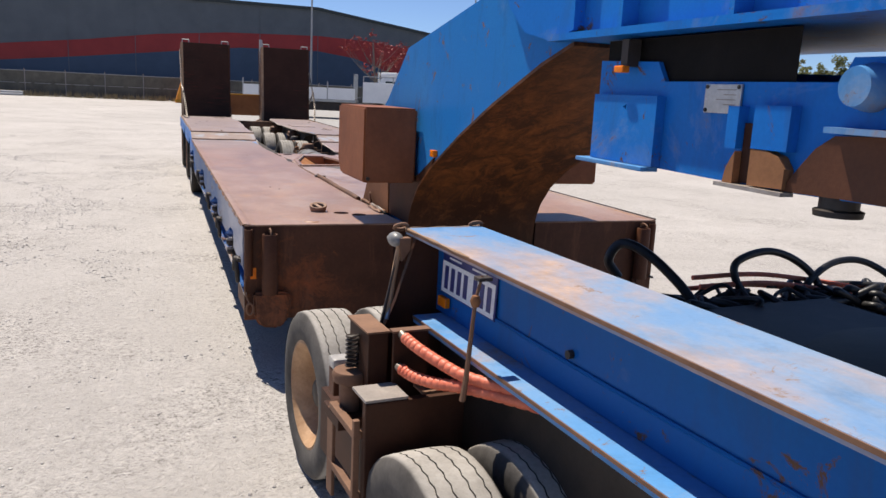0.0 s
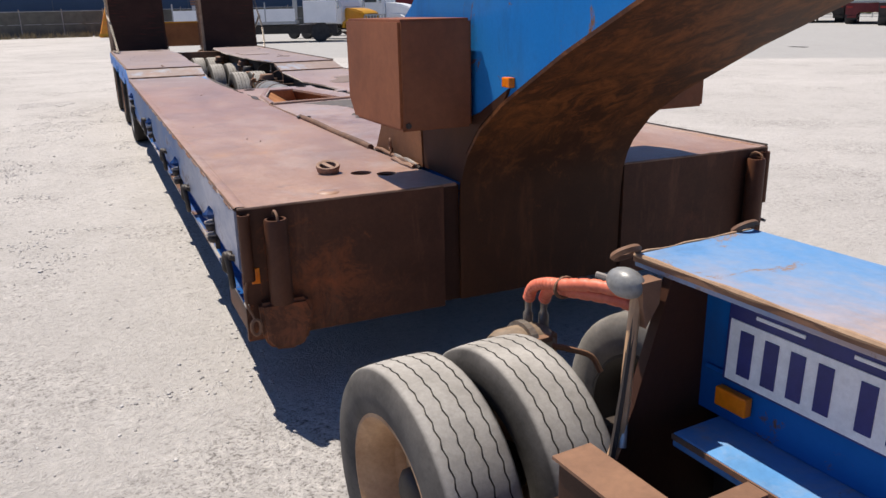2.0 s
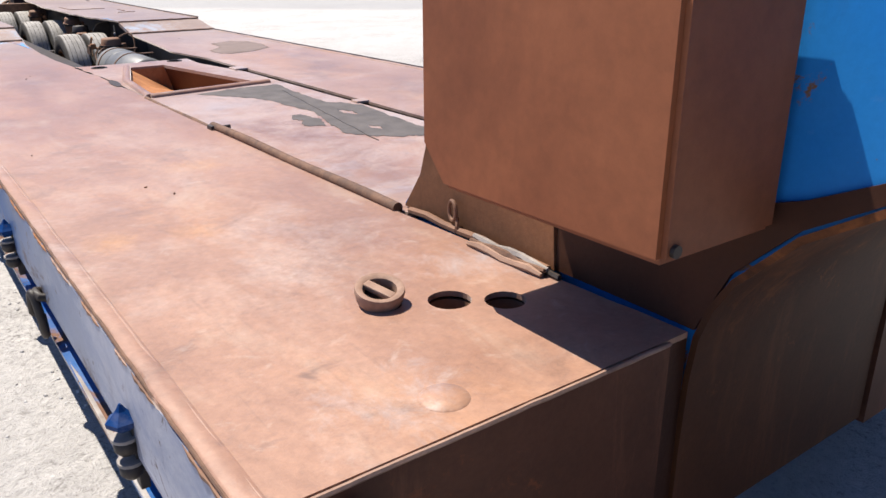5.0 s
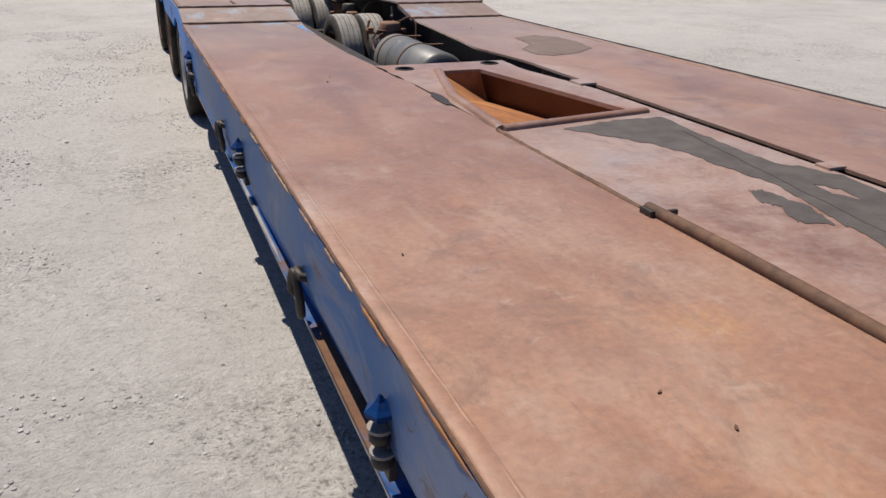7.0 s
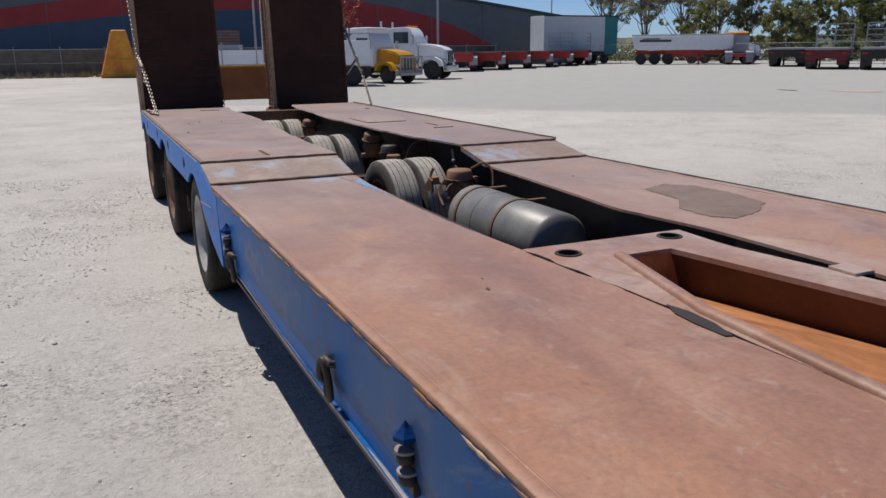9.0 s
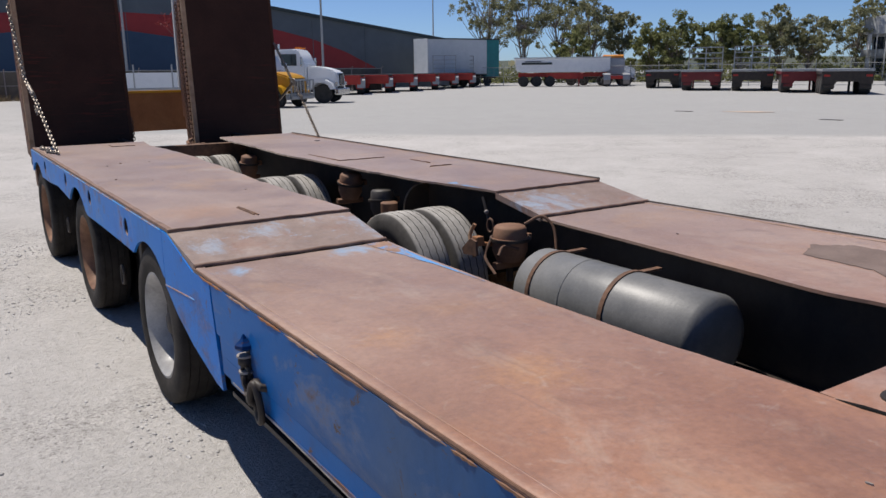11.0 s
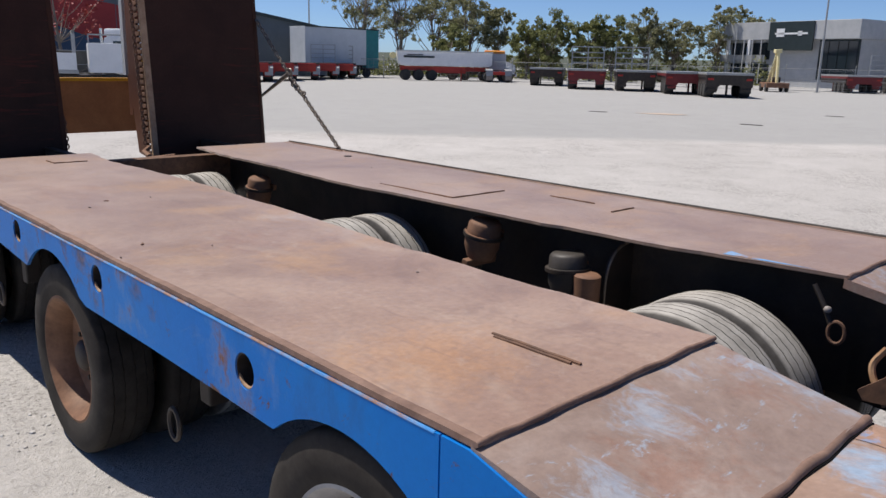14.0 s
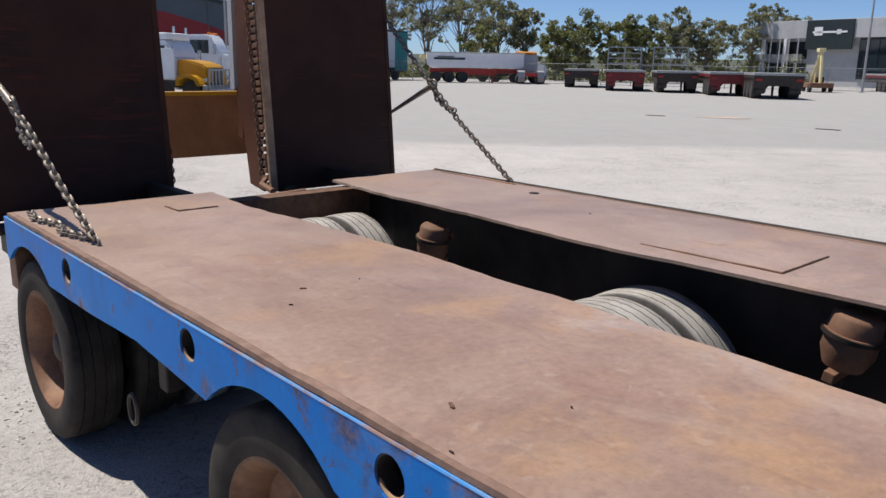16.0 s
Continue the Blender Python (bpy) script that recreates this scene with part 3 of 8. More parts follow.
TEAL = make_plain("teal_trailer_panel", (0.012, 0.16, 0.17), (0.02, 0.21, 0.22), 2, 0.5)
CURTAIN = make_plain("pale_grey_curtain", (0.50, 0.54, 0.57), (0.60, 0.63, 0.66), 1, 0.6)
CHROME = make_plain("dull_chrome", (0.5, 0.5, 0.5), (0.62, 0.62, 0.62), 6, 0.22, 0.9)
SIGN_DARK = make_plain("dark_sign_panel", (0.02, 0.03, 0.03), (0.03, 0.04, 0.042), 2, 0.4)
GALV = make_plain("galvanised_steel", (0.30, 0.31, 0.31), (0.42, 0.42, 0.42), 6, 0.5, 0.4)
SHADE_CLOTH = make_plain("dusty_shade_cloth", (0.075, 0.073, 0.063), (0.135, 0.128, 0.108), 1.5, 0.9)
BARK = make_plain("gum_tree_bark", (0.13, 0.10, 0.075), (0.30, 0.26, 0.22), 3, 0.9)
LEAF = make_leaf("gum_leaves", (0.15, 0.155, 0.08), (0.36, 0.35, 0.20), 0.4)
LEAF_DEEP = make_leaf("dense_dark_leaves", (0.105, 0.122, 0.045), (0.29, 0.295, 0.12), 0.4)
LEAF_RED = make_leaf("red_flowers", (0.20, 0.015, 0.015), (0.36, 0.05, 0.04))
DRY = make_leaf("dry_grass", (0.16, 0.12, 0.06), (0.32, 0.25, 0.14))
PATCH = make_plain("faded_orange_yard_paint", (0.44, 0.33, 0.25), (0.50, 0.40, 0.33), 3, 0.9)
GLASS = make_glass()
EARTH = make_plain("distant_hill_scrub", (0.06, 0.075, 0.06), (0.10, 0.11, 0.09), 0.05, 0.95)

# ---------------------------------------------------------------- mesh helpers


def part(name, bm, mat, parent=None, label="", smooth=False):
    me = bpy.data.meshes.new(name)
    bmesh.ops.recalc_face_normals(bm, faces=bm.faces)
    bm.to_mesh(me)
    bm.free()
    me.materials.append(mat)
    if smooth:
        for p in me.polygons:
            p.use_smooth = True
        me.set_sharp_from_angle(angle=radians(50))
    ob = new(name, me)
    if parent is not None:
        ob.parent = parent
    if label:
        tagged(ob, label)
    return ob


def thing(name, at, label, category, group="", rz=0.0):
    e = new(name)
    e.matrix_basis = pose(*at, 0, 0, rz)
    return tagged(e, label, category, group)


def box(bm, x0, x1, y0, y1, z0, z1, bevel=0.0):
    vs = [bm.verts.new((x, y, z)) for z in (z0, z1) for y in (y0, y1) for x in (x0, x1)]
    fs = [bm.faces.new([vs[i] for i in f]) for f in ((0, 1, 3, 2), (4, 6, 7, 5), (0, 4, 5, 1), (2, 3, 7, 6), (0, 2, 6, 4), (1, 5, 7, 3))]
    if bevel:
        es = list({e for f in fs for e in f.edges})
        bmesh.ops.bevel(bm, geom=es, offset=bevel, segments=2, affect="EDGES", profile=0.6)
    return bm


def boxes(*dims, bevel=0.0):
    bm = bmesh.new()
    for d in dims:
        box(bm, *d, bevel=bevel)
    return bm


def prism(bm, pts, axis, a, b):
    """A polygon in the plane across axis, drawn out from a to b. Its points: (y, z), (x, z) or (x, y)."""
    def at(p, v):
        return {"x": (v, p[0], p[1]), "y": (p[0], v, p[1]), "z": (p[0], p[1], v)}[axis]
    lo = [bm.verts.new(at(p, a)) for p in pts]
    hi = [bm.verts.new(at(p, b)) for p in pts]
    bm.faces.new(lo)
    bm.faces.new(hi[::-1])
    n = len(pts)
    for i in range(n):
        bm.faces.new((lo[i], lo[(i + 1) % n], hi[(i + 1) % n], hi[i]))
    return bm


def plate(outer, holes, axis, a, b):
    """A flat plate with real holes, from a to b across axis."""
    bm = bmesh.new()
    def at(p, v):
        return {"x": (v, p[0], p[1]), "y": (p[0], v, p[1]), "z": (p[0], p[1], v)}[axis]
    edges = []
    for loop in [outer] + holes:
        vs = [bm.verts.new(at(p, a)) for p in loop]
        edges += [bm.edges.new((vs[i], vs[(i + 1) % len(vs)])) for i in range(len(vs))]
    made = bmesh.ops.triangle_fill(bm, use_beauty=True, use_dissolve=False, edges=edges)
    faces = [g for g in made["geom"] if isinstance(g, bmesh.types.BMFace)]
    ext = bmesh.ops.extrude_face_region(bm, geom=faces)
    shift = Vector(at((0, 0), b - a))
    bmesh.ops.translate(bm, vec=shift, verts=[g for g in ext["geom"] if isinstance(g, bmesh.types.BMVert)])
    return bm


def circle(cx, cy, r, n=20, squash=1.0):
    return [(cx + r * math.cos(2 * math.pi * i / n), cy + squash * r * math.sin(2 * math.pi * i / n)) for i in range(n)]


def tube(bm, pts, r, n=8, closed=False, caps=True):
    """A round bar along points."""
    pts = [Vector(p) for p in pts]
    rings = []
    up = Vector((0, 0, 1))
    for i, p in enumerate(pts):
        if closed:
            d = pts[(i + 1) % len(pts)] - pts[i - 1]
        else:
            d = pts[min(i + 1, len(pts) - 1)] - pts[max(i - 1, 0)]
        d.normalize()
        ref = up if abs(d.z) < 0.95 else Vector((1, 0, 0))
        if rings:
            ref = last
        s = d.cross(ref)
        if s.length < 1e-5:
            s = d.cross(Vector((0.3, 1, 0.2)))
        s.normalize()
        u = s.cross(d)
        last = u
        rad = r[i] if isinstance(r, (list, tuple)) else r
        rings.append([bm.verts.new(p + rad * (math.cos(2 * math.pi * k / n) * s + math.sin(2 * math.pi * k / n) * u)) for k in range(n)])
    m = len(rings)
    for i in range(m if closed else m - 1):
        a, b = rings[i], rings[(i + 1) % m]
        for k in range(n):
            bm.faces.new((a[k], a[(k + 1) % n], b[(k + 1) % n], b[k]))
    if caps and not closed:
        bm.faces.new(rings[0][::-1])
        bm.faces.new(rings[-1])
    return bm


def lathe(bm, profile, n, origin, axis="x", caps=True):
    """Turns (offset along axis, radius) points round an axis through origin."""
    rings = []
    o = Vector(origin)
    for a, r in profile:
        ring = []
        for k in range(n):
            c, s = math.cos(2 * math.pi * k / n) * r, math.sin(2 * math.pi * k / n) * r
            ring.append(bm.verts.new(o + Vector({"x": (a, c, s), "y": (c, a, s), "z": (c, s, a)}[axis])))
        rings.append(ring)
    for i in range(len(rings) - 1):
        for k in range(n):
            bm.faces.new((rings[i][k], rings[i][(k + 1) % n], rings[i + 1][(k + 1) % n], rings[i + 1][k]))
    for ring, (a, r) in ((rings[0], profile[0]), (rings[-1], profile[-1])):
        if caps and r > 1e-4:
            bm.faces.new(ring)
    return bm


def bend(points, steps=8):
    """A smooth line through points."""
    p = [Vector(q) for q in points]
    p = [2 * p[0] - p[1]] + p + [2 * p[-1] - p[-2]]
    out = []
    for i in range(1, len(p) - 2):
        for k in range(steps):
            t = k / steps
            a, b, c, d = p[i - 1 : i + 3]
            out.append(0.5 * ((2 * b) + (c - a) * t + (2 * a - 5 * b + 4 * c - d) * t * t + (3 * b - a - 3 * c + d) * t**3))
    out.append(p[-2])
    return out


def lerp(table, v):
    """Straight lines between (v, value) pairs."""
    return float(np.interp(v, [a for a, _ in table], [b for _, b in table]))


def wheel(parent, x, y, r, face, rim_mat, name="wheel", nuts=False, rubber=None, drop=0.0, rim_share=0.615):
    """A truck wheel whose middle stands at x, with its axle across. face: -1 for the rim's open side towards -x."""
    w, rr = 0.232, r * rim_share
    hub = new(name)
    hub.parent = parent
    hub.matrix_basis = pose(x, y, r - drop)
    h = w / 2
    prof = [(-h * 0.82, rr), (-h * 0.96, rr + 0.02), (-h, r * 0.80), (-h * 0.99, r * 0.88), (-h * 0.93, r * 0.955), (-h * 0.84, r * 0.985)]
    groove = []
    for c in (-0.60, -0.21, 0.21, 0.60):
        g0, g1 = c * h - 0.0019, c * h + 0.0019
        crown = r * (1.0 - 0.012 * abs(c))
        groove += [(g0 - 0.0008, crown), (g0, crown - 0.007), (g1, crown - 0.007), (g1 + 0.0008, crown)]
    first, last = len(prof), len(prof) + len(groove)
    prof += groove + [(-a, b) for a, b in prof[::-1]]
    seg = 96
    bm = lathe(bmesh.new(), prof, seg, (0, 0, 0), caps=False)
    bm.verts.ensure_lookup_table()
    for i in range(first - 1, last + 1):
        for k in range(seg):
            v = bm.verts[i * seg + k]
            if first <= i < last:
                v.co.x += (0.0026, -0.0026)[k % 2]
            else:
                v.co.x *= (1.0, 0.985)[k % 2]
    part("tyre", bm, rubber or TYRE, hub, smooth=True)
    f = face
    rim = [(f * h * 0.90, rr + 0.016), (f * h * 0.92, rr + 0.002), (f * h * 0.80, rr - 0.012), (f * h * 0.55, rr - 0.03), (f * h * 0.25, rr - 0.045), (f * h * 0.02, rr - 0.05)]
    disc = [(f * h * 0.03, rr - 0.049), (-f * h * 0.25, 0.17), (-f * h * 0.18, 0.13), (-f * h * 0.03, 0.11), (-f * h * 0.01, 0.0)]
    part("rim", lathe(bmesh.new(), rim, 40, (0, 0, 0), caps=False), rim_mat, hub, smooth=True)
    # white rims get a much darker disc
    part("disc", lathe(bmesh.new(), disc, 40, (0, 0, 0), caps=False), DISC_GREY if rim_mat is RIM_WHITE else rim_mat, hub, smooth=True)
    part("hub", lathe(bmesh.new(), [(-f * h * 0.05, 0.075), (f * h * 0.35, 0.07), (f * h * 0.48, 0.05), (f * h * 0.5, 0.0)], 16, (0, 0, 0)), DARK, hub, smooth=True)
    if nuts:
        for k in range(8):
            a = 2 * math.pi * k / 8
            part("wheel_nut", lathe(bmesh.new(), [(-f * h * 0.03, 0.012), (f * h * 0.2, 0.012), (f * h * 0.2, 0.0)], 6, (0, 0.108 * math.cos(a), 0.108 * math.sin(a))), DARK, hub)
    return hub


def chain_run(bm, pts, link=0.05, r=0.006):
    """Oval links, each turned a quarter from the last, along points."""
    pts = [Vector(p) for p in pts]
    turn = 0
    for a, b in zip(pts, pts[1:]):
        d = b - a
        n = max(1, round(d.length / (link * 0.72)))
        d1 = d.normalized()
        s = d1.cross(Vector((0.2, 0.1, 1))).normalized()
        u = s.cross(d1)
        for k in range(n):
            c = a + d * ((k + 0.5) / n)
            side = s if turn % 2 else u
            turn += 1
            ring = []
            for q in range(10):
                ang = 2 * math.pi * q / 10
                ring.append(c + d1 * (link / 2) * math.cos(ang) + side * (link * 0.3) * math.sin(ang))
            tube(bm, ring, r, 5, closed=True)
    return bm

# ---------------------------------------------------------------- ground
def ground_z(y):
    """The yard dips a little under the rear axles."""
    return lerp([(2, 0.0), (3.5, -0.006), (6.5, -0.029), (8, -0.035), (16, -0.035), (18.5, -0.029), (23.5, -0.006), (26, 0.0)], y)


def build_ground():
    bm = bmesh.new()
    xs = [-1500, -300, -60, -12, -4, -1.5, 0.5, 4, 12, 60, 300, 1500]
    ys = [-1500, -300, -60, -12, -6, 0, 2, 3.5, 5, 6.5, 8, 12, 16, 18.5, 21, 23.5, 26, 30, 80, 300, 1500]
    grid = [[bm.verts.new((x, y, ground_z(y))) for x in xs] for y in ys]
    for j in range(len(ys) - 1):
        for i in range(len(xs) - 1):
            bm.faces.new((grid[j][i], grid[j][i + 1], grid[j + 1][i + 1], grid[j + 1][i]))
    g = part("ground", bm, GROUND)
    tagged(g, "pale dusty concrete yard with loose gravel", "ground", kind="structure")


build_ground()


def build_stones():
    rng = random.Random(4)
    verts, faces = [], []
    for k in range(42000):
        y = rng.uniform(-5, 15)
        x = rng.uniform(-4.2, 0.1) if rng.random() < 0.93 else rng.uniform(3.0, 9.0)
        if noise.noise((x * 0.8, y * 0.8, 3.1)) + 0.5 * noise.noise((x * 2.6, y * 2.6, 7.0)) < 0.14 and rng.random() < 0.94:
            continue
        s = 0.0034 + 0.0085 * rng.random() ** 2.4 + (0.011 * rng.random() if rng.random() < 0.02 else 0)
        a0 = rng.uniform(0, 6.28)
        base = len(verts)
        n = 5
        gz = ground_z(y)
        for ring, zz in ((1.0, gz - 0.001), (0.8, gz + s * 0.52)):
            for q in range(n):
                a = a0 + 2 * math.pi * q / n
                rr = s * ring * rng.uniform(0.75, 1.2)
                verts.append((x + rr * math.cos(a), y + rr * math.sin(a) * 1.2, zz))
        verts.append((x, y, gz + s * 0.74))
        for q in range(n):
            p = (q + 1) % n
            faces.append((base + q, base + p, base + n + p, base + n + q))
            faces.append((base + n + q, base + n + p, base + 2 * n))
    me = bpy.data.meshes.new("loose_gravel")
    me.from_pydata(verts, [], faces)
    me.materials.append(STONE)
    tagged(new("loose_gravel", me), "scattered small grey stones lying on the yard", "gravel", kind="stuff")


build_stones()

# ---------------------------------------------------------------- low loader trailer
trailer = thing("low_loader_trailer", (0, 0, 0), "blue low loader trailer with rusty decks and raised loading ramps", "trailer")

X_LEFT = [(0, -0.06), (8.1, -0.005), (13.2, 0.005)]
X_LEFT_IN = [(0, 0.945), (1, 0.92), (3, 0.915), (4.4, 0.925), (4.8, 0.93), (5.3, 0.895), (6.4, 0.87), (7.2, 0.90), (7.7, 0.945), (8.1, 0.955), (9.4, 0.965), (10.5, 1.02), (11.2, 1.055), (12.0, 1.04), (12.6, 1.0), (13.0, 1.07)]
X_RIGHT_IN = [(0, 1.87), (5.2, 1.87), (5.9, 1.80), (6.7, 1.87), (7.7, 1.955), (8.1, 1.965), (8.8, 1.86), (9.5, 1.80), (11, 1.75), (11.7, 1.80), (12.6, 1.82), (13.0, 1.89)]
X_RIGHT = [(0, 2.87), (5, 2.86), (7.7, 2.84), (8.1, 2.83), (10, 2.78), (13.2, 2.74)]
AXLES = (8.50, 10.60, 12.70)
R_TYRE = 0.43
R_INNER = 0.44


def z_low(y):
    return 0.907 - 0.0035 * y


def z_high(y):
    return 0.974 + 0.0052 * (y - 8.1)


def deck_strip(y0, y1, left, right, top, thick, steps, holes=(), lift=0.0):
    """A deck plate between two edge lines, with its height along y from top()."""
    ys = [y0 + (y1 - y0) * i / steps for i in range(steps + 1)]
    def worn(table, y):
        inner = table is X_LEFT_IN or table is X_RIGHT_IN
        amp = (0.012 if y1 < 8 else 0.022) if inner else 0.0
        sh = 0.0 if inner else (0.02 if table is X_LEFT else -0.02)
        return lerp(table, y) + sh + amp * noise.noise((y * 2.3, 1.7, 0)) + 0.5 * amp * noise.noise((y * 9, 4.0, 0))
    outer = [(worn(left, y), y) for y in ys] + [(worn(right, y), y) for y in ys[::-1]]
    bm = plate(outer, list(holes), "z", 0.0, thick)
    for v in bm.verts:
        v.co.z += top(v.co.y) - thick + lift
    return bm


holes_left = [circle(0.50, 0.475, 0.05, 22), circle(0.64, 0.395, 0.053, 22), circle(0.745, 0.315, 0.05, 22)]
part("deck_plate", deck_strip(-0.05, 7.70, X_LEFT, X_LEFT_IN, z_low, 0.014, 110, holes_left), DECK, trailer, "rusty brown steel deck plate")
part("deck_plate", deck_strip(-0.05, 7.70, X_RIGHT_IN, X_RIGHT, z_low, 0.014, 110), DECK, trailer, "rusty brown steel deck plate")
# holes' sleeves
for cx, cy in ((0.64, 0.395), (0.745, 0.315), (0.50, 0.475)):
    bm = lathe(bmesh.new(), [(0.62, 0.062), (0.883, 0.062), (0.883, 0.054), (0.63, 0.054), (0.63, 0.0)], 22, (cx, cy, 0), "z")
    part("socket", bm, RUST, trailer, smooth=True)


def slope_plate(left, right):
    bm = bmesh.new()
    n = 8
    lo_t, lo_b, hi_t, hi_b = [], [], [], []
    for i in range(n + 1):
        f = i / n
        ya, yb = 7.67, 8.10
        xa = lerp(left, ya) + f * (lerp(right, ya) - lerp(left, ya))
        xb = lerp(left, yb) + f * (lerp(right, yb) - lerp(left, yb))
        wav = 0.003 * math.sin(i * 2.1)
        lo_t.append(bm.verts.new((xa, ya, z_low(ya) + 0.016 + wav)))
        lo_b.append(bm.verts.new((xa, ya, z_low(ya) - 0.02)))
        hi_t.append(bm.verts.new((xb, yb, z_high(yb) - 0.003)))
        hi_b.append(bm.verts.new((xb, yb, z_high(yb) - 0.04)))
    for i in range(n):
        bm.faces.new((lo_t[i], lo_t[i + 1], hi_t[i + 1], hi_t[i]))
        bm.faces.new((lo_b[i], hi_b[i], hi_b[i + 1], lo_b[i + 1]))
        bm.faces.new((lo_b[i], lo_b[i + 1], lo_t[i + 1], lo_t[i]))
        bm.faces.new((hi_b[i], hi_t[i], hi_t[i + 1], hi_b[i + 1]))
    bm.faces.new((lo_b[0], lo_t[0], hi_t[0], hi_b[0]))
    bm.faces.new((lo_b[n], hi_b[n], hi_t[n], lo_t[n]))
    return bm


for a, b in ((X_LEFT, X_LEFT_IN), (X_RIGHT_IN, X_RIGHT)):
    part("slope_plate", slope_plate(a, b), BLUE_SCUFF, trailer, "worn steel slope plate with blue paint remains")
    part("rear_deck_plate", deck_strip(8.085, 13.02, a, b, z_high, 0.014, 90, lift=0.008), DECK, trailer, "rusty brown steel rear deck plate")
    for y, zf in ((7.672, z_low(7.67) + 0.006), (8.088, z_high(8.09) + 0.004)):
        pts = [(lerp(a, y) + (lerp(b, y) - lerp(a, y)) * i / 14 , y + 0.003 * math.sin(i * 1.7), zf + 0.0015 * math.sin(i * 2.3)) for i in range(15)]
        part("weld_bead", tube(bmesh.new(), pts, 0.013 if y < 8 else 0.007, 8), RUST_EDGE, trailer, smooth=True)
        if y < 8:
            # black bar laid in for the shade under the weld
            part("weld_gap", tube(bmesh.new(), [(px, py - 0.014, pz - 0.006) for px, py, pz in pts], [0.003 + 0.0012 * (1 + math.sin(2.1 * q)) for q in range(15)], 6), GAP_BLACK, trailer, "dark gap under the weld")

# scuffed strips on the decks' inner edges
for a, b, y0, y1, wd in ((X_LEFT_IN, None, 6.75, 7.655, -0.11), (X_RIGHT_IN, None, 8.15, 8.55, 0.08)):
    bm = bmesh.new()
    ring = []
    n = 40
    for i in range(n + 1):
        y = y0 + (y1 - y0) * i / n
        ring.append((lerp(a, y) + (0.012 if wd > 0 else -0.012), y))
    for i in range(n, -1, -1):
        y = y0 + (y1 - y0) * i / n
        ring.append((lerp(a, y) + wd * (0.16 + 0.84 * (i / n) ** 1.6) * (1 + 0.35 * noise.noise((y * 9, wd, 0.5))), y))
    zf = z_low if y1 < 8 else (lambda v: z_high(v) + 0.008)
    bm.faces.new([bm.verts.new((x, y, zf(y) + 0.002)) for x, y in ring])
    part("bare_edge", bm, BLUE_EDGE, trailer, "scuffed blue paint on deck edge")

# raised edge strip along the outer sides
for xs, sg in ((X_LEFT, 1), (X_RIGHT, -1)):
    for y0, y1, zf, lift, wide, inset in ((-0.05, 7.68, z_low, 0, 0.036, 0.007), (8.09, 13.0, z_high, 0.008, 0.020, 0.008)):
        bm = bmesh.new()
        n = 150
        rows = []
        for i in range(n + 1):
            y = y0 + (y1 - y0) * i / n
            x, z = lerp(xs, y) + sg * (inset - 0.004), zf(y) + lift + 0.003 * noise.noise((y * 5, sg, 0.4))
            dx = 0.004 * noise.noise((y * 9, sg, 2.0)) + 0.003 * noise.noise((y * 31, sg, 5.0))
            if wide > 0.03:
                prof = ((x + sg * (wide + 0.005), z + 0.001), (x + sg * wide, z + 0.0035), (x + dx, z + 0.005), (x - sg * 0.007 + dx, z - 0.002), (x - sg * 0.007 + dx, z - 0.017), (x + sg * 0.01, z - 0.019))
            else:
                prof = ((x + sg * (wide + 0.005), z + 0.0008), (x + sg * wide, z + 0.002), (x - sg * 0.003 + dx * 0.6, z + 0.002), (x - sg * 0.004 + dx * 0.6, z - 0.013), (x + sg * 0.012, z - 0.014))
            rows.append([bm.verts.new((px, y, pz)) for px, pz in prof])
        for r0, r1 in zip(rows, rows[1:]):
            for k in range(len(r0) - 1):
                bm.faces.new((r0[k], r0[k + 1], r1[k + 1], r1[k]))
        part("edge_strip", bm, EDGE if wide > 0.03 else RUST_EDGE, trailer, "rusty worn edge strip", smooth=wide > 0.03)
        if wide < 0.03 and sg > 0:
            continue
        pts = [(lerp(xs, y) + sg * (wide + 0.001 + 0.002 * noise.noise((y * 11, sg, 7.0))), y, zf(y) + lift + 0.0022) for y in [y0 + (y1 - y0) * q / 120 for q in range(121)]]
        part("seam_bead", tube(bmesh.new(), pts, 0.0026, 5), EDGE, trailer, "scraped weld seam", smooth=True)
        pts = [(lerp(xs, y) - sg * (0.010 - inset + 0.002 * noise.noise((y * 13, sg, 9.0))), y, zf(y) + lift + (-0.002 if sg > 0 else 0.005)) for y in [y0 + (y1 - y0) * q / 120 for q in range(121)]]
        part("edge_ridge", tube(bmesh.new(), pts, 0.0045 if sg > 0 else 0.0075, 6), RUST_DARK if sg > 0 else DARK, trailer, "rusty ridge on the deck edge", smooth=True)


# outer side plates, with wheel arches and lashing holes
def arch(yc, from_y, to_y, zb, r=0.475, zc=0.41, n=14):
    out = []
    a0 = math.asin(min(1, (zb - zc) / r))
    for i in range(n + 1):
        a = a0 + (math.pi - 2 * a0) * i / n
        y = yc + r * math.cos(a)
        if from_y <= y <= to_y:
            out.append((y, zc + r * math.sin(a)))
    return out


def side_plate(xs, sg, outline, holes, mat, name="side_plate", off=-0.006, thick=0.014, label="blue painted steel side plate"):
    bm = plate(outline, holes, "x", sg * off, sg * (off + thick))
    for v in bm.verts:
        v.co.x += lerp(xs, v.co.y)
    return part(name, bm, mat, trailer, label)


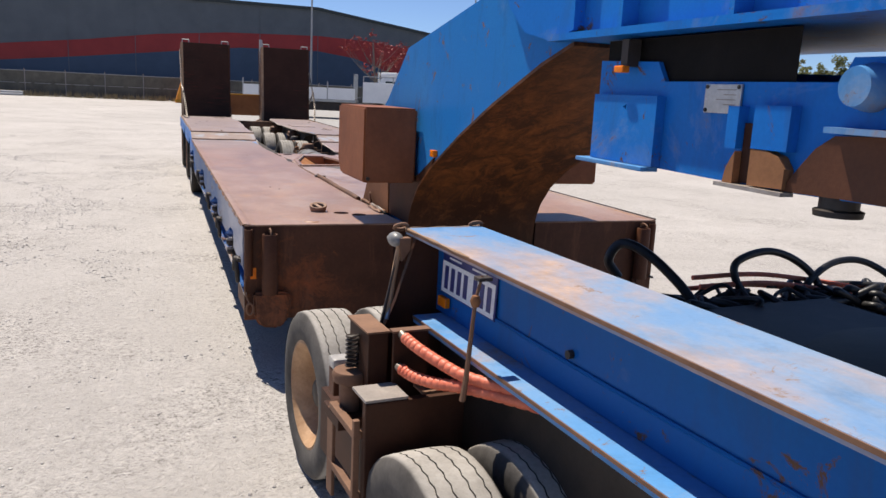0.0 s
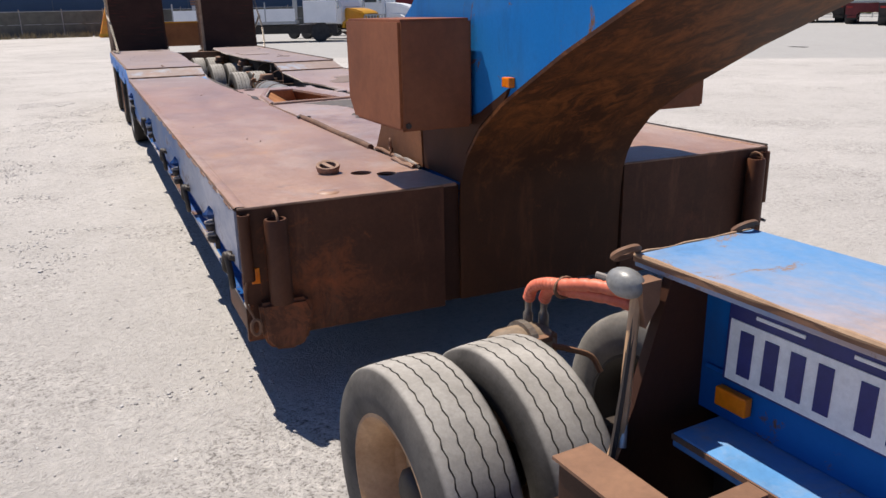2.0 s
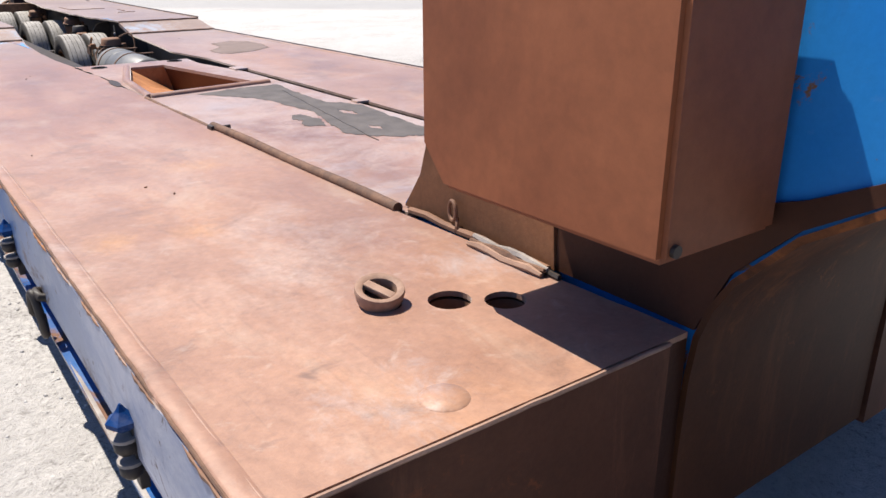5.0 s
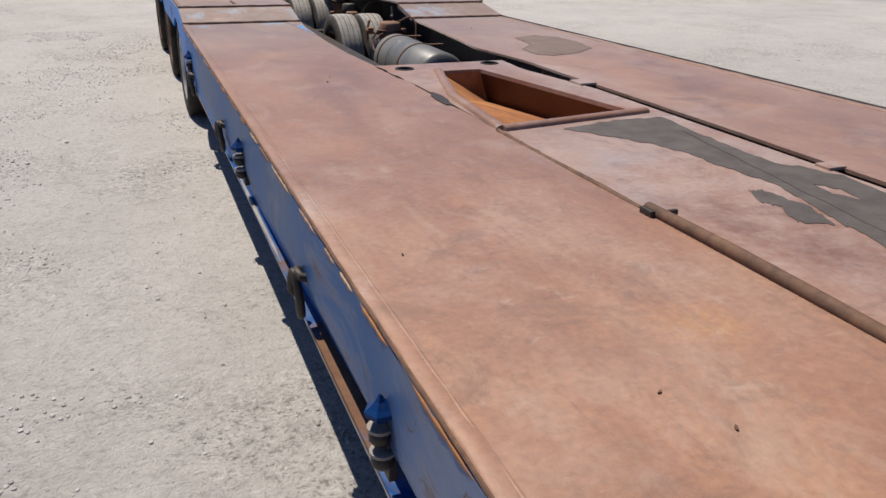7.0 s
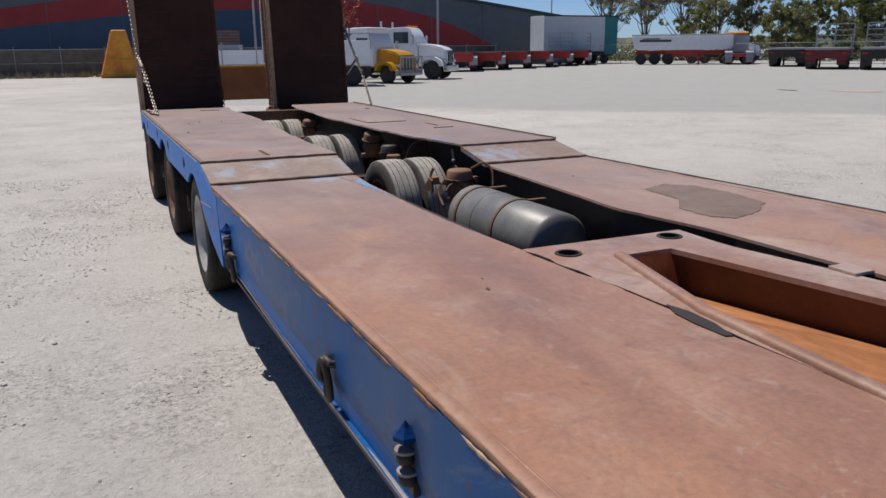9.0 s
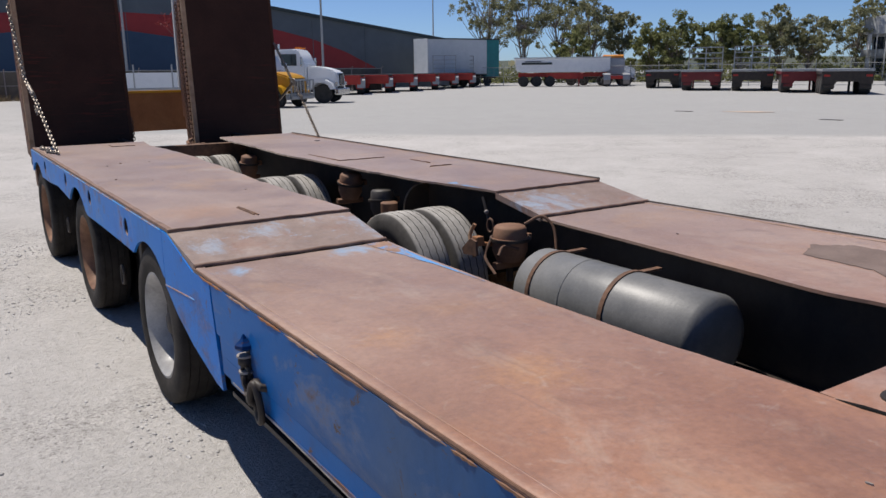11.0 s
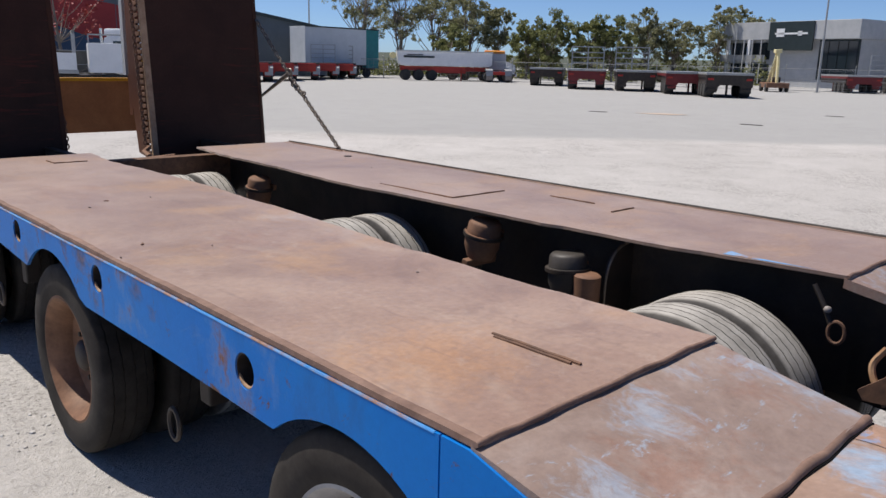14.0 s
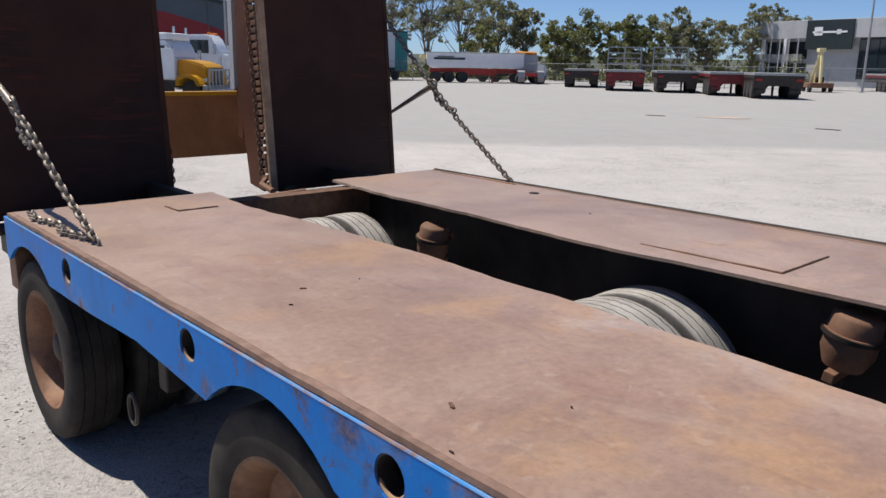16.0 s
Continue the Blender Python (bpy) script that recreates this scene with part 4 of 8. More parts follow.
def rear_outline():
    pts = [(13.04, z_high(13.04) - 0.009), (13.04, 0.79)]
    for yc, zb, r, zc in ((12.70, 0.785, 0.475, 0.42), (10.595, 0.765, 0.478, 0.418), (8.525, 0.735, 0.483, 0.362)):
        run = arch(yc, 8.20, 13.03, zb, r, zc)
        if yc == 12.70:
            run = [(13.03, 0.79)] + run + [(11.9, 0.787), (11.45, 0.805)]
        elif yc == 10.595:
            run = run + [(10.2, 0.745), (9.6, 0.745), (9.1, 0.74)]
        pts += run
    pts += [(8.185, pts[-1][1] - 0.01)]
    pts += [(8.185, z_high(8.185) - 0.009)]
    n = 8
    pts += [(8.185 + (13.04 - 8.185) * i / n, z_high(8.185 + (13.04 - 8.185) * i / n) - 0.009) for i in range(1, n)]
    return pts


HOLES = ((8.975, 0.857), (10.06, 0.888), (11.03, 0.905), (12.14, 0.903))
for xs, sg in ((X_LEFT, 1), (X_RIGHT, -1)):
    top = [(y, z_low(y) - 0.012) for y in (7.445, 6, 4, 2, 0, -0.05)]
    side_plate(xs, sg, [(-0.05, 0.66), (7.40, 0.66)] + top, [], BLUE_DUSTY, "side_band", label="dusty blue upper side band")
    depth = [(0, 0.06), (2.5, 0.055), (4.0, 0.03), (5.5, 0.010), (7.4, 0.004)]
    for name, y0, y1, paint, prof in (
            ("band_roll", -0.05, 7.36, BLUE_DUSTY, ((-0.1, 0.661), (0.02, 0.64), (0.18, 0.62), (0.40, 0.60), (0.62, 0.582))),
            # the lower web's shade is put into its darker blue
            ("lower_web", -0.05, 7.36, BLUE_SHADED, ((0.63, 0.581), (0.80, 0.562), (0.93, 0.54), (1.0, 0.503)))):
        bm = bmesh.new()
        rows = []
        for i in range(41):
            y = y0 + (y1 - y0) * i / 40
            d = lerp(depth, y)
            front = [(-0.006 + d * max(a, 0), z) for a, z in prof]
            rows.append([bm.verts.new((lerp(xs, y) + sg * a, y, z)) for a, z in front + [(a + 0.012, z) for a, z in front[::-1]]])
        m = len(rows[0])
        for r0, r1 in zip(rows, rows[1:]):
            for k in range(m):
                bm.faces.new((r0[k], r0[(k + 1) % m], r1[(k + 1) % m], r1[k]))
        bm.faces.new(rows[0])
        bm.faces.new(rows[-1][::-1])
        part(name, bm, paint, trailer, {"band_roll": "dusty blue lower curve of the side band"}.get(name, "deep blue set-back lower web"), smooth=True)
    # paint and rust chipped along the deck's lip
    rng_e = random.Random(17)
    for y0, y1, zf in ((0.0, 7.6, z_low),):
        y = y0
        while y < y1 - 0.2:
            ln = rng_e.uniform(0.10, 0.35)
            e = min(y1, y + ln)
            pts = [(lerp(xs, v) - sg * (0.0045 + 0.0015 * noise.noise((v * 23, 1.0, 0))), v, zf(v) - 0.016 + 0.003 * noise.noise((v * 17, 2.0, 0))) for v in [y + (e - y) * q / 8 for q in range(9)]]
            part("chipped_edge", tube(bmesh.new(), pts, [0.001, 0.004, 0.0068, 0.0045, 0.0075, 0.005, 0.0068, 0.004, 0.001], 5), rng_e.choice((EDGE_TAN, RUST_ORANGE, RUST, STRIP)), trailer, "chipped lip of the deck edge")
            y = e + rng_e.uniform(0.0, 0.14)
    side_plate(xs, sg, [(7.37, 0.42), (7.45, 0.425), (7.765, 0.50), (8.007, 0.59), (8.18, 0.69), (8.18, z_high(8.18) - 0.009), (8.1, z_high(8.1) - 0.010), (7.7, z_low(7.7) - 0.018), (7.455, z_low(7.455) - 0.018), (7.45, 0.79)], [], BLUE)
    side_plate(xs, sg, rear_outline(), [circle(y, z, 0.052, 18, 1.05) for y, z in HOLES], BLUE)
    # fold drawn in paler blue for the light it catches
    bm = tube(bmesh.new(), [(lerp(xs, y) - sg * 0.0055, y, z) for y, z in ((7.69, 0.735), (7.9, 0.718), (8.18, 0.694))], 0.004, 6)
    part("fold_ridge", bm, BLUE_EDGE, trailer, "fold line painted pale as if sunlit")
    for y, z in HOLES:
        bm = lathe(bmesh.new(), [(0.0, 0.053), (sg * 0.05, 0.053), (sg * 0.05, 0.049), (0.0, 0.049), (-0.001, 0.053)], 18, (lerp(xs, y) + sg * 0.0, y, z), caps=False)
        part("hole_sleeve", bm, DARK, trailer, smooth=True)
        # dark sleeve and tan lower arc paint the sun inside the hole
        lip = [(lerp(xs, y) + sg * 0.004, y + 0.0485 * math.cos(a), z + 0.051 * math.sin(a)) for a in [radians(205 + 13 * q) for q in range(11)]]
        part("hole_sun_crescent", tube(bmesh.new(), lip, [0.002] + [0.0055] * 9 + [0.002], 6), EDGE_TAN, trailer, "tan crescent painted for sun on the hole's lower lip", smooth=True)
    # lighter blue bead paints the highlight on the plate's lit top edge
    pts = [(lerp(xs, y) - sg * 0.0030, y, z_high(y) - 0.012 + 0.0015 * noise.noise((y * 7, 3.0, 0))) for y in [8.2 + 4.82 * q / 60 for q in range(61)]]
    part("edge_highlight", tube(bmesh.new(), pts, 0.0045, 6), BLUE_EDGE, trailer, "light blue line painted for the sunlit top edge")
    # bottom flange and lashing rail
    bm = bmesh.new()
    rows = []
    for i in range(31):
        y = -0.05 + 7.32 * i / 30
        x = lerp(xs, y)
        rows.append([bm.verts.new((x + sg * a, y, z)) for a, z in ((-0.002, 0.487), (0.12, 0.487), (0.12, 0.502), (-0.002, 0.502))])
    for r0, r1 in zip(rows, rows[1:]):
        for k in range(4):
            bm.faces.new((r0[k], r0[(k + 1) % 4], r1[(k + 1) % 4], r1[k]))
    bm.faces.new(rows[0])
    bm.faces.new(rows[-1][::-1])
    part("bottom_flange", bm, BLUE_FLANGE, trailer, "deep blue bottom flange chipped to rust")
    pts = [(lerp(xs, y) + sg * 0.006, y, 0.490 + 0.008 * math.sin(y * 1.9)) for y in [-0.1 + 7.35 * i / 40 for i in range(41)]]
    part("lashing_rail", tube(bmesh.new(), pts, 0.009, 7), RAIL, trailer, "thin pale rusty lashing rail", smooth=True)

# lashing fittings on the side
def ring_hook(y, z):
    x = lerp(X_LEFT, y)
    hook = new("lashing_ring")
    hook.parent = trailer
    hook.matrix_basis = pose(x, y, z)
    part("eye", tube(bmesh.new(), [(0.012, -0.03, 0.0), (-0.022, -0.03, 0.012), (-0.03, 0.0, 0.02), (-0.022, 0.03, 0.012), (0.012, 0.03, 0.0)], 0.015, 8), DARK, hook, smooth=True)
    ring = [(-0.03 - 0.012 * math.cos(a * 0.5), (0.034 - 0.010 * math.sin(a)) * math.cos(a), -0.055 + 0.075 * math.sin(a)) for a in [2 * math.pi * k / 18 for k in range(18)]]
    part("ring", tube(bmesh.new(), ring, 0.014, 8, closed=True), DARK, hook, smooth=True)


def pin_bracket(y, z):
    x = lerp(X_LEFT, y)
    br = new("twist_bracket")
    br.parent = trailer
    br.matrix_basis = pose(x, y, z)
    cup = lathe(bmesh.new(), [(-0.012, 0.020), (0.0, 0.034), (0.012, 0.036), (0.020, 0.026), (0.034, 0.012), (0.05, 0.003)], 6, (-0.022, 0, 0.02), "z")
    part("cup", cup, BLUE_DEEP, br, "dark blue six-sided lashing cup")
    for k in range(2):
        zk = -0.012 - 0.060 * k
        part("shackle", lathe(bmesh.new(), [(-0.046, 0.0), (-0.042, 0.018), (-0.03, 0.027), (-0.014, 0.027), (-0.004, 0.018), (0.0, 0.0)], 12, (-0.022 + 0.003 * k, -0.004 * k, zk), "z"), DARK, br, smooth=True)
        part("shackle_ring", lathe(bmesh.new(), [(-0.005, 0.020), (-0.004, 0.030), (0.004, 0.030), (0.005, 0.020)], 14, (-0.022 + 0.003 * k, -0.004 * k, zk - 0.001), "z"), CAP_STEEL, br, "bare worn steel ring", smooth=True)
    part("strap", boxes((-0.010, 0.012, -0.018, 0.018, -0.15, 0.02), bevel=0.003), DARK, br)
    if y > 6.5:
        part("chain_tail", chain_run(bmesh.new(), [(-0.025, -0.005, -0.055), (-0.03, -0.03, -0.12), (-0.03, -0.07, -0.17)], 0.055, 0.009), DARK, br)


for y, z in ((0.08, 0.66), (1.63, 0.655), (3.03, 0.665), (5.05, 0.665), (6.90, 0.60)):
    ring_hook(y, z)
for y, z in ((0.62, 0.705), (2.17, 0.70), (4.33, 0.71), (7.02, 0.70)):
    pin_bracket(y, z)

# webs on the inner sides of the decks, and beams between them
# rust brown towards the front, dark steel further back
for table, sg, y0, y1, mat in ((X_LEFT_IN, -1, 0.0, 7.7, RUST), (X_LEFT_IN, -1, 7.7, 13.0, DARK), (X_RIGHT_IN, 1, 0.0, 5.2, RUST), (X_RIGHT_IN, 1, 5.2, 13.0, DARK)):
    bm = bmesh.new()
    rows = []
    n = 24
    for i in range(n + 1):
        y = y0 + (y1 - y0) * i / n
        zt = (z_low(y) if y < 7.7 else (z_high(y) if y > 8.1 else z_low(7.7) + (y - 7.7) / 0.4 * 0.09)) - 0.02
        x = lerp(table, y) + sg * lerp([(5.0, 0.02), (5.4, 0.12), (7.6, 0.14), (8.0, 0.28), (13, 0.28)], y)
        rows.append([bm.verts.new(p) for p in ((x, y, 0.42), (x, y, zt), (x + sg * 0.02, y, zt), (x + sg * 0.02, y, 0.42))])
    for r0, r1 in zip(rows, rows[1:]):
        for k in range(4):
            bm.faces.new((r0[k], r0[(k + 1) % 4], r1[(k + 1) % 4], r1[k]))
    bm.faces.new(rows[0])
    bm.faces.new(rows[-1][::-1])
    part("inner_web", bm, mat, trailer)
part("spine_beam", boxes((1.14, 1.34, 5.4, 13.1, 0.40, 0.62), (1.10, 1.38, 5.4, 13.1, 0.38, 0.40), (1.10, 1.38, 5.4, 13.1, 0.62, 0.64)), DARK, trailer, "dark spine beam")
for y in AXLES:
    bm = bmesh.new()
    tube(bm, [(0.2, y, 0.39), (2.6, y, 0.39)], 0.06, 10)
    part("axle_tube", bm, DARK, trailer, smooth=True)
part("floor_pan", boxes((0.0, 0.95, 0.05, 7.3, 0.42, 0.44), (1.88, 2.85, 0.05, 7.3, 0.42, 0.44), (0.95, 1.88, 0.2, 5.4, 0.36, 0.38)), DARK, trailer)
# added plate that hides sunlit ground below the gap
part("ground_blind", boxes((0.93, 2.05, 6.2, 7.98, 0.355, 0.372)), DARK, trailer)
part("rear_crossbeam", boxes((0.02, 2.72, 13.0, 13.12, 0.62, 0.94), bevel=0.006), RUST_DARK, trailer, "rusty rear crossbeam")

# front faces
zf = 0.907
for x0, x1, zb in ((-0.06, 0.88, 0.315), (1.89, 2.87, 0.31)):
    part("front_plate", boxes((x0 + 0.004, x1, -0.062, -0.03, zb, zf - 0.004)), FRONT_BROWN, trailer, "brown front face of the deck")
    part("front_floor", boxes((x0 + 0.03, x1, -0.03, 0.42, zb, zb + 0.02)), BROWN, trailer)
    part("front_return", boxes((x0 + 0.014, x0 + 0.03, -0.03, 0.42, zb + 0.02, 0.5)), BROWN, trailer)
for x0, x1 in ((-0.055, 0.88), (1.89, 2.865)):
    pts = [(x0 + (x1 - x0) * q / 24, -0.060 + 0.0015 * noise.noise((q * 0.9, 2.0, 0)), zf - 0.003 + 0.002 * noise.noise((q * 0.7, 5.0, 0))) for q in range(25)]
    part("front_edge", tube(bmesh.new(), pts, 0.0055, 6), STRIP, trailer, "worn tan front edge of the deck", smooth=True)
for px in (0.09, 2.74):
    bm = lathe(bmesh.new(), [(0.49, 0.0), (0.49, 0.049), (0.852, 0.049), (0.860, 0.045), (0.860, 0.036), (0.72, 0.036), (0.72, 0.0)], 24, (px, -0.112, 0), "z")
    post = part("corner_post", bm, BROWN, trailer, "brown pipe post on the deck front", smooth=True)
    loop = [(px, -0.112 + 0.045 * math.cos(a), 0.862 + 0.03 * math.sin(a)) for a in [math.pi * k / 8 for k in range(9)]]
    bm = prism(bmesh.new(), [(px - 0.10, 0.50), (px + 0.11, 0.50), (px + 0.135, 0.43), (px + 0.10, 0.30), (px + 0.05, 0.27), (px - 0.05, 0.28), (px - 0.09, 0.33)], "y", -0.128, -0.064)
    if px > 1:
        for v in bm.verts:
            v.co.x = px + 0.5 * (v.co.x - px)
    bmesh.ops.bevel(bm, geom=list(bm.edges), offset=0.016, segments=3, affect="EDGES")
    part("post_foot", bm, FRONT_BROWN, post, "rounded foot under the post", smooth=True)
    part("post_loop", tube(bmesh.new(), loop, 0.006, 6), RUST, post, smooth=True)
for px in (-0.035, 2.83):
    part("corner_pipe", lathe(bmesh.new(), [(0.60, 0.0), (0.60, 0.026), (0.885, 0.026), (0.885, 0.018), (0.8, 0.018), (0.8, 0.0)], 14, (px, -0.085, 0), "z"), BROWN, trailer, smooth=True)
part("reflector", boxes((-0.022, 0.014, -0.071, -0.062, 0.575, 0.645), bevel=0.003), AMBER, trailer, "small amber reflector")
ring = [(-0.03 + 0.02 * math.cos(a), -0.12, 0.40 + 0.035 * math.sin(a)) for a in [2 * math.pi * k / 14 for k in range(14)]]
part("tow_ring", tube(bmesh.new(), ring, 0.008, 6, closed=True), RUST, trailer, smooth=True)
part("tie_cord", tube(bmesh.new(), bend([(-0.045, -0.09, 0.62), (-0.06, -0.10, 0.52), (-0.035, -0.12, 0.44)]), 0.006, 6), RUST, trailer)

# centre deck with its open well
RIM_L = [(0.965, 3.73), (1.03, 4.40), (1.225, 5.09)]
well = RIM_L + [(1.47, 5.10), (1.69, 3.84)]
bm = plate([(0.90, 5.10), (1.47, 5.10), (1.72, 5.10), (1.74, 5.36), (0.91, 5.37)], [circle(1.04, 5.22, 0.045, 18), circle(1.61, 5.27, 0.045, 18)], "z", 0, 0.022)
for piece in ([(0.94, 1.02), (1.815, 1.02), (1.815, 3.84), (1.69, 3.84), (0.965, 3.73), (0.935, 3.73)], [(0.935, 3.73), (0.965, 3.73), (1.03, 4.40), (0.945, 4.40), (0.94, 4.2)], [(0.945, 4.40), (1.03, 4.40), (1.225, 5.09), (1.225, 5.10), (0.90, 5.10), (0.94, 4.75)], [(1.69, 3.84), (1.815, 3.84), (1.815, 4.35), (1.72, 5.0), (1.72, 5.10), (1.47, 5.10)]):
    prism(bm, piece, "z", 0.0, 0.022)
for v in bm.verts:
    v.co.z += z_low(v.co.y) - 0.026
part("centre_deck", bm, DECK_PALE, trailer, "worn rusty centre deck plate with pale blue remains")
for cx, cy in ((1.04, 5.22), (1.61, 5.27)):
    part("pin_sleeve", lathe(bmesh.new(), [(0.75, 0.047), (0.880, 0.060), (0.890, 0.055), (0.890, 0.044), (0.76, 0.043), (0.76, 0.0)], 18, (cx, cy, 0), "z"), DARK, trailer, smooth=True)
# floor that slopes down from the left rim to an upright right wall
bm = bmesh.new()
rim_v = [bm.verts.new((x, y, 0.870)) for x, y in well]
floor_far, floor_near = bm.verts.new((1.525, 5.08, 0.69)), bm.verts.new((1.742, 3.865, 0.715))
bm.faces.new((rim_v[0], rim_v[1], floor_near))
bm.faces.new((rim_v[1], floor_far, floor_near))
bm.faces.new((rim_v[1], rim_v[2], floor_far))
bm.faces.new((rim_v[2], rim_v[3], floor_far))
bm.faces.new((rim_v[4], rim_v[0], floor_near))
part("well_floor", bm, WELL_RUST, trailer, "bright orange rusted sloping well floor")
# wall given a darker brown and leaned under to read as shaded
bm = bmesh.new()
bm.faces.new([bm.verts.new(p) for p in ((1.472, 5.10, 0.872), (1.693, 3.84, 0.872), (1.745, 3.86, 0.69), (1.528, 5.085, 0.66))])
part("well_wall", bm, BROWN, trailer, "rusted well wall, darkened for shade")
for line in ([(0.945, 3.70), (1.008, 4.40), (1.20, 5.09)], [(0.945, 3.70), (1.33, 3.757), (1.735, 3.815)]):
    bm = bmesh.new()
    rows = []
    rad = 0.026
    for i, (x, y) in enumerate(line):
        p, q = Vector(line[max(0, i - 1)]), Vector(line[min(2, i + 1)])
        d = (q - p).normalized()
        nx, ny = -d.y, d.x
        rows.append([bm.verts.new((x + nx * o, y + ny * o, z_low(y) + h)) for o, h in ((rad, -0.012), (rad, 0.004), (rad * 0.8, 0.012), (rad * 0.4, 0.017), (0, 0.018), (-rad * 0.4, 0.017), (-rad * 0.8, 0.012), (-rad, 0.004), (-rad, -0.012))])
    for r0, r1 in zip(rows, rows[1:]):
        for k in range(8):
            bm.faces.new((r0[k], r0[k + 1], r1[k + 1], r1[k]))
    bm.faces.new(rows[0])
    bm.faces.new(rows[-1][::-1])
    part("well_rim", bm, EDGE, trailer, "rounded worn well rim", smooth=True)
part("hinge_pipe", tube(bmesh.new(), [(0.922, 1.05 + 0.2 * i, z_low(1) + 0.006 + 0.003 * math.sin(i * 1.3)) for i in range(9)], 0.019, 14), RUST_DARK, trailer, smooth=True)
part("hinge_pipe", tube(bmesh.new(), [(0.918, 2.68 + 0.2 * i, z_low(3) - 0.006 + 0.003 * math.sin(i * 1.4)) for i in range(6)], 0.012, 12), RUST_DARK, trailer, smooth=True)
part("deck_clip", boxes((0.89, 0.945, 2.59, 2.65, 0.892, 0.918), (0.915, 0.985, 2.585, 2.60, 0.897, 0.916), bevel=0.006), DARK, trailer)
for x0, x1, y0, y1, z0 in ((1.775, 1.875, 4.46, 4.58, 0.886), (1.80, 1.88, 2.80, 2.87, 0.890)):
    part("edge_tab", boxes((x0, x1, y0, y1, z0, z0 + 0.014), bevel=0.004), DECK_PALE, trailer)
# dark sheet on the deck for the shade in the notch
part("notch_patch", prism(bmesh.new(), [(0.893, 4.20), (0.915, 4.19), (0.945, 4.30), (0.952, 4.42), (0.935, 4.50), (0.90, 4.42), (0.89, 4.32)], "z", z_low(4.3) + 0.002, z_low(4.3) + 0.005), DARK, trailer, "flat dark patch painted for a notch in the deck edge")


def blotch(name, pts, z, seed, label, mat, holes=()):
    """A flat spill with a ragged edge and bare islands."""
    rng = random.Random(seed)

    def ragged(loop, amp, steps):
        ring = []
        for (xa, ya), (xb, yb) in zip(loop, loop[1:] + loop[:1]):
            for k in range(steps):
                f = k / steps
                w = noise.noise((xa * 9 + f * 3, ya * 9, seed)) + 0.6 * rng.uniform(-1, 1)
                ring.append((xa + (xb - xa) * f + amp * 0.7 * w, ya + (yb - ya) * f + amp * w))
        return ring
    bm = bmesh.new()
    es = []
    for loop in [ragged(pts, 0.018, 9)] + [ragged(q, 0.008, 5) for q in holes]:
        vs = [bm.verts.new((x, y, z(y))) for x, y in loop]
        es += [bm.edges.new((vs[i], vs[(i + 1) % len(vs)])) for i in range(len(vs))]
    bmesh.ops.triangle_fill(bm, use_beauty=True, edges=es)
    return part(name, bm, mat, trailer, label)


SPILL = [(1.20, 3.64), (1.46, 3.70), (1.74, 3.70), (1.69, 3.26), (1.68, 2.98), (1.80, 2.74), (1.75, 2.42), (1.73, 2.05), (1.73, 1.90), (1.63, 1.82), (1.62, 1.91), (1.53, 1.95), (1.42, 2.05), (1.37, 2.17), (1.40, 2.36), (1.45, 2.55), (1.50, 2.75), (1.46, 3.0), (1.46, 3.2), (1.34, 3.42)]
blotch("tar_stain", SPILL, lambda y: z_low(y) - 0.002, 3, "dark spilt stain on the centre deck", STAIN, [[(1.62, 2.70), (1.66, 2.62), (1.64, 2.52), (1.60, 2.60)], [(1.54, 2.26), (1.57, 2.2), (1.55, 2.14), (1.52, 2.2)]])
blotch("stain_streak", [(1.36, 2.72), (1.41, 2.70), (1.43, 2.53), (1.38, 2.38), (1.29, 2.42), (1.31, 2.50), (1.35, 2.56), (1.31, 2.60)], lambda y: z_low(y) - 0.002, 8, "thin runs beside the dark stain", STAIN)
blotch("tar_stain", [(2.28, 6.27), (2.50, 6.36), (2.62, 6.24), (2.64, 5.97), (2.57, 5.63), (2.36, 5.48), (2.13, 5.40), (2.06, 5.48), (2.06, 5.72), (2.24, 5.93)], lambda y: z_low(y) + 0.003, 5, "faded brown stain on the deck", STAIN_FADED)
part("deck_crack", tube(bmesh.new(), [(1.66 - 0.017 * k + 0.004 * math.sin(k * 2.2), 3.45 - 0.10 * k, z_low(3.45 - 0.1 * k) - 0.003) for k in range(16)], 0.003, 5), DARK, trailer, "thin crack along the centre deck")

# ragged gap between the left deck and the centre deck
rng_g = random.Random(23)
for y0, y1 in ((3.3, 3.75), (4.05, 4.75), (4.85, 5.35)):
    ys = [y0 + (y1 - y0) * q / 10 for q in range(11)]
    pts = [(lerp(X_LEFT_IN, v) + 0.012 * noise.noise((v * 2.3, 1.7, 0)) + 0.004 * rng_g.uniform(-1, 1), v, z_low(v) - 0.004) for v in ys]
    # black bar laid in for the shade inside the deck gap
    part("edge_gap", tube(bmesh.new(), pts, [0.001] + [rng_g.uniform(0.005, 0.012) for _ in range(9)] + [0.001], 6), GAP_BLACK, trailer, "dark ragged gap along the deck edge")

# plates let into the rear decks
def deck_cut(x0, x1, y0, y1, ends="xy"):
    bm = bmesh.new()
    if "x" in ends:
        tube(bm, [(x0, y0 + (y1 - y0) * i / 6, z_high(y0) + 0.010 + 0.001 * math.sin(i * 2)) for i in range(7)], 0.0055, 5)
    if "y" in ends:
        tube(bm, [(x0 + (x1 - x0) * i / 6, y0, z_high(y0) + 0.010 + 0.001 * math.sin(i * 2)) for i in range(7)], 0.0055, 5)
    part("cut_seam", bm, RUST_DARK, trailer)


deck_cut(1.92, 2.34, 10.12, 10.74)
deck_cut(0.49, 0.49, 8.20, 8.5, "x")
deck_cut(0.475, 0.475, 8.22, 8.48, "x")
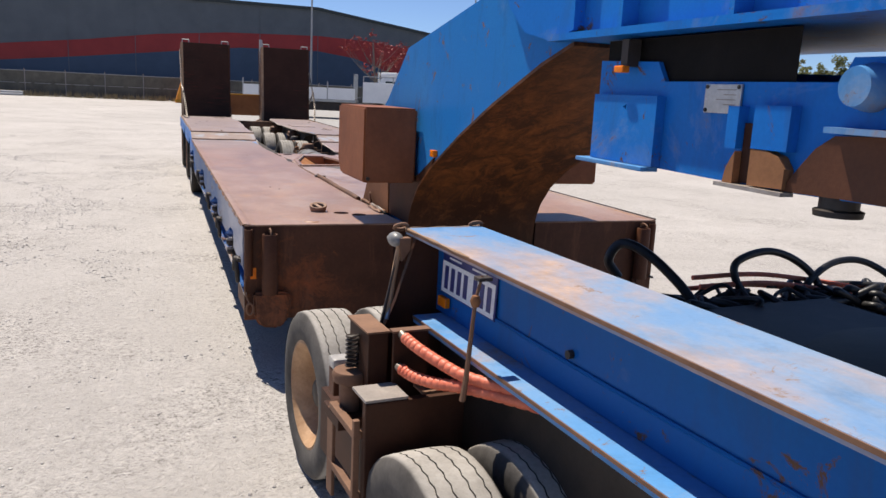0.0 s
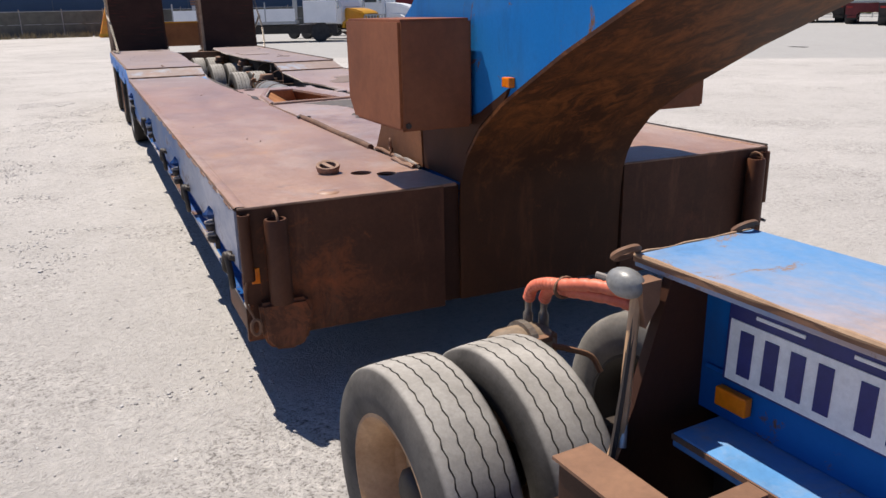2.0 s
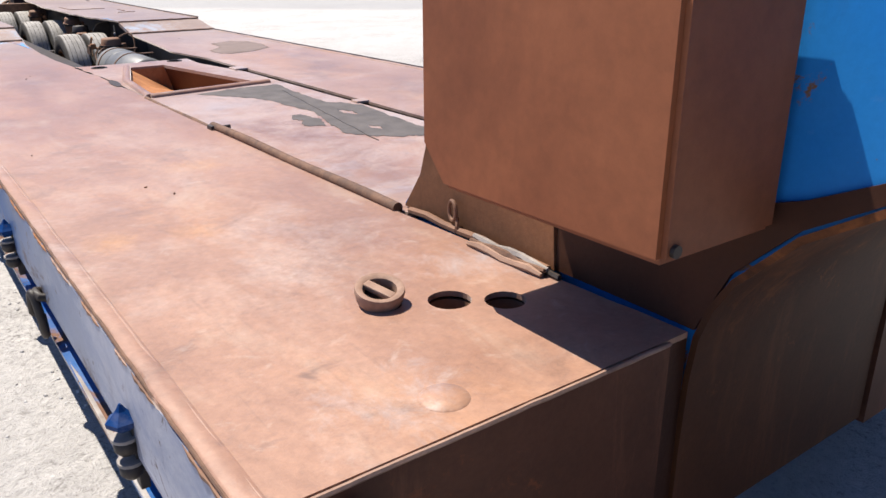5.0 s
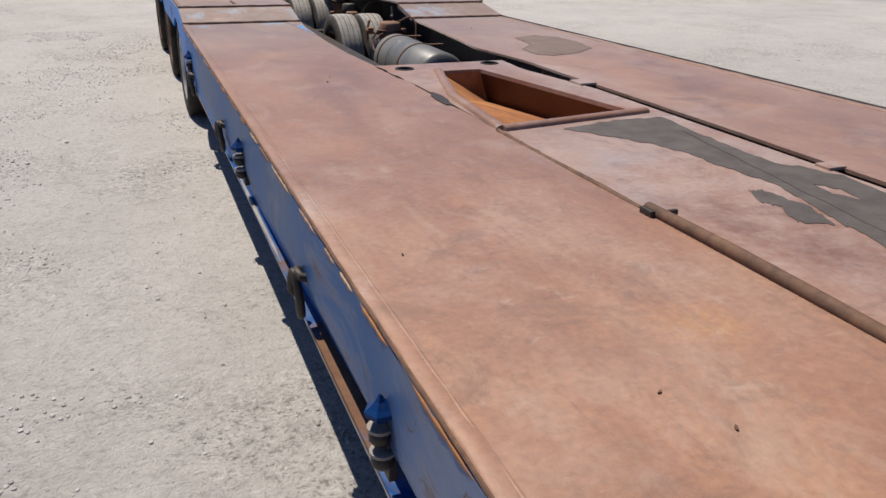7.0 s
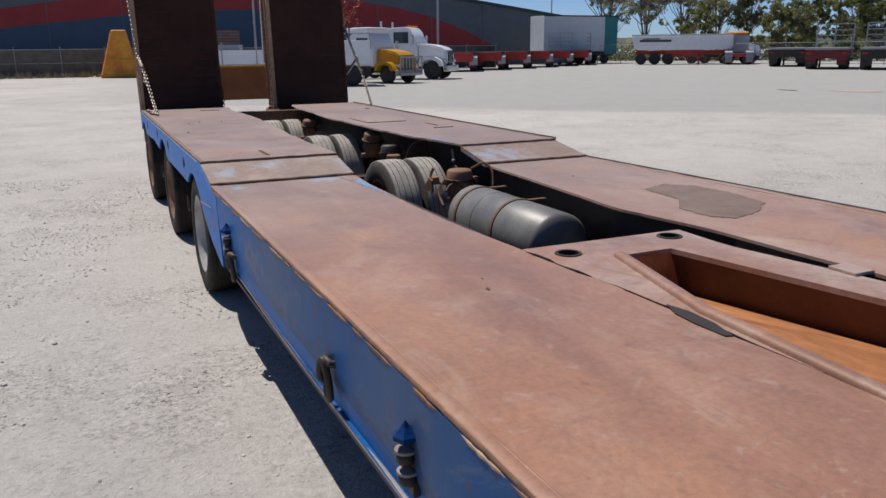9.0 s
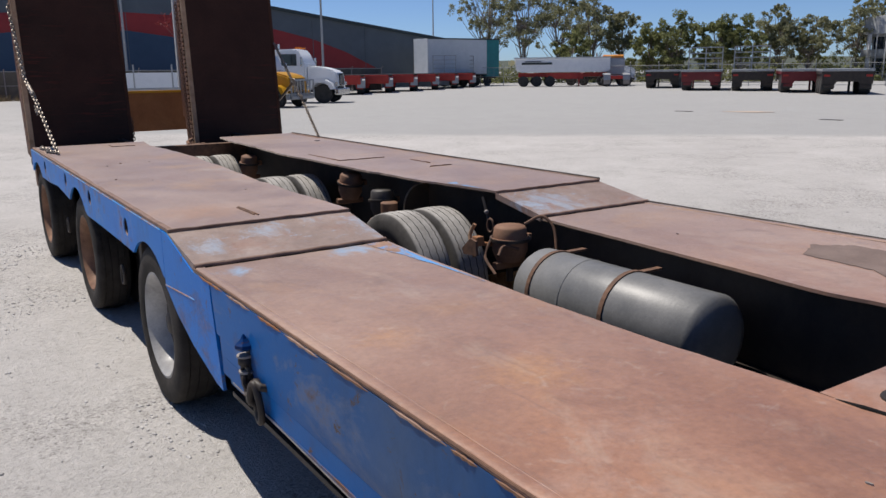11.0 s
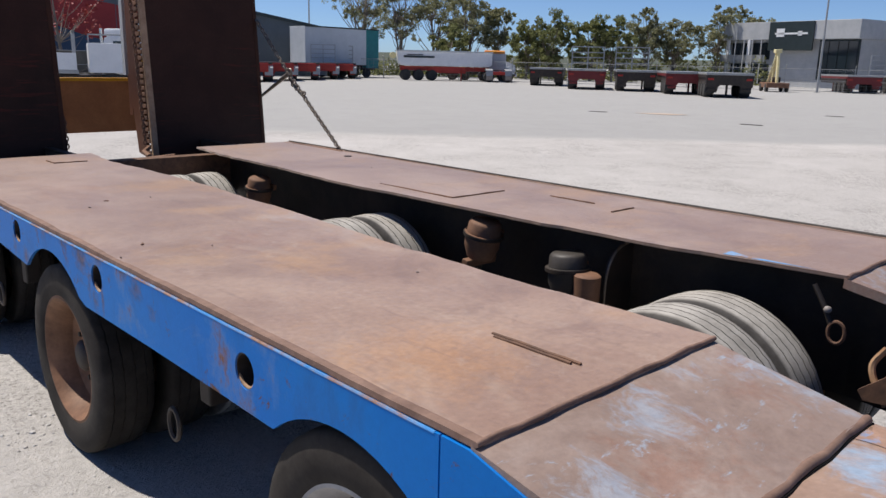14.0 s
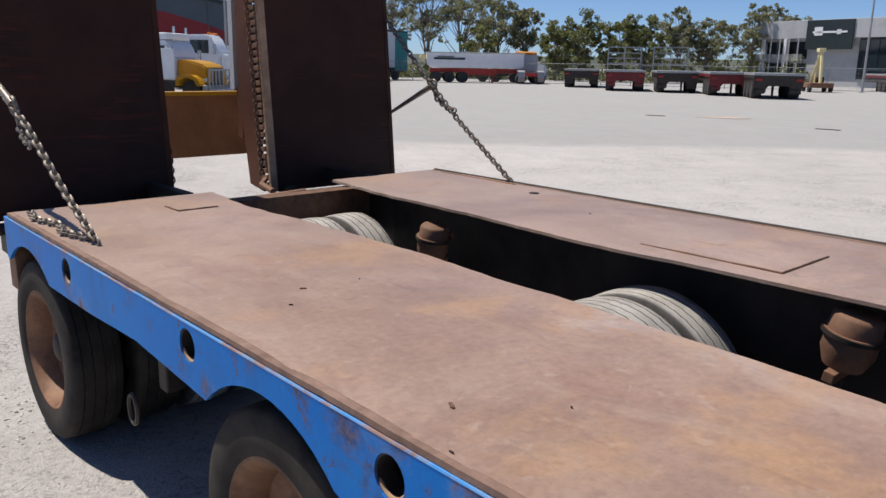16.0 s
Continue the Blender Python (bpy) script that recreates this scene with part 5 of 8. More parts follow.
deck_cut(0.67, 0.88, 12.58, 12.74)
deck_cut(2.43, 2.6, 9.55, 9.85, "x")
deck_cut(2.30, 2.5, 9.35, 9.4, "y")
part("small_hole_plug", lathe(bmesh.new(), [(0, 0.0), (0, 0.03), (0.006, 0.028), (0.006, 0.0)], 14, (2.55, 11.9, z_high(11.9) + 0.007), "z"), DARK, trailer)

# flakes and gouges on the deck plates
rng_f = random.Random(41)
for fx, fy, size, mat in ((0.294, 10.93, 0.012, DARK), (0.18, 10.07, 0.026, RUST_DARK), (0.64, 11.04, 0.009, CAP_STEEL), (0.033, 9.913, 0.012, DARK), (0.38, 9.89, 0.008, DARK), (0.42, 11.06, 0.022, RUST_DARK), (0.12, 2.57, 0.011, DARK), (0.408, 1.67, 0.013, RUST_DARK), (0.353, 1.808, 0.012, RUST_DARK), (0.506, 4.924, 0.03, RUST_DARK), (0.55, 5.05, 0.014, CAP_STEEL), (0.75, 9.1, 0.010, CAP_STEEL), (2.3, 11.3, 0.012, DARK), (2.2, 6.9, 0.012, DARK)):
    top = z_high(fy) + 0.008 if fy > 8 else z_low(fy)
    turn, size = rng_f.uniform(0, 6.28), 0.75 * size
    ring = [(fx + size * rng_f.uniform(0.5, 1.0) * (math.cos(a) * math.cos(turn) - 0.35 * math.sin(a) * math.sin(turn)), fy + size * rng_f.uniform(0.5, 1.0) * (math.cos(a) * math.sin(turn) + 0.35 * math.sin(a) * math.cos(turn))) for a in [2 * math.pi * q / 8 for q in range(8)]]
    part("rust_flake", prism(bmesh.new(), ring, "z", top - 0.002, top + 0.004), mat, trailer, "lifted flake on the deck")

# loose cap and chain ring on the deck
cap = thing("socket_cap", (0.495, 0.475, 0.918), "round rusty socket cap lying tilted on its hole", "cap")
cap.matrix_basis = pose(0.495, 0.475, 0.934, 11, -8, 20)
part("rim", lathe(bmesh.new(), [(-0.026, 0.047), (-0.018, 0.054), (0.008, 0.060), (0.016, 0.058), (0.017, 0.050), (0.012, 0.041), (-0.008, 0.039), (-0.014, 0.045)], 26, (0, 0, 0), "z"), STRIP, cap, "worn tan rim", smooth=True)
part("bar", boxes((-0.012, 0.012, -0.042, 0.042, -0.002, 0.013), bevel=0.004), STRIP, cap)
part("base", lathe(bmesh.new(), [(-0.026, 0.0), (-0.026, 0.046), (-0.014, 0.044), (-0.014, 0.0)], 24, (0, 0, 0), "z"), DARK, cap)
part("weld_patch", lathe(bmesh.new(), [(0, 0.0), (0, 0.05), (0.004, 0.046), (0.005, 0.0)], 20, (0.37, 0.05, z_low(0)), "z"), DECK, trailer, "ground weld patch", smooth=True)

# gooseneck
CURVE = [(-0.035, 0.33), (-0.035, 0.60), (-0.040, 0.78), (-0.052, 0.89), (-0.078, 0.97), (-0.125, 1.05), (-0.25, 1.18), (-0.45, 1.31), (-0.90, 1.53), (-1.30, 1.70), (-1.80, 1.885), (-2.06, 1.96)]
BACK = [(-2.06, 2.42), (-1.6, 2.30), (-1.05, 2.205), (0.10, 2.014), (0.52, 1.69), (0.87, 1.49), (0.97, 1.12), (1.0, 1.02), (1.10, 0.905), (1.10, 0.40), (0.02, 0.335)]
neck = part("gooseneck", prism(bmesh.new(), CURVE + BACK, "x", 0.985, 1.865), BLUE_ARM, trailer, "blue gooseneck box beam, scraped and rusty")
bm = bmesh.new()
rows = []
for (y, z) in CURVE:
    i = CURVE.index((y, z))
    a, b = CURVE[max(0, i - 1)], CURVE[min(len(CURVE) - 1, i + 1)]
    t = Vector((b[0] - a[0], b[1] - a[1])).normalized()
    ny, nz = -t.y, t.x
    if nz > 0:
        ny, nz = -ny, -nz
    rows.append([bm.verts.new((x, y + ny * o, z + nz * o)) for x, o in ((0.968, 0.016), (1.882, 0.016), (1.882, 0.0), (0.968, 0.0))])
for r0, r1 in zip(rows, rows[1:]):
    for k in range(4):
        bm.faces.new((r0[k], r0[(k + 1) % 4], r1[(k + 1) % 4], r1[k]))
bm.faces.new(rows[0])
bm.faces.new(rows[-1][::-1])
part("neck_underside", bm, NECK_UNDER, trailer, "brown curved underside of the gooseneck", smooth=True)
# darkened plate stands in for the shaded recess beside the neck
part("neck_front_plate", boxes((0.875, 0.9675, -0.040, -0.020, 0.33, 0.895), bevel=0.002), BROWN_SHADED, trailer, "brown plate darkened for the recess beside the neck")
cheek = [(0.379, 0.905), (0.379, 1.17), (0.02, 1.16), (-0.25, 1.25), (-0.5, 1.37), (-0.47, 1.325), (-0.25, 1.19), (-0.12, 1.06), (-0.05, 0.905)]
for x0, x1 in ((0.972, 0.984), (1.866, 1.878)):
    # shade under the tool box is put into the cheek's colour
    part("neck_cheek", prism(bmesh.new(), cheek, "x", x0, x1), BROWN_SHADED, trailer, "brown cheek plate at the neck's foot")
side = [(1.075, 0.905), (0.985, 1.03), (0.955, 1.12), (0.865, 1.485), (0.62, 1.60), (0.42, 1.45), (0.38, 0.905)]
for x0, x1 in ((0.966, 0.984), (1.866, 1.884)):
    part("neck_foot_plate", prism(bmesh.new(), side, "x", x0, x1), NECK_RUST, trailer, "rusty foot plate of the gooseneck")
part("foot_weld", tube(bmesh.new(), [(0.944, 0.38 + 0.09 * i, 0.912 + 0.004 * math.sin(i * 2.4)) for i in range(8)], 0.012, 7), RUST, trailer)
for k in range(3):
    pts = [(0.902 + 0.011 * k, 0.36 + 0.050 * i, 0.914 + 0.006 * k + 0.004 * math.sin(i * 1.7 + 2 * k)) for i in range(7)]
    part("packing_strip", tube(bmesh.new(), pts, [0.006, 0.011, 0.010, 0.012, 0.010, 0.011, 0.007], 6), (STRIP, RUST_DARK, CAP_STEEL)[k], trailer, "rough packing strip beside the neck")
part("foot_rod", tube(bmesh.new(), [(0.928, 0.32 + 0.05 * i, 0.913 + 0.003 * math.sin(i * 1.9)) for i in range(7)], 0.008, 6), DARK, trailer)
SIDE_BOX = [(-0.205, 1.185), (-0.205, 1.64), (0.49, 1.64), (0.49, 1.27), (0.41, 1.18)]
for x0, x1 in ((0.63, 0.962), (1.886, 2.25)):
    bm = prism(bmesh.new(), SIDE_BOX, "x", x0, x1)
    bmesh.ops.bevel(bm, geom=list(bm.edges), offset=0.012, segments=2, affect="EDGES")
    part("tool_box", bm, BOX_BROWN, trailer, "brown steel box on the gooseneck's side", smooth=True)
part("box_plug", lathe(bmesh.new(), [(-0.006, 0.0), (-0.006, 0.012), (0.01, 0.012)], 10, (0.66, -0.208, 1.21), "y"), DARK, trailer)
ringp = [(0.945 + 0.004 * math.cos(a), 0.79 + 0.022 * math.cos(a), 0.965 + 0.03 * math.sin(a)) for a in [2 * math.pi * k / 14 for k in range(14)]]
part("chain_ring", tube(bmesh.new(), ringp, 0.006, 6, closed=True), RUST, trailer, smooth=True)
part("ring_chain", chain_run(bmesh.new(), [(0.95, 0.775, 0.94), (0.94, 0.765, 0.913)], 0.04, 0.006), RUST, trailer)
part("marker_lamp", boxes((0.955, 0.985, -0.535, -0.475, 1.375, 1.415), bevel=0.006), AMBER, trailer, "amber marker lamp")
part("marker_lamp", boxes((0.93, 0.96, -2.475, -2.42, 1.838, 1.862), bevel=0.005), AMBER, trailer, "amber marker lamp")
part("lamp_bracket", boxes((0.95, 1.0, -2.47, -2.43, 1.86, 1.95)), DARK, trailer)

# neck head over the turntable
part("head_beam", boxes((0.985, 1.865, -4.7, -2.05, 1.99, 2.42)), BLUE, trailer, "blue box beam of the neck head")
bm = bmesh.new()
prism(bm, [(1.90, -1.93), (1.90, -4.7), (0.92, -4.7), (0.92, -1.93)], "z", 1.962, 1.988)
part("head_flange", bm, BLUE, trailer, "worn blue bottom flange")
bm = bmesh.new()
prism(bm, [(-1.35, 2.35), (-1.52, 2.12), (-1.68, 2.01), (-1.93, 1.965), (-2.1, 2.0), (-2.1, 2.4)], "x", 0.94, 0.985)
part("neck_gusset", bm, BLUE, trailer)
for i, y in enumerate((-2.45, -3.0, -3.5, -4.0)):
    part("stiffener", boxes((0.92, 0.985, y - 0.01, y + 0.01, 1.988, 2.42)), BLUE, trailer)
wall = [(-2.235, 1.536), (-2.235, 1.885), (-2.585, 1.875), (-2.63, 1.812), (-3.22, 1.812), (-3.33, 1.812), (-3.36, 1.87), (-4.6, 1.87), (-4.6, 1.56), (-3.18, 1.528)]
for x0, x1 in ((0.995, 1.012), (1.84, 1.857)):
    part("head_side_plate", plate(wall, [circle(-2.435, 1.725, 0.013, 10)], "x", x0, x1), BLUE, trailer, "blue side plate of the neck head")
# pads take the outline of sun patches, so their shape carries the light
for y0, y1, z0, z1, hole in ((-2.645, -2.262, 1.537, 1.765, [circle(-2.465, 1.725, 0.012, 3)]), (-3.03, -2.985, 1.628, 1.745, []), (-3.22, -3.09, 1.634, 1.75, [])):
    part("head_lit_pad", plate([(y0, z0), (y1, z0), (y1, z1), (y0, z1)], hole, "x", 0.961, 0.9945), BLUE, trailer, "raised blue pad cut off where the sun patch ends")
# black backing paints the shade inside the pad's hole
part("hole_back", boxes((0.985, 0.993, -2.49, -2.44, 1.70, 1.75)), GAP_BLACK, trailer)
part("head_ledge", boxes((0.935, 1.0, -2.63, -2.20, 1.520, 1.535), bevel=0.003), BLUE_OLD, trailer, "chalky blue ledge")
part("head_floor", boxes((1.013, 1.839, -4.6, -2.24, 1.536, 1.55)), DARK, trailer)
# near-black block added to darken the unlit hollow of the neck head
part("head_void_block", prism(bmesh.new(), [(1.013, -3.17), (1.839, -2.30), (1.839, -2.25), (1.013, -2.25)], "z", 1.70, 1.955), GAP_BLACK, trailer)
part("head_rib", boxes((1.35, 1.5, -4.6, -3.2, 1.551, 1.958)), DARK, trailer)
bm = prism(bmesh.new(), [(-3.20, 1.532), (-3.264, 1.61), (-3.30, 1.65), (-3.355, 1.685), (-3.48, 1.69), (-4.6, 1.69), (-4.6, 1.54), (-3.4, 1.538)], "x", 0.975, 0.994)
part("rust_cover", bm, BROWN, trailer, "brown rusty cover plate")
part("cover_ledge", boxes((0.93, 0.995, -4.4, -3.36, 1.692, 1.706)), BLUE_OLD, trailer)
part("head_pin", lathe(bmesh.new(), [(1.488, 0.0), (1.488, 0.058), (1.503, 0.060), (1.507, 0.048), (1.56, 0.048)], 20, (1.03, -3.345, 0), "z"), DARK, trailer, smooth=True)
part("cross_pipe", lathe(bmesh.new(), [(-0.05, 0.0), (-0.05, 0.045), (0.0, 0.056), (0.75, 0.056)], 24, (0.98, -3.43, 1.80), "x"), BLUE_OLD, trailer, "chalky blue cross pipe", smooth=True)
part("pipe_bracket", boxes((0.94, 0.994, -3.60, -3.54, 1.706, 1.90), bevel=0.004), BLUE_OLD, trailer)
sign = part("data_plate", boxes((0.986, 0.994, -3.0, -2.845, 1.722, 1.805), bevel=0.002), ALU, trailer, "small aluminium data plate with worn print")
bm = bmesh.new()
for k in range(4):
    box(bm, 0.9845, 0.986, -2.98, -2.90 - 0.03 * (k % 2), 1.788 - 0.014 * k, 1.7905 - 0.014 * k)
part("print_lines", bm, CAP_STEEL, sign)
for y in (-2.99, -2.855):
    for z in (1.73, 1.797):
        part("rivet", lathe(bmesh.new(), [(-0.003, 0.0), (-0.003, 0.006), (0.001, 0.006)], 8, (0.986, y, z)), DARK, sign)
for pocket in ([(-3.22, 1.538), (-3.22, 1.59), (-3.195, 1.62), (-3.15, 1.632), (-3.091, 1.632), (-3.091, 1.534)], [(-3.03, 1.532), (-3.03, 1.622), (-3.015, 1.60), (-2.998, 1.57), (-2.99, 1.532)]):
    part("rust_pocket", prism(bmesh.new(), pocket, "x", 0.962, 0.9945), RUST_ORANGE, trailer, "rusted foot of the side pads")
# dark sheet for the shade between the pads
part("pocket_slot", boxes((0.984, 0.9942, -3.088, -3.033, 1.535, 1.70)), BROWN_SHADED, trailer, "recess between the pads, painted darker for shade")
part("pocket_lip", boxes((0.950, 0.994, -3.23, -2.97, 1.520, 1.531)), RAIL, trailer)

# wheels of the trailer
for i, y in enumerate(AXLES):
    wheel(trailer, (0.118, 0.135, 0.135)[i], y, R_TYRE, -1, RIM_WHITE if i == 0 else RIM_BROWN, nuts=True, rubber=TYRE_DARK, drop=0.035, rim_share=0.64)
    wheel(trailer, 0.42, y, R_TYRE, 1, RIM_RUST, rubber=TYRE_DARK, drop=0.035)
    wheel(trailer, 0.71, y, R_INNER, -1, RIM_RUST, drop=0.035)
    wheel(trailer, 0.965, y, R_INNER, 1, RIM_RUST, drop=0.035)
    wheel(trailer, 1.53, y, R_INNER, -1, RIM_RUST, drop=0.035)
    wheel(trailer, 1.79, y, R_INNER, 1, RIM_RUST, drop=0.035)
    wheel(trailer, 2.42, y, R_TYRE, -1, RIM_RUST, drop=0.035)
    wheel(trailer, 2.68, y, R_TYRE, 1, RIM_RUST, drop=0.035)

# air tank and brake chambers in the middle
tank = new("air_tank")
tank.parent = trailer
tank.matrix_basis = pose(1.69, 6.73, 0.60)
part("shell", lathe(bmesh.new(), [(-0.50, 0.0), (-0.50, 0.12), (-0.475, 0.18), (-0.45, 0.2), (0.60, 0.2), (0.63, 0.18), (0.655, 0.12), (0.66, 0.0)], 36, (0, 0, 0), "y"), TANK, tank, "dusty grey cylinder", smooth=True)
for y in (0.0, 0.50):
    bm = lathe(bmesh.new(), [(-0.012, 0.202), (-0.012, 0.206), (0.012, 0.206), (0.012, 0.202)], 36, (0, y, 0), "y")
    box(bm, 0.05, 0.19, y - 0.016, y + 0.016, 0.185, 0.195)
    part("strap", bm, RUST_DARK, tank)
part("seam", lathe(bmesh.new(), [(-0.004, 0.2), (0, 0.203), (0.004, 0.2)], 36, (0, 0.28, 0), "y"), TANK, tank)
part("tank_cradle", boxes((1.5, 1.9, 6.45, 6.5, 0.42, 0.5), (1.5, 1.9, 7.2, 7.25, 0.42, 0.5)), DARK, trailer)


def brake(x, y, z, r=0.085, tilt=0.0, cover=RUST):
    b = new("brake_chamber")
    b.parent = trailer
    b.matrix_basis = pose(x, y, z, tilt, 0, 0)
    part("pot", lathe(bmesh.new(), [(-0.20, 0.0), (-0.20, r * 0.75), (-0.14, r), (-0.085, r), (-0.085, r * 1.1), (-0.065, r * 1.1), (-0.065, r * 0.98), (-0.012, r * 0.92), (0.0, r * 0.8), (0.0, 0.0)], 22, (0, 0, 0), "z"), cover, b, "rusty round brake pot", smooth=True)
    part("clamp", lathe(bmesh.new(), [(-0.083, r * 1.1), (-0.083, r * 1.16), (-0.067, r * 1.16), (-0.067, r * 1.1)], 22, (0, 0, 0), "z"), DARK, b, smooth=True)
    part("stem", tube(bmesh.new(), [(0, 0, -0.2), (0, 0, -0.32)], 0.02, 8), DARK, b)
    part("mount", boxes((-0.11, 0.11, -0.02, 0.02, -0.24, -0.2), (r * 1.05, r * 1.05 + 0.04, -0.02, 0.02, -0.10, -0.06), bevel=0.004), RUST, b)


brake(1.76, 7.70, 0.855, 0.10)
brake(1.82, 9.25, 0.87, 0.092, -4, DISC_GREY)
brake(1.86, 9.81, 0.925, 0.092, 10)
brake(1.83, 11.97, 0.89, 0.085, 8)
for pts in ([(1.83, 7.66, 0.86), (1.92, 7.62, 0.90), (1.95, 7.55, 0.84), (1.93, 7.5, 0.72)], [(1.68, 7.75, 0.80), (1.60, 7.72, 0.70), (1.58, 7.6, 0.62)], [(1.60, 7.60, 0.72), (1.66, 7.63, 0.76), (1.74, 7.60, 0.74)]):
    part("air_line", tube(bmesh.new(), bend(pts), 0.009, 7), RUST_DARK, trailer, smooth=True)
bm = prism(bmesh.new(), [(1.90, 0.45), (1.90, 0.74), (1.92, 0.82), (1.96, 0.875), (2.02, 0.905), (2.12, 0.915), (2.2, 0.90), (2.2, 0.45)], "y", 9.09, 9.105)
part("wheel_guard", bm, DARK, trailer, "black round-cornered guard plate")
rim_line = bend([(1.90, 9.09, 0.60), (1.902, 9.09, 0.74), (1.922, 9.09, 0.82), (1.962, 9.09, 0.875), (2.02, 9.09, 0.905), (2.10, 9.09, 0.914)])
part("guard_edge", tube(bmesh.new(), rim_line, 0.006, 6), CHAIN, trailer, smooth=True)
part("small_pot", lathe(bmesh.new(), [(0.66, 0.0), (0.66, 0.06), (0.79, 0.062), (0.80, 0.05), (0.80, 0.0)], 18, (1.80, 9.12, 0), "z"), RUST, trailer, smooth=True)
part("guard_lever", tube(bmesh.new(), [(1.935, 8.19, 0.935), (1.925, 8.14, 0.86), (1.92, 8.11, 0.80)], 0.010, 7), DARK, trailer, smooth=True)
part("lever_ball", lathe(bmesh.new(), [(-0.014, 0.0), (-0.010, 0.011), (0.0, 0.015), (0.010, 0.011), (0.014, 0.0)], 12, (1.915, 8.125, 0.855), "z"), CAP_STEEL, trailer, smooth=True)
part("lever_ring", tube(bmesh.new(), [(1.915, 8.085 + 0.03 * math.cos(a), 0.775 + 0.042 * math.sin(a)) for a in [2 * math.pi * k / 16 for k in range(16)]], 0.007, 7, closed=True), RUST_DARK, trailer, "dark steel ring", smooth=True)
part("clevis_rod", tube(bmesh.new(), [(1.56, 7.80, 0.765), (1.66, 7.76, 0.75), (1.76, 7.72, 0.735)], 0.012, 8), RUST_ORANGE, trailer, "rusty brake push rod", smooth=True)
part("clevis", boxes((1.575, 1.625, 7.76, 7.81, 0.745, 0.80), bevel=0.008), RUST_ORANGE, trailer)
part("slack_arm", prism(bmesh.new(), [(7.74, 0.70), (7.86, 0.69), (7.88, 0.72), (7.80, 0.79), (7.75, 0.78)], "x", 1.555, 1.57), RUST_DARK, trailer)
part("pot_hose", tube(bmesh.new(), bend([(1.61, 7.83, 0.86), (1.60, 7.86, 0.80), (1.59, 7.84, 0.74), (1.585, 7.80, 0.68)]), 0.011, 7), RIM_RUST, trailer, smooth=True)
for k, y in enumerate((9.3, 11.4)):
    part("cross_member", boxes((0.9, 2.0, y - 0.06, y + 0.06, 0.45, 0.60)), DARK, trailer)
for y in (9.65, 11.75):
    part("spring_hanger", boxes((0.20, 0.28, y - 0.04, y + 0.04, 0.46, 0.78), bevel=0.01), DARK, trailer)
    loop = [(0.08, y + 0.04 * math.cos(a), 0.42 + 0.06 * math.sin(a)) for a in [2 * math.pi * k / 14 for k in range(14)]]
    part("hanging_ring", tube(bmesh.new(), loop, 0.01, 6, closed=True), DARK, trailer, smooth=True)

# loading ramps, folded up
def loading_ramp(x0, x1):
    r = new("loading_ramp")
    r.parent = trailer
    r.matrix_basis = pose(x0, 13.60, 0.86, -5, 0, 0)
    tagged(r, "dark rusty loading ramp folded upright")
    w, h = x1 - x0, 1.72
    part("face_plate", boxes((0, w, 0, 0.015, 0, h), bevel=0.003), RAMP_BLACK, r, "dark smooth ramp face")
    for xa in (0.0, w - 0.02):
        part("side_rail", prism(bmesh.new(), [(0.115, 0.0), (0.30, 0.05), (0.36, 0.7), (0.30, 1.4), (0.16, h), (0.115, h)], "x", xa, xa + 0.02), BROWN, r)
        part("edge_bar", boxes((xa - 0.006, xa + (0.030 if xa else 0.044), -0.004, 0.034, 0, h), bevel=0.004), BROWN_SHADED if xa else EDGE_TAN, r, "dark edge bar" if xa else "tan worn edge bar")
    for k in range(34):
        z = 0.03 + k * 0.0495
        part("rung", boxes((-0.012, w + 0.012, 0.036, 0.112, z, z + 0.034), bevel=0.005), RUST if k % 3 else RUST_DARK, r)
    for xa in (0.03, w - 0.17):
        foot = part("ramp_foot", tube(bmesh.new(), [(xa, 0.02, h - 0.02), (xa, 0.02, h + 0.06), (xa + 0.14, 0.02, h + 0.06), (xa + 0.14, 0.02, h - 0.02)], 0.012, 7), GALV, r, "pale steel ramp foot")
    for xa in (0.08, w - 0.14):
        part("hinge_lug", boxes((xa, xa + 0.06, -0.10, 0.06, -0.10, 0.04), bevel=0.008), DARK, r)
    return r


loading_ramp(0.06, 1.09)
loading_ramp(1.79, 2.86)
part("hinge_tube", tube(bmesh.new(), [(0.05, 13.58, 0.82), (2.86, 13.58, 0.82)], 0.035, 10), DARK, trailer, smooth=True)
part("rear_buffer", boxes((0.1, 2.7, 13.12, 13.6, 0.70, 0.80)), DARK, trailer)
board = part("rear_board", boxes((0.92, 2.28, 14.68, 14.73, 1.0, 1.47), bevel=0.004), RUST_ORANGE, trailer, "rusty brown rear board with ochre top rim")
part("board_rim", boxes((0.90, 2.30, 14.66, 14.75, 1.47, 1.50), bevel=0.006), YELLOW, board)
for xa in (0.93, 2.22):
    part("board_arm", boxes((xa, xa + 0.06, 13.1, 14.68, 0.90, 1.0)), DARK, trailer)
part("ramp_prop", tube(bmesh.new(), [(1.62, 13.3, 0.92), (1.68, 13.55, 0.93), (1.75, 13.62, 0.95)], 0.02, 7), RUST, trailer)
part("ramp_prop", tube(bmesh.new(), [(1.45, 13.22, 0.90), (1.75, 13.12, 0.93)], 0.022, 7), RUST, trailer)


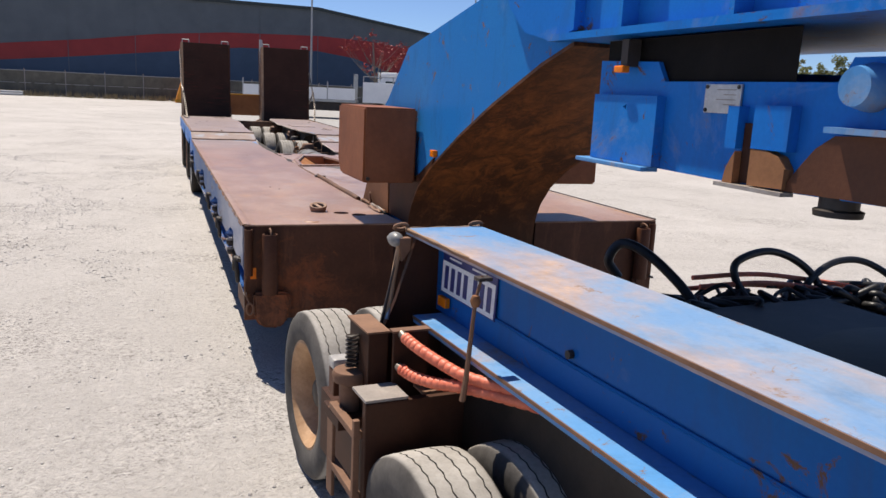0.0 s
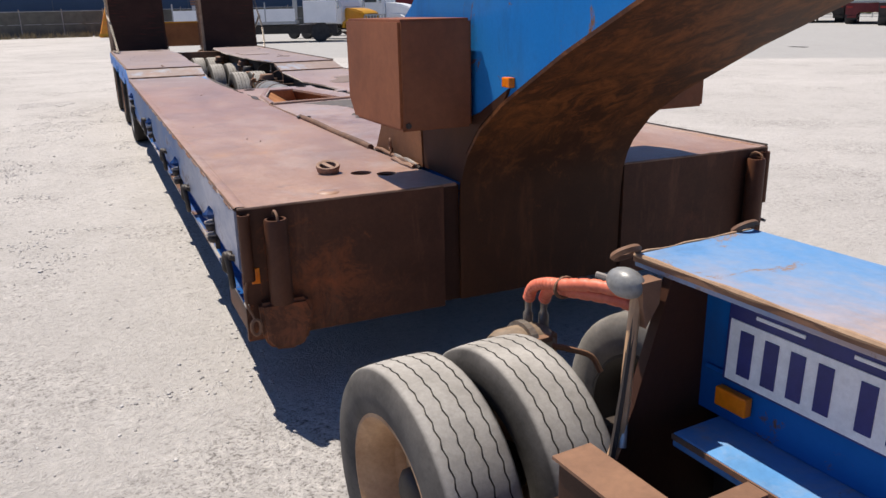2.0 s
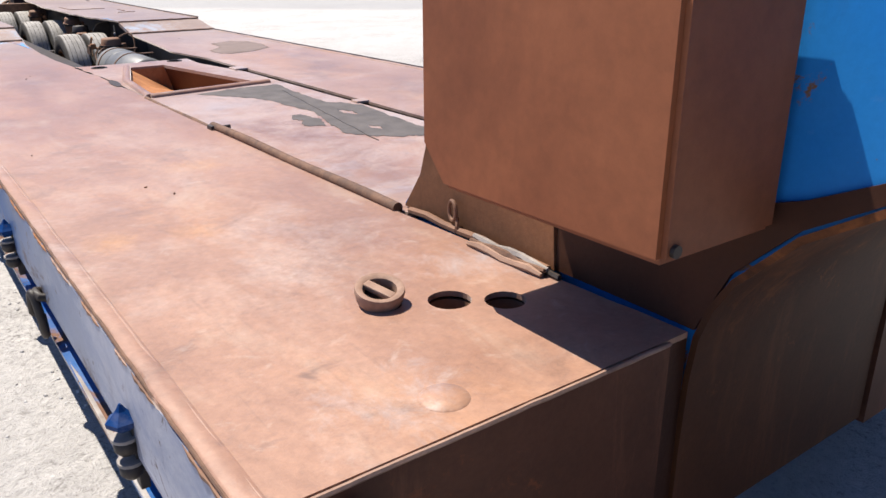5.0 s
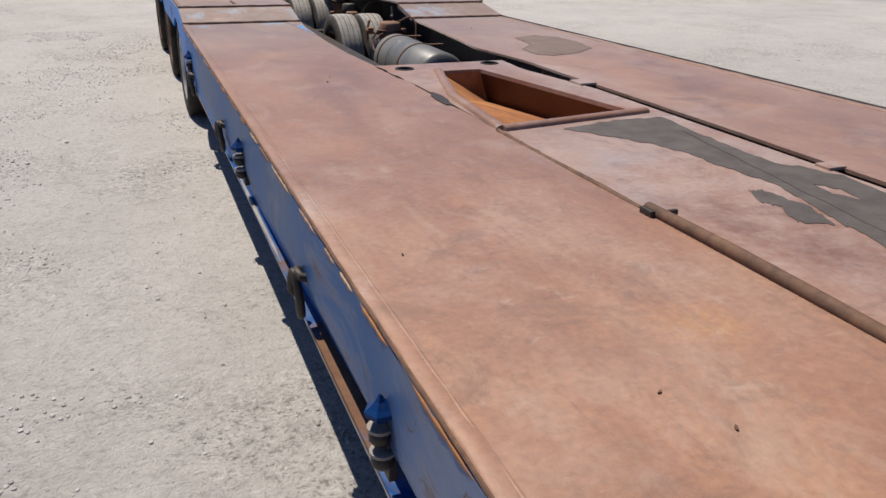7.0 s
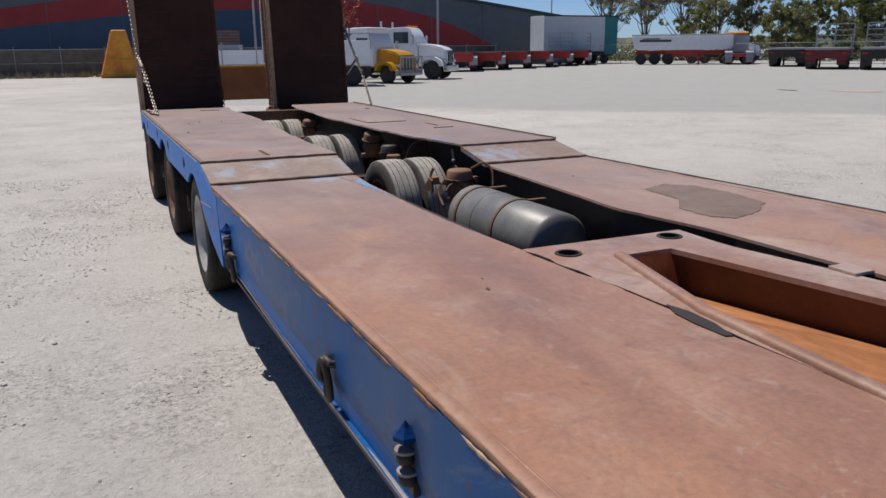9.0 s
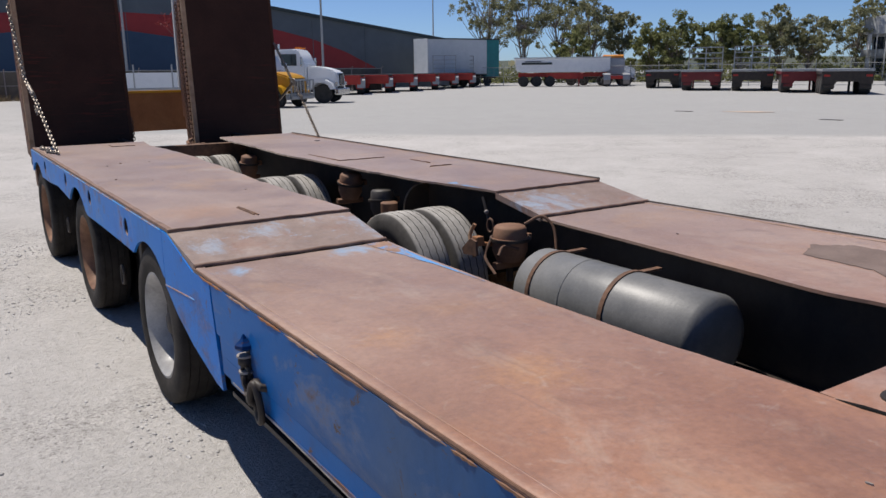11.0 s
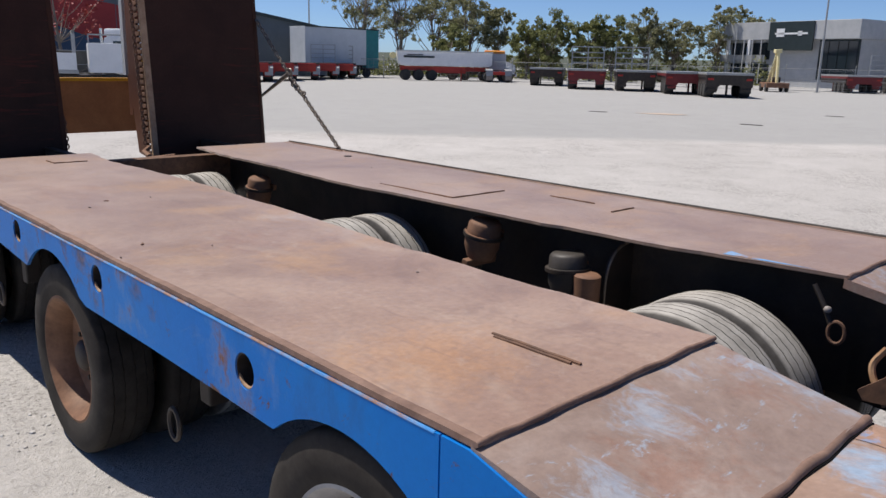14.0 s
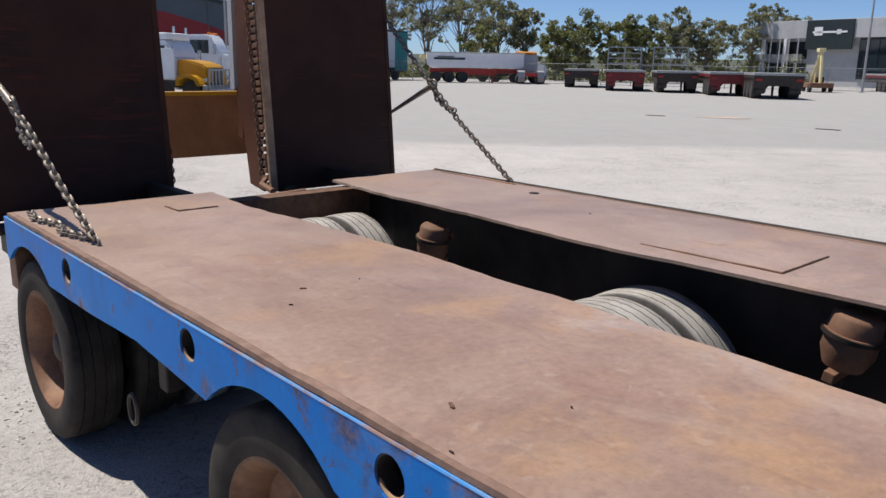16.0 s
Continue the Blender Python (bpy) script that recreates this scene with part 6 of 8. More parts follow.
def tie_chain(pts, lever):
    c = new("tie_chain")
    c.parent = trailer
    tagged(c, "steel tie chain with lever tensioner")
    part("link_run", chain_run(bmesh.new(), pts, 0.052, 0.007), CHAIN, c, smooth=True)
    a, b = Vector(lever[0]), Vector(lever[1])
    part("lever", tube(bmesh.new(), [a, a.lerp(b, 0.3), b], [0.022, 0.018, 0.011], 9), CHAIN, c, smooth=True)
    ring = [a + Vector((0, 0.035 * math.cos(t), 0.035 * math.sin(t))) for t in [2 * math.pi * k / 14 for k in range(14)]]
    part("shackle", tube(bmesh.new(), ring, 0.009, 6, closed=True), CHAIN, c, smooth=True)
    part("slack", chain_run(bmesh.new(), [a, a + Vector((0.01, -0.02, -0.09)), a + Vector((0.0, -0.14, -0.15)), a + Vector((-0.01, -0.25, -0.17))], 0.052, 0.007), CHAIN, c, smooth=True)


tie_chain([(2.735, 12.25, 1.008), (2.86, 12.9, 1.365), (2.87, 13.28, 1.665), (2.87, 13.70, 2.05)], [(2.87, 13.17, 1.59), (2.875, 13.72, 1.34)])
tie_chain([(0.11, 12.08, 1.01), (0.10, 12.40, 1.17), (0.08, 12.80, 1.43), (0.05, 13.25, 1.66), (0.04, 13.86, 2.42)], [(0.07, 12.95, 1.52), (0.05, 13.42, 1.72)])
part("chain_pad", boxes((2.70, 2.77, 12.2, 12.9, 1.0, 1.007)), RUST, trailer)
for xs, top in ((1.115, 1.22), (1.745, 2.5)):
    part("hanging_chain", chain_run(bmesh.new(), [(xs, 13.66, 0.98), (xs, 13.66 + 0.11 * (top - 0.98) * 0.5, 0.5 * (top + 0.98)), (xs, 13.66 + 0.11 * (top - 0.98), top)], 0.046, 0.0056), RUST_DARK, trailer)
part("ramp_board", boxes((1.79, 1.855, 14.08, 14.14, 1.54, 2.75)), OFFWHITE, trailer, "pale weathered board behind the ramp")
part("ramp_bracket", prism(bmesh.new(), [(1.80, 1.20), (1.965, 1.17), (1.975, 1.60), (1.93, 1.62), (1.80, 1.55)], "y", 14.0, 14.07), BROWN, trailer, "dark brown ramp bracket")
part("slack_chain", chain_run(bmesh.new(), [(0.115, 12.16, 1.014), (0.06, 12.36, 1.014), (0.10, 12.52, 1.016), (0.055, 12.72, 1.016), (0.09, 12.92, 1.018)], 0.052, 0.007), CHAIN, trailer, "slack chain lying on the deck")

# ---------------------------------------------------------------- dolly in front
dolly = thing("dolly_trailer", (0.42, -2.2, 0), "blue steel dolly trailer with dusty twin tyres and red air hoses", "dolly", rz=4.5)
C45, S45 = math.cos(radians(4.5)), math.sin(radians(4.5))


def dl(x, y, z=0.0):
    """A place in the world, told in the dolly's own axes."""
    u, v = x - 0.42, y + 2.2
    return (C45 * u + S45 * v, -S45 * u + C45 * v, z)


def dbox(x0, x1, y0, y1, z0, z1, bevel=0.0):
    """A box in the dolly's axes about world places."""
    cx, cy, _ = dl((x0 + x1) / 2, (y0 + y1) / 2)
    hx, hy = (x1 - x0) / 2, (y1 - y0) / 2
    return boxes((cx - hx, cx + hx, cy - hy, cy + hy, z0, z1), bevel=bevel)


part("top_flange", boxes((-0.148, 0.15, -4.2, 0.0, 1.246, 1.268), bevel=0.004), FLANGE_WORN, dolly, "chalky worn blue top flange")
part("flange_edge", boxes((-0.1505, -0.1475, -4.2, 0.0, 1.256, 1.266)), RUST, dolly, "edge worn to rust")
part("flange_edge", boxes((-0.1645, -0.1615, -4.2, -0.13, 0.976, 0.986)), RUST, dolly, "edge worn to rust")
for pts in ([(-0.144 + 0.29 * q / 10, 0.0015 * math.sin(q * 2.1), 1.266) for q in range(11)], [(-0.148, -0.5 * q / 10, 1.267) for q in range(11)]):
    part("worn_edge", tube(bmesh.new(), pts, [0.004 + 0.0015 * math.sin(q * 1.7) for q in range(11)], 6), EDGE_TAN, dolly, "flange edge worn to tan steel", smooth=True)
# left web takes the darkened blue for shade below the flange
part("web", boxes((-0.055, -0.04, -4.2, -0.03, 0.99, 1.246)), BLUE_SHADED, dolly, "deep blue beam web")
part("web", boxes((0.06, 0.075, -4.2, -0.03, 0.72, 1.246)), BLUE, dolly)
part("bottom_flange", boxes((-0.162, 0.10, -4.2, -0.13, 0.962, 0.988), bevel=0.004), BLUE_OLD, dolly, "chalky blue bottom flange worn to rust")
part("lower_web", boxes((-0.05, 0.05, -4.2, -0.13, 0.55, 0.962)), DARK, dolly)
part("weld_line", tube(bmesh.new(), [(-0.058, -0.1 - 0.2 * i, 1.075 + 0.002 * math.sin(i)) for i in range(20)], 0.006, 6), BLUE_SHADED, dolly)
bm = prism(bmesh.new(), [(-0.142, 1.245), (0.14, 1.245), (0.14, 0.6), (-0.27, 0.6), (-0.29, 0.84), (-0.21, 1.03)], "y", -0.085, -0.065)
# the end plate's shade is in its colour
part("end_plate", bm, BROWN_SHADED, dolly, "brown end plate in shaded colour")
for ex in (-0.165, 0.130):
    loop = [(ex + 0.024 * math.cos(a), 0.004 - 0.014 * math.sin(a), 1.272 + 0.012 * math.sin(a)) for a in [2 * math.pi * k / 14 for k in range(14)]]
    part("lifting_ring", tube(bmesh.new(), loop, 0.007, 6, closed=True), RUST, dolly, smooth=True)
lampg = new("marker_light")
lampg.parent = dolly
lampg.matrix_basis = pose(*dl(0.222, -2.255, 1.235))
part("housing", lathe(bmesh.new(), [(0.040 * math.sin(a), 0.026 * math.cos(a)) for a in [math.pi * (k / 12 - 0.5) for k in range(13)]], 20, (0, 0, 0.002), "y"), LAMP_GREY, lampg, "dull oval lamp housing", smooth=True)
part("bracket", prism(bmesh.new(), [(0.0, 0.012), (0.042, 0.012), (0.040, -0.03), (0.012, -0.07), (0.004, -0.03)], "y", -0.04, -0.01), RUST, lampg, "rusty bracket")
part("stub", tube(bmesh.new(), [(0.02, 0.03, -0.01), (0.0, 0.075, -0.005)], 0.006, 8), CAP_STEEL, lampg)
part("cable", tube(bmesh.new(), bend([dl(0.235, -2.27, 1.24), dl(0.21, -2.29, 1.12), dl(0.18, -2.31, 0.98), dl(0.13, -2.30, 0.86)]), 0.010, 9), RIM_RUST, dolly)
part("cable", tube(bmesh.new(), bend([dl(0.225, -2.28, 1.2), dl(0.195, -2.30, 1.08), dl(0.16, -2.32, 0.95)]), 0.006, 6), DARK, dolly)
part("tap", tube(bmesh.new(), [dl(0.180, -2.32, 0.97), dl(0.189, -2.31, 1.0), dl(0.193, -2.305, 1.03)], 0.008, 8), ALU, dolly, smooth=True)

# number plate, its characters as plain bars
np_ = new("number_plate")
np_.parent = dolly
np_.matrix_basis = pose(-0.058, -0.335, 1.135, 0, 2, 0)
part("sheet", boxes((-0.006, -0.001, -0.195, 0.195, -0.066, 0.078), bevel=0.002), PLATE_BLUE, np_)
part("white_field", boxes((-0.0078, -0.0058, -0.188, 0.188, -0.061, 0.046)), PLATE_WHITE, np_, "white field of the number plate")
for k in range(7):
    y = 0.165 - 0.048 * k if k < 4 else 0.165 - 0.048 * k - 0.02
    part("character_bar", boxes((-0.0095, -0.0078, y - 0.026, y, -0.046, 0.032)), PLATE_BLUE, np_)
for y0, y1 in ((0.05, 0.14), (-0.14, -0.03)):
    part("caption_bar", boxes((-0.0078, -0.0058, y0, y1, 0.059, 0.065)), PLATE_WHITE, np_)
part("reflector", boxes((-0.075, -0.057, -0.20, -0.135, 1.02, 1.055), bevel=0.004), AMBER, dolly, "amber reflector")
part("web_bolt", lathe(bmesh.new(), [(-0.07, 0.0), (-0.07, 0.012), (-0.055, 0.012)], 8, (0, -0.93, 1.10)), DARK, dolly)
part("tap_rod", tube(bmesh.new(), bend([dl(0.290, -2.868, 1.25), dl(0.272, -2.873, 1.18), dl(0.262, -2.875, 1.06), dl(0.256, -2.872, 0.95), dl(0.250, -2.868, 0.885)]), [0.004 + 0.00018 * k for k in range(33)], 7), RUST, dolly, "thin rusty hanging rod", smooth=True)
part("rod_knob", lathe(bmesh.new(), [(-0.018, 0.0), (-0.016, 0.010), (0.0, 0.016), (0.016, 0.010), (0.018, 0.0)], 12, dl(0.271, -2.874, 1.179), "z"), RUST_ORANGE, dolly, smooth=True)
part("rod_clip", dbox(0.272, 0.315, -2.885, -2.85, 1.236, 1.247, 0.003), DARK, dolly)

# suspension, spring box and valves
# sides in shaded brown; lighter RUST lids stand for the sunlit tops
part("spring_box", dbox(0.058, 0.125, -2.515, -2.325, 0.60, 0.984, 0.003), BROWN_SHADED, dolly, "brown steel spring box")
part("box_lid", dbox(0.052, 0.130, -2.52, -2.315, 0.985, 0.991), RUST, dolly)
part("valve_plate", dbox(0.132, 0.25, -2.565, -2.55, 0.62, 1.0, 0.003), BROWN_SHADED, dolly, "brown valve plate")
part("valve_plate_lip", dbox(0.128, 0.254, -2.567, -2.53, 1.0, 1.006), RUST, dolly)
coil = [dl(0.036 + 0.019 * math.cos(k * 0.7), -2.425 + 0.019 * math.sin(k * 0.7), 0.845 + 0.0016 * k) for k in range(72)]
part("coil_spring", tube(bmesh.new(), coil, 0.0045, 5), DARK, dolly, smooth=True)
part("spring_seat", lathe(bmesh.new(), [(0.70, 0.0), (0.70, 0.036), (0.79, 0.038), (0.80, 0.058), (0.825, 0.062), (0.836, 0.056), (0.838, 0.02), (0.833, 0.0)], 26, dl(0.035, -2.42), "z"), RUST, dolly, "round rusty spring seat", smooth=True)
part("seat_base", dbox(-0.03, 0.075, -2.50, -2.33, 0.66, 0.70, 0.004), BROWN_SHADED, dolly)
part("side_bracket", dbox(-0.03, -0.018, -2.44, -2.38, 0.40, 0.70, 0.003), RUST, dolly, "rusty side bracket")
part("side_bracket", dbox(-0.012, 0.008, -2.66, -2.64, 0.34, 0.76, 0.003), RUST, dolly)
part("bracket_bar", dbox(-0.022, 0.006, -2.66, -2.40, 0.70, 0.724, 0.004), RUST, dolly)
part("bracket_bar", dbox(-0.022, 0.006, -2.66, -2.40, 0.50, 0.524, 0.004), RUST, dolly)
part("spring_stop", dbox(0.0, 0.06, -2.31, -2.25, 0.70, 0.795, 0.006), BROWN, dolly)
part("stop_pad", dbox(-0.004, 0.062, -2.316, -2.25, 0.796, 0.835, 0.012), RIM_WHITE, dolly, "dirty white pad on the spring stop")
part("hanger", dbox(0.012, 0.34, -2.685, -2.655, 0.30, 0.826, 0.004), BROWN_SHADED, dolly, "brown suspension hanger")
# cap is lighter and greyer than the hanger below it
part("hanger_top", dbox(0.008, 0.145, -2.69, -2.565, 0.828, 0.836), CAP_STEEL, dolly, "pale grey cap on the hanger")
part("hanger_box", dbox(0.06, 0.36, -2.65, -1.95, 0.35, 0.60), BROWN_SHADED, dolly)
part("hanger_bracket", dbox(0.20, 0.30, -2.655, -2.58, 0.826, 0.834), RUST, dolly)
part("axle_tube", tube(bmesh.new(), [dl(0.2, -1.48, 0.38), dl(2.6, -1.48, 0.38)], 0.06, 10), DARK, dolly)
part("axle_tube", tube(bmesh.new(), [dl(0.2, -2.97, 0.38), dl(2.6, -2.97, 0.38)], 0.06, 10), DARK, dolly)


def ribbed_hose(pts, r, mat, name="air_hose", ribs=True):
    line = bend([dl(*p) for p in pts], 20 if ribs else 10)
    rad = [r * (1.0 if (not ribs or k % 5) else 0.86) for k in range(len(line))]
    part(name, tube(bmesh.new(), line, rad, 10), mat, dolly, "spiral-wrapped faded red air hose" if mat is HOSE_RED else "black rubber hose", smooth=True)


ribbed_hose([(0.163, -2.585, 0.99), (0.185, -2.65, 0.975), (0.23, -2.74, 0.953), (0.275, -2.83, 0.940), (0.35, -2.92, 0.936), (0.46, -3.02, 0.93)], 0.0185, HOSE_RED)
ribbed_hose([(0.150, -2.60, 0.893), (0.175, -2.66, 0.886), (0.215, -2.74, 0.892), (0.27, -2.83, 0.908), (0.35, -2.93, 0.91), (0.46, -3.04, 0.90)], 0.0185, HOSE_RED)
part("hose_fitting", tube(bmesh.new(), [dl(0.158, -2.565, 0.996), dl(0.163, -2.59, 0.988)], 0.0135, 10), CHAIN, dolly, smooth=True)
part("hose_fitting", tube(bmesh.new(), [dl(0.146, -2.583, 0.895), dl(0.150, -2.603, 0.893)], 0.0135, 10), CHAIN, dolly, smooth=True)
ribbed_hose([(0.672, -1.182, 0.765), (0.672, -1.21, 0.815), (0.673, -1.28, 0.85), (0.678, -1.364, 0.872), (0.73, -1.50, 0.90), (0.82, -1.69, 0.893), (0.95, -1.95, 0.85), (1.05, -2.15, 0.80)], 0.020, HOSE_RED)
ribbed_hose([(0.712, -1.214, 0.765), (0.710, -1.24, 0.805), (0.70, -1.30, 0.835), (0.70, -1.37, 0.85), (0.77, -1.54, 0.862), (0.842, -1.69, 0.83), (0.96, -1.95, 0.76), (1.05, -2.15, 0.70)], 0.020, HOSE_RED)
tie = [dl(0.690 + 0.034 * math.cos(a), -1.365, 0.861 + 0.032 * math.sin(a)) for a in [2 * math.pi * k / 14 for k in range(14)]]
part("hose_tie", tube(bmesh.new(), tie, 0.006, 5, closed=True), RUST, dolly)
brk = new("brake_chamber")
brk.parent = dolly
brk.matrix_basis = pose(*dl(0.63, -1.225, 0.615))
part("pot", lathe(bmesh.new(), [(-0.11, 0.0), (-0.11, 0.066), (-0.08, 0.08), (0.05, 0.08), (0.09, 0.06), (0.095, 0.0)], 22, (0, 0, 0), "x"), RIM_GREASY, brk, "greasy cream brake pot", smooth=True)
part("clamp", lathe(bmesh.new(), [(-0.012, 0.086), (-0.012, 0.094), (0.012, 0.094), (0.012, 0.086)], 22, (0, 0, 0), "x"), CHAIN, brk)
for dx, dy in ((0.045, 0.04), (0.085, 0.008)):
    part("fitting", tube(bmesh.new(), [(dx, dy, 0.05), (dx, dy, 0.10), (dx, dy, 0.11), (dx, dy - 0.002, 0.15)], [0.017, 0.017, 0.011, 0.012], 8), CHAIN, brk, smooth=True)
part("clip", boxes((-0.02, 0.06, -0.08, -0.05, 0.04, 0.06), (0.06, 0.10, -0.05, 0.01, 0.01, 0.05), bevel=0.006), RUST, brk)
part("brake_arm", tube(bmesh.new(), bend([(0.06, -0.06, 0.02), (0.12, -0.08, 0.0), (0.19, -0.11, -0.03), (0.21, -0.14, -0.08)]), 0.010, 7), RUST, brk, smooth=True)

for wx, f, rm in ((0.160, -1, RIM_RUST), (0.45, 1, RIM_RUST), (1.02, -1, RIM_RUST), (1.30, 1, RIM_RUST), (1.75, -1, RIM_RUST)):
    for wy in (-1.48, -2.97):
        p = dl(wx, wy)
        # far wheels: rubber and rims darkened for shade under the beam
        wheel(dolly, p[0], p[1], 0.38, f, DARK if wx > 0.9 else rm, rubber=TYRE_SHADED if wx > 0.9 else None)

# turntable machinery and hoses in the dolly's middle
part("turntable_bed", dbox(0.85, 2.0, -4.2, -2.55, 0.80, 1.02, 0.02), DARK, dolly, "dark greasy turntable bed")
part("turntable", lathe(bmesh.new(), [(1.02, 0.0), (1.02, 0.5), (1.06, 0.52), (1.10, 0.50), (1.12, 0.30), (1.12, 0.0)], 36, dl(1.45, -3.6), "z"), DARK, dolly, smooth=True)
part("turntable_post", lathe(bmesh.new(), [(1.10, 0.12), (1.52, 0.12)], 20, dl(1.45, -3.9), "z"), DARK, dolly)
ribbed_hose([(1.16, -2.22, 1.06), (1.115, -2.21, 1.13), (1.153, -2.237, 1.2), (1.22, -2.32, 1.17), (1.30, -2.42, 1.075), (1.36, -2.48, 0.98)], 0.019, HOSE_BLACK, ribs=False)
ribbed_hose([(1.70, -2.36, 0.97), (1.635, -2.34, 1.06), (1.65, -2.32, 1.13), (1.81, -2.3, 1.165), (1.95, -2.31, 1.13), (2.05, -2.34, 1.05), (2.07, -2.38, 0.95)], 0.016, HOSE_BLACK, ribs=False)
ribbed_hose([(1.96, -2.36, 0.98), (2.04, -2.34, 1.06), (2.2, -2.3, 1.11), (2.36, -2.3, 1.105), (2.50, -2.34, 1.03), (2.56, -2.4, 0.92)], 0.015, HOSE_BLACK, ribs=False)
part("hose_tray", dbox(1.22, 2.62, -2.85, -2.30, 0.60, 0.95, 0.02), DARK, dolly, "dark greasy tray under the hoses")
rng_h = random.Random(12)
for k in range(34):
    cx, cy = 1.30 + 0.037 * k, -2.42 + rng_h.uniform(-0.14, 0.10)
    pts = [(cx + rng_h.uniform(-0.13, 0.13), cy + rng_h.uniform(-0.10, 0.10), 0.955 + rng_h.uniform(0.0, 0.05 + 0.05 * (q % 2))) for q in range(5)]
    ribbed_hose([(cx, cy, 0.94)] + pts + [(cx + 0.1, cy - 0.05, 0.94)], rng_h.choice((0.008, 0.012, 0.016)), HOSE_BLACK, ribs=False)
for zz, yy in ((1.07, -2.28), (1.045, -2.33), (1.02, -2.26)):
    ribbed_hose([(1.47, yy, zz - 0.01), (1.75, yy - 0.02, zz), (2.0, yy - 0.03, zz - 0.025), (2.30, yy - 0.05, zz - 0.07)], 0.010, HOSE_RED, ribs=False)
part("valve_block", dbox(2.02, 2.16, -2.42, -2.34, 0.88, 1.02, 0.01), DARK, dolly)
part("valve_block", dbox(1.52, 1.66, -2.44, -2.34, 0.88, 1.0, 0.01), DARK, dolly)
post = new("control_post")
post.parent = dolly
post.matrix_basis = pose(*dl(2.50, -2.38, 0.88))
part("body", boxes((-0.03, 0.12, -0.04, 0.04, 0.0, 0.36), bevel=0.01), BLUE, post, "blue control post")
part("handle", tube(bmesh.new(), [(-0.06, 0, 0.36), (0.16, 0, 0.37)], 0.012, 8), DARK, post)

# ---------------------------------------------------------------- far side of the yard
def build_warehouse():
    w = thing("warehouse", (0, 80, 0), "large dark grey and navy warehouse with a sweeping red stripe", "warehouse")
    roofline = [(-90, 10.4), (3, 9.7), (16, 9.7), (36, 6.9), (52, 4.75)]
    bm = prism(bmesh.new(), [(-90, 0)] + [(52, 0)] + roofline[::-1], "y", 0, 0.3)
    part("wall", bm, SHED_GREY, w, "dark grey metal cladding")
    top = [(-90, 2.2), (-30, 3.2), (-14, 4.35), (-6.5, 5.2), (0, 6.15), (6.6, 6.75), (16, 7.05), (22, 6.85), (30, 5.85), (34, 4.95), (37.7, 3.7), (41.3, 2.05)]
    low = [(-90, 0.9), (-30, 1.7), (-14, 2.85), (-6.5, 3.65), (2, 4.65), (8, 5.35), (16, 5.5), (20, 5.0), (25, 3.4), (31, 2.1)]
    bm = prism(bmesh.new(), low + top[::-1], "y", -0.04, -0.005)
    part("stripe", bm, SHED_RED, w, "red painted stripe")
    bm = prism(bmesh.new(), [(-90, 0), (31, 0), (31, 2.0)] + [(x, z - 0.02) for x, z in low[::-1]][1:], "y", -0.035, -0.005)
    part("lower_cladding", bm, SHED_BLUE, w, "navy lower cladding")
    bm = bmesh.new()
    for a, b in zip(roofline, roofline[1:]):
        prism(bm, [(a[0], a[1]), (b[0], b[1]), (b[0], b[1] + 0.22), (a[0], a[1] + 0.22)], "y", -0.25, 45)
    part("roof", bm, ROOF, w, "pale metal roof with dark barge capping")
    bm = bmesh.new()
    for a, b in zip(roofline, roofline[1:]):
        prism(bm, [(a[0], a[1] - 0.1), (b[0], b[1] - 0.1), (b[0], b[1] + 0.24), (a[0], a[1] + 0.24)], "y", -0.35, -0.26)
    part("barge_capping", bm, SIGN_DARK, w)
    for k in range(23):
        x = -86 + 6 * k
        part("cladding_joint", boxes((x, x + 0.06, -0.06, -0.042, 0.1, lerp(roofline, x) - 0.15)), SHED_GREY, w)
    part("side_wall", boxes((51.7, 52, 0.3, 45, 0, 4.7)), SHED_GREY, w)


build_warehouse()


def fence_run(name, p0, p1, n, h, panel, label):
    f = thing(name, (p0[0], p0[1], 0), label, "fence", rz=math.degrees(math.atan2(p1[1] - p0[1], p1[0] - p0[0])))
    ln = math.hypot(p1[0] - p0[0], p1[1] - p0[1])
    for i in range(n + 1):
        x = ln * i / n
        bm = tube(bmesh.new(), [(x, 0, 0), (x, 0, h), (x, -0.25, h + (0.12 if panel else 0.3))], 0.035, 6)
        part("post", bm, CAP_STEEL if panel else GALV, f)
    for z in (h - 0.05, h * 0.5, 0.1):
        part("rail", tube(bmesh.new(), [(0, 0, z), (ln, 0, z)], 0.022, 6), GALV, f)
    if panel:
        for i in range(n):
            x0, x1 = ln * i / n + 0.05, ln * (i + 1) / n - 0.05
            bm = bmesh.new()
            rows = [[bm.verts.new((x0 + (x1 - x0) * q / 6, 0.03 * math.sin(q * 2 + i), z)) for q in range(7)] for z in (0.05, h * 0.5, h - 0.08)]
            for a, b in zip(rows, rows[1:]):
                for q in range(6):
                    bm.faces.new((a[q], a[q + 1], b[q + 1], b[q]))
            part("cloth_panel", bm, SHADE_CLOTH, f)
    else:
        bm = bmesh.new()
        for k in range(int(ln / 0.6)):
            box(bm, k * 0.6, k * 0.6 + 0.012, -0.006, 0.006, 0.1, h - 0.05)
        for z in np.arange(0.3, h, 0.3):
            box(bm, 0, ln, -0.006, 0.006, float(z), float(z) + 0.012)
        part("wire_mesh", bm, GALV, f)
    return f


fence_run("yard_fence", (-54, 66.4), (34, 66.0), 30, 2.0, True, "chain wire fence with dusty dark shade cloth")
fence_run("wire_fence", (46, 84), (78, 20), 26, 2.0, False, "tall galvanised chain wire fence")
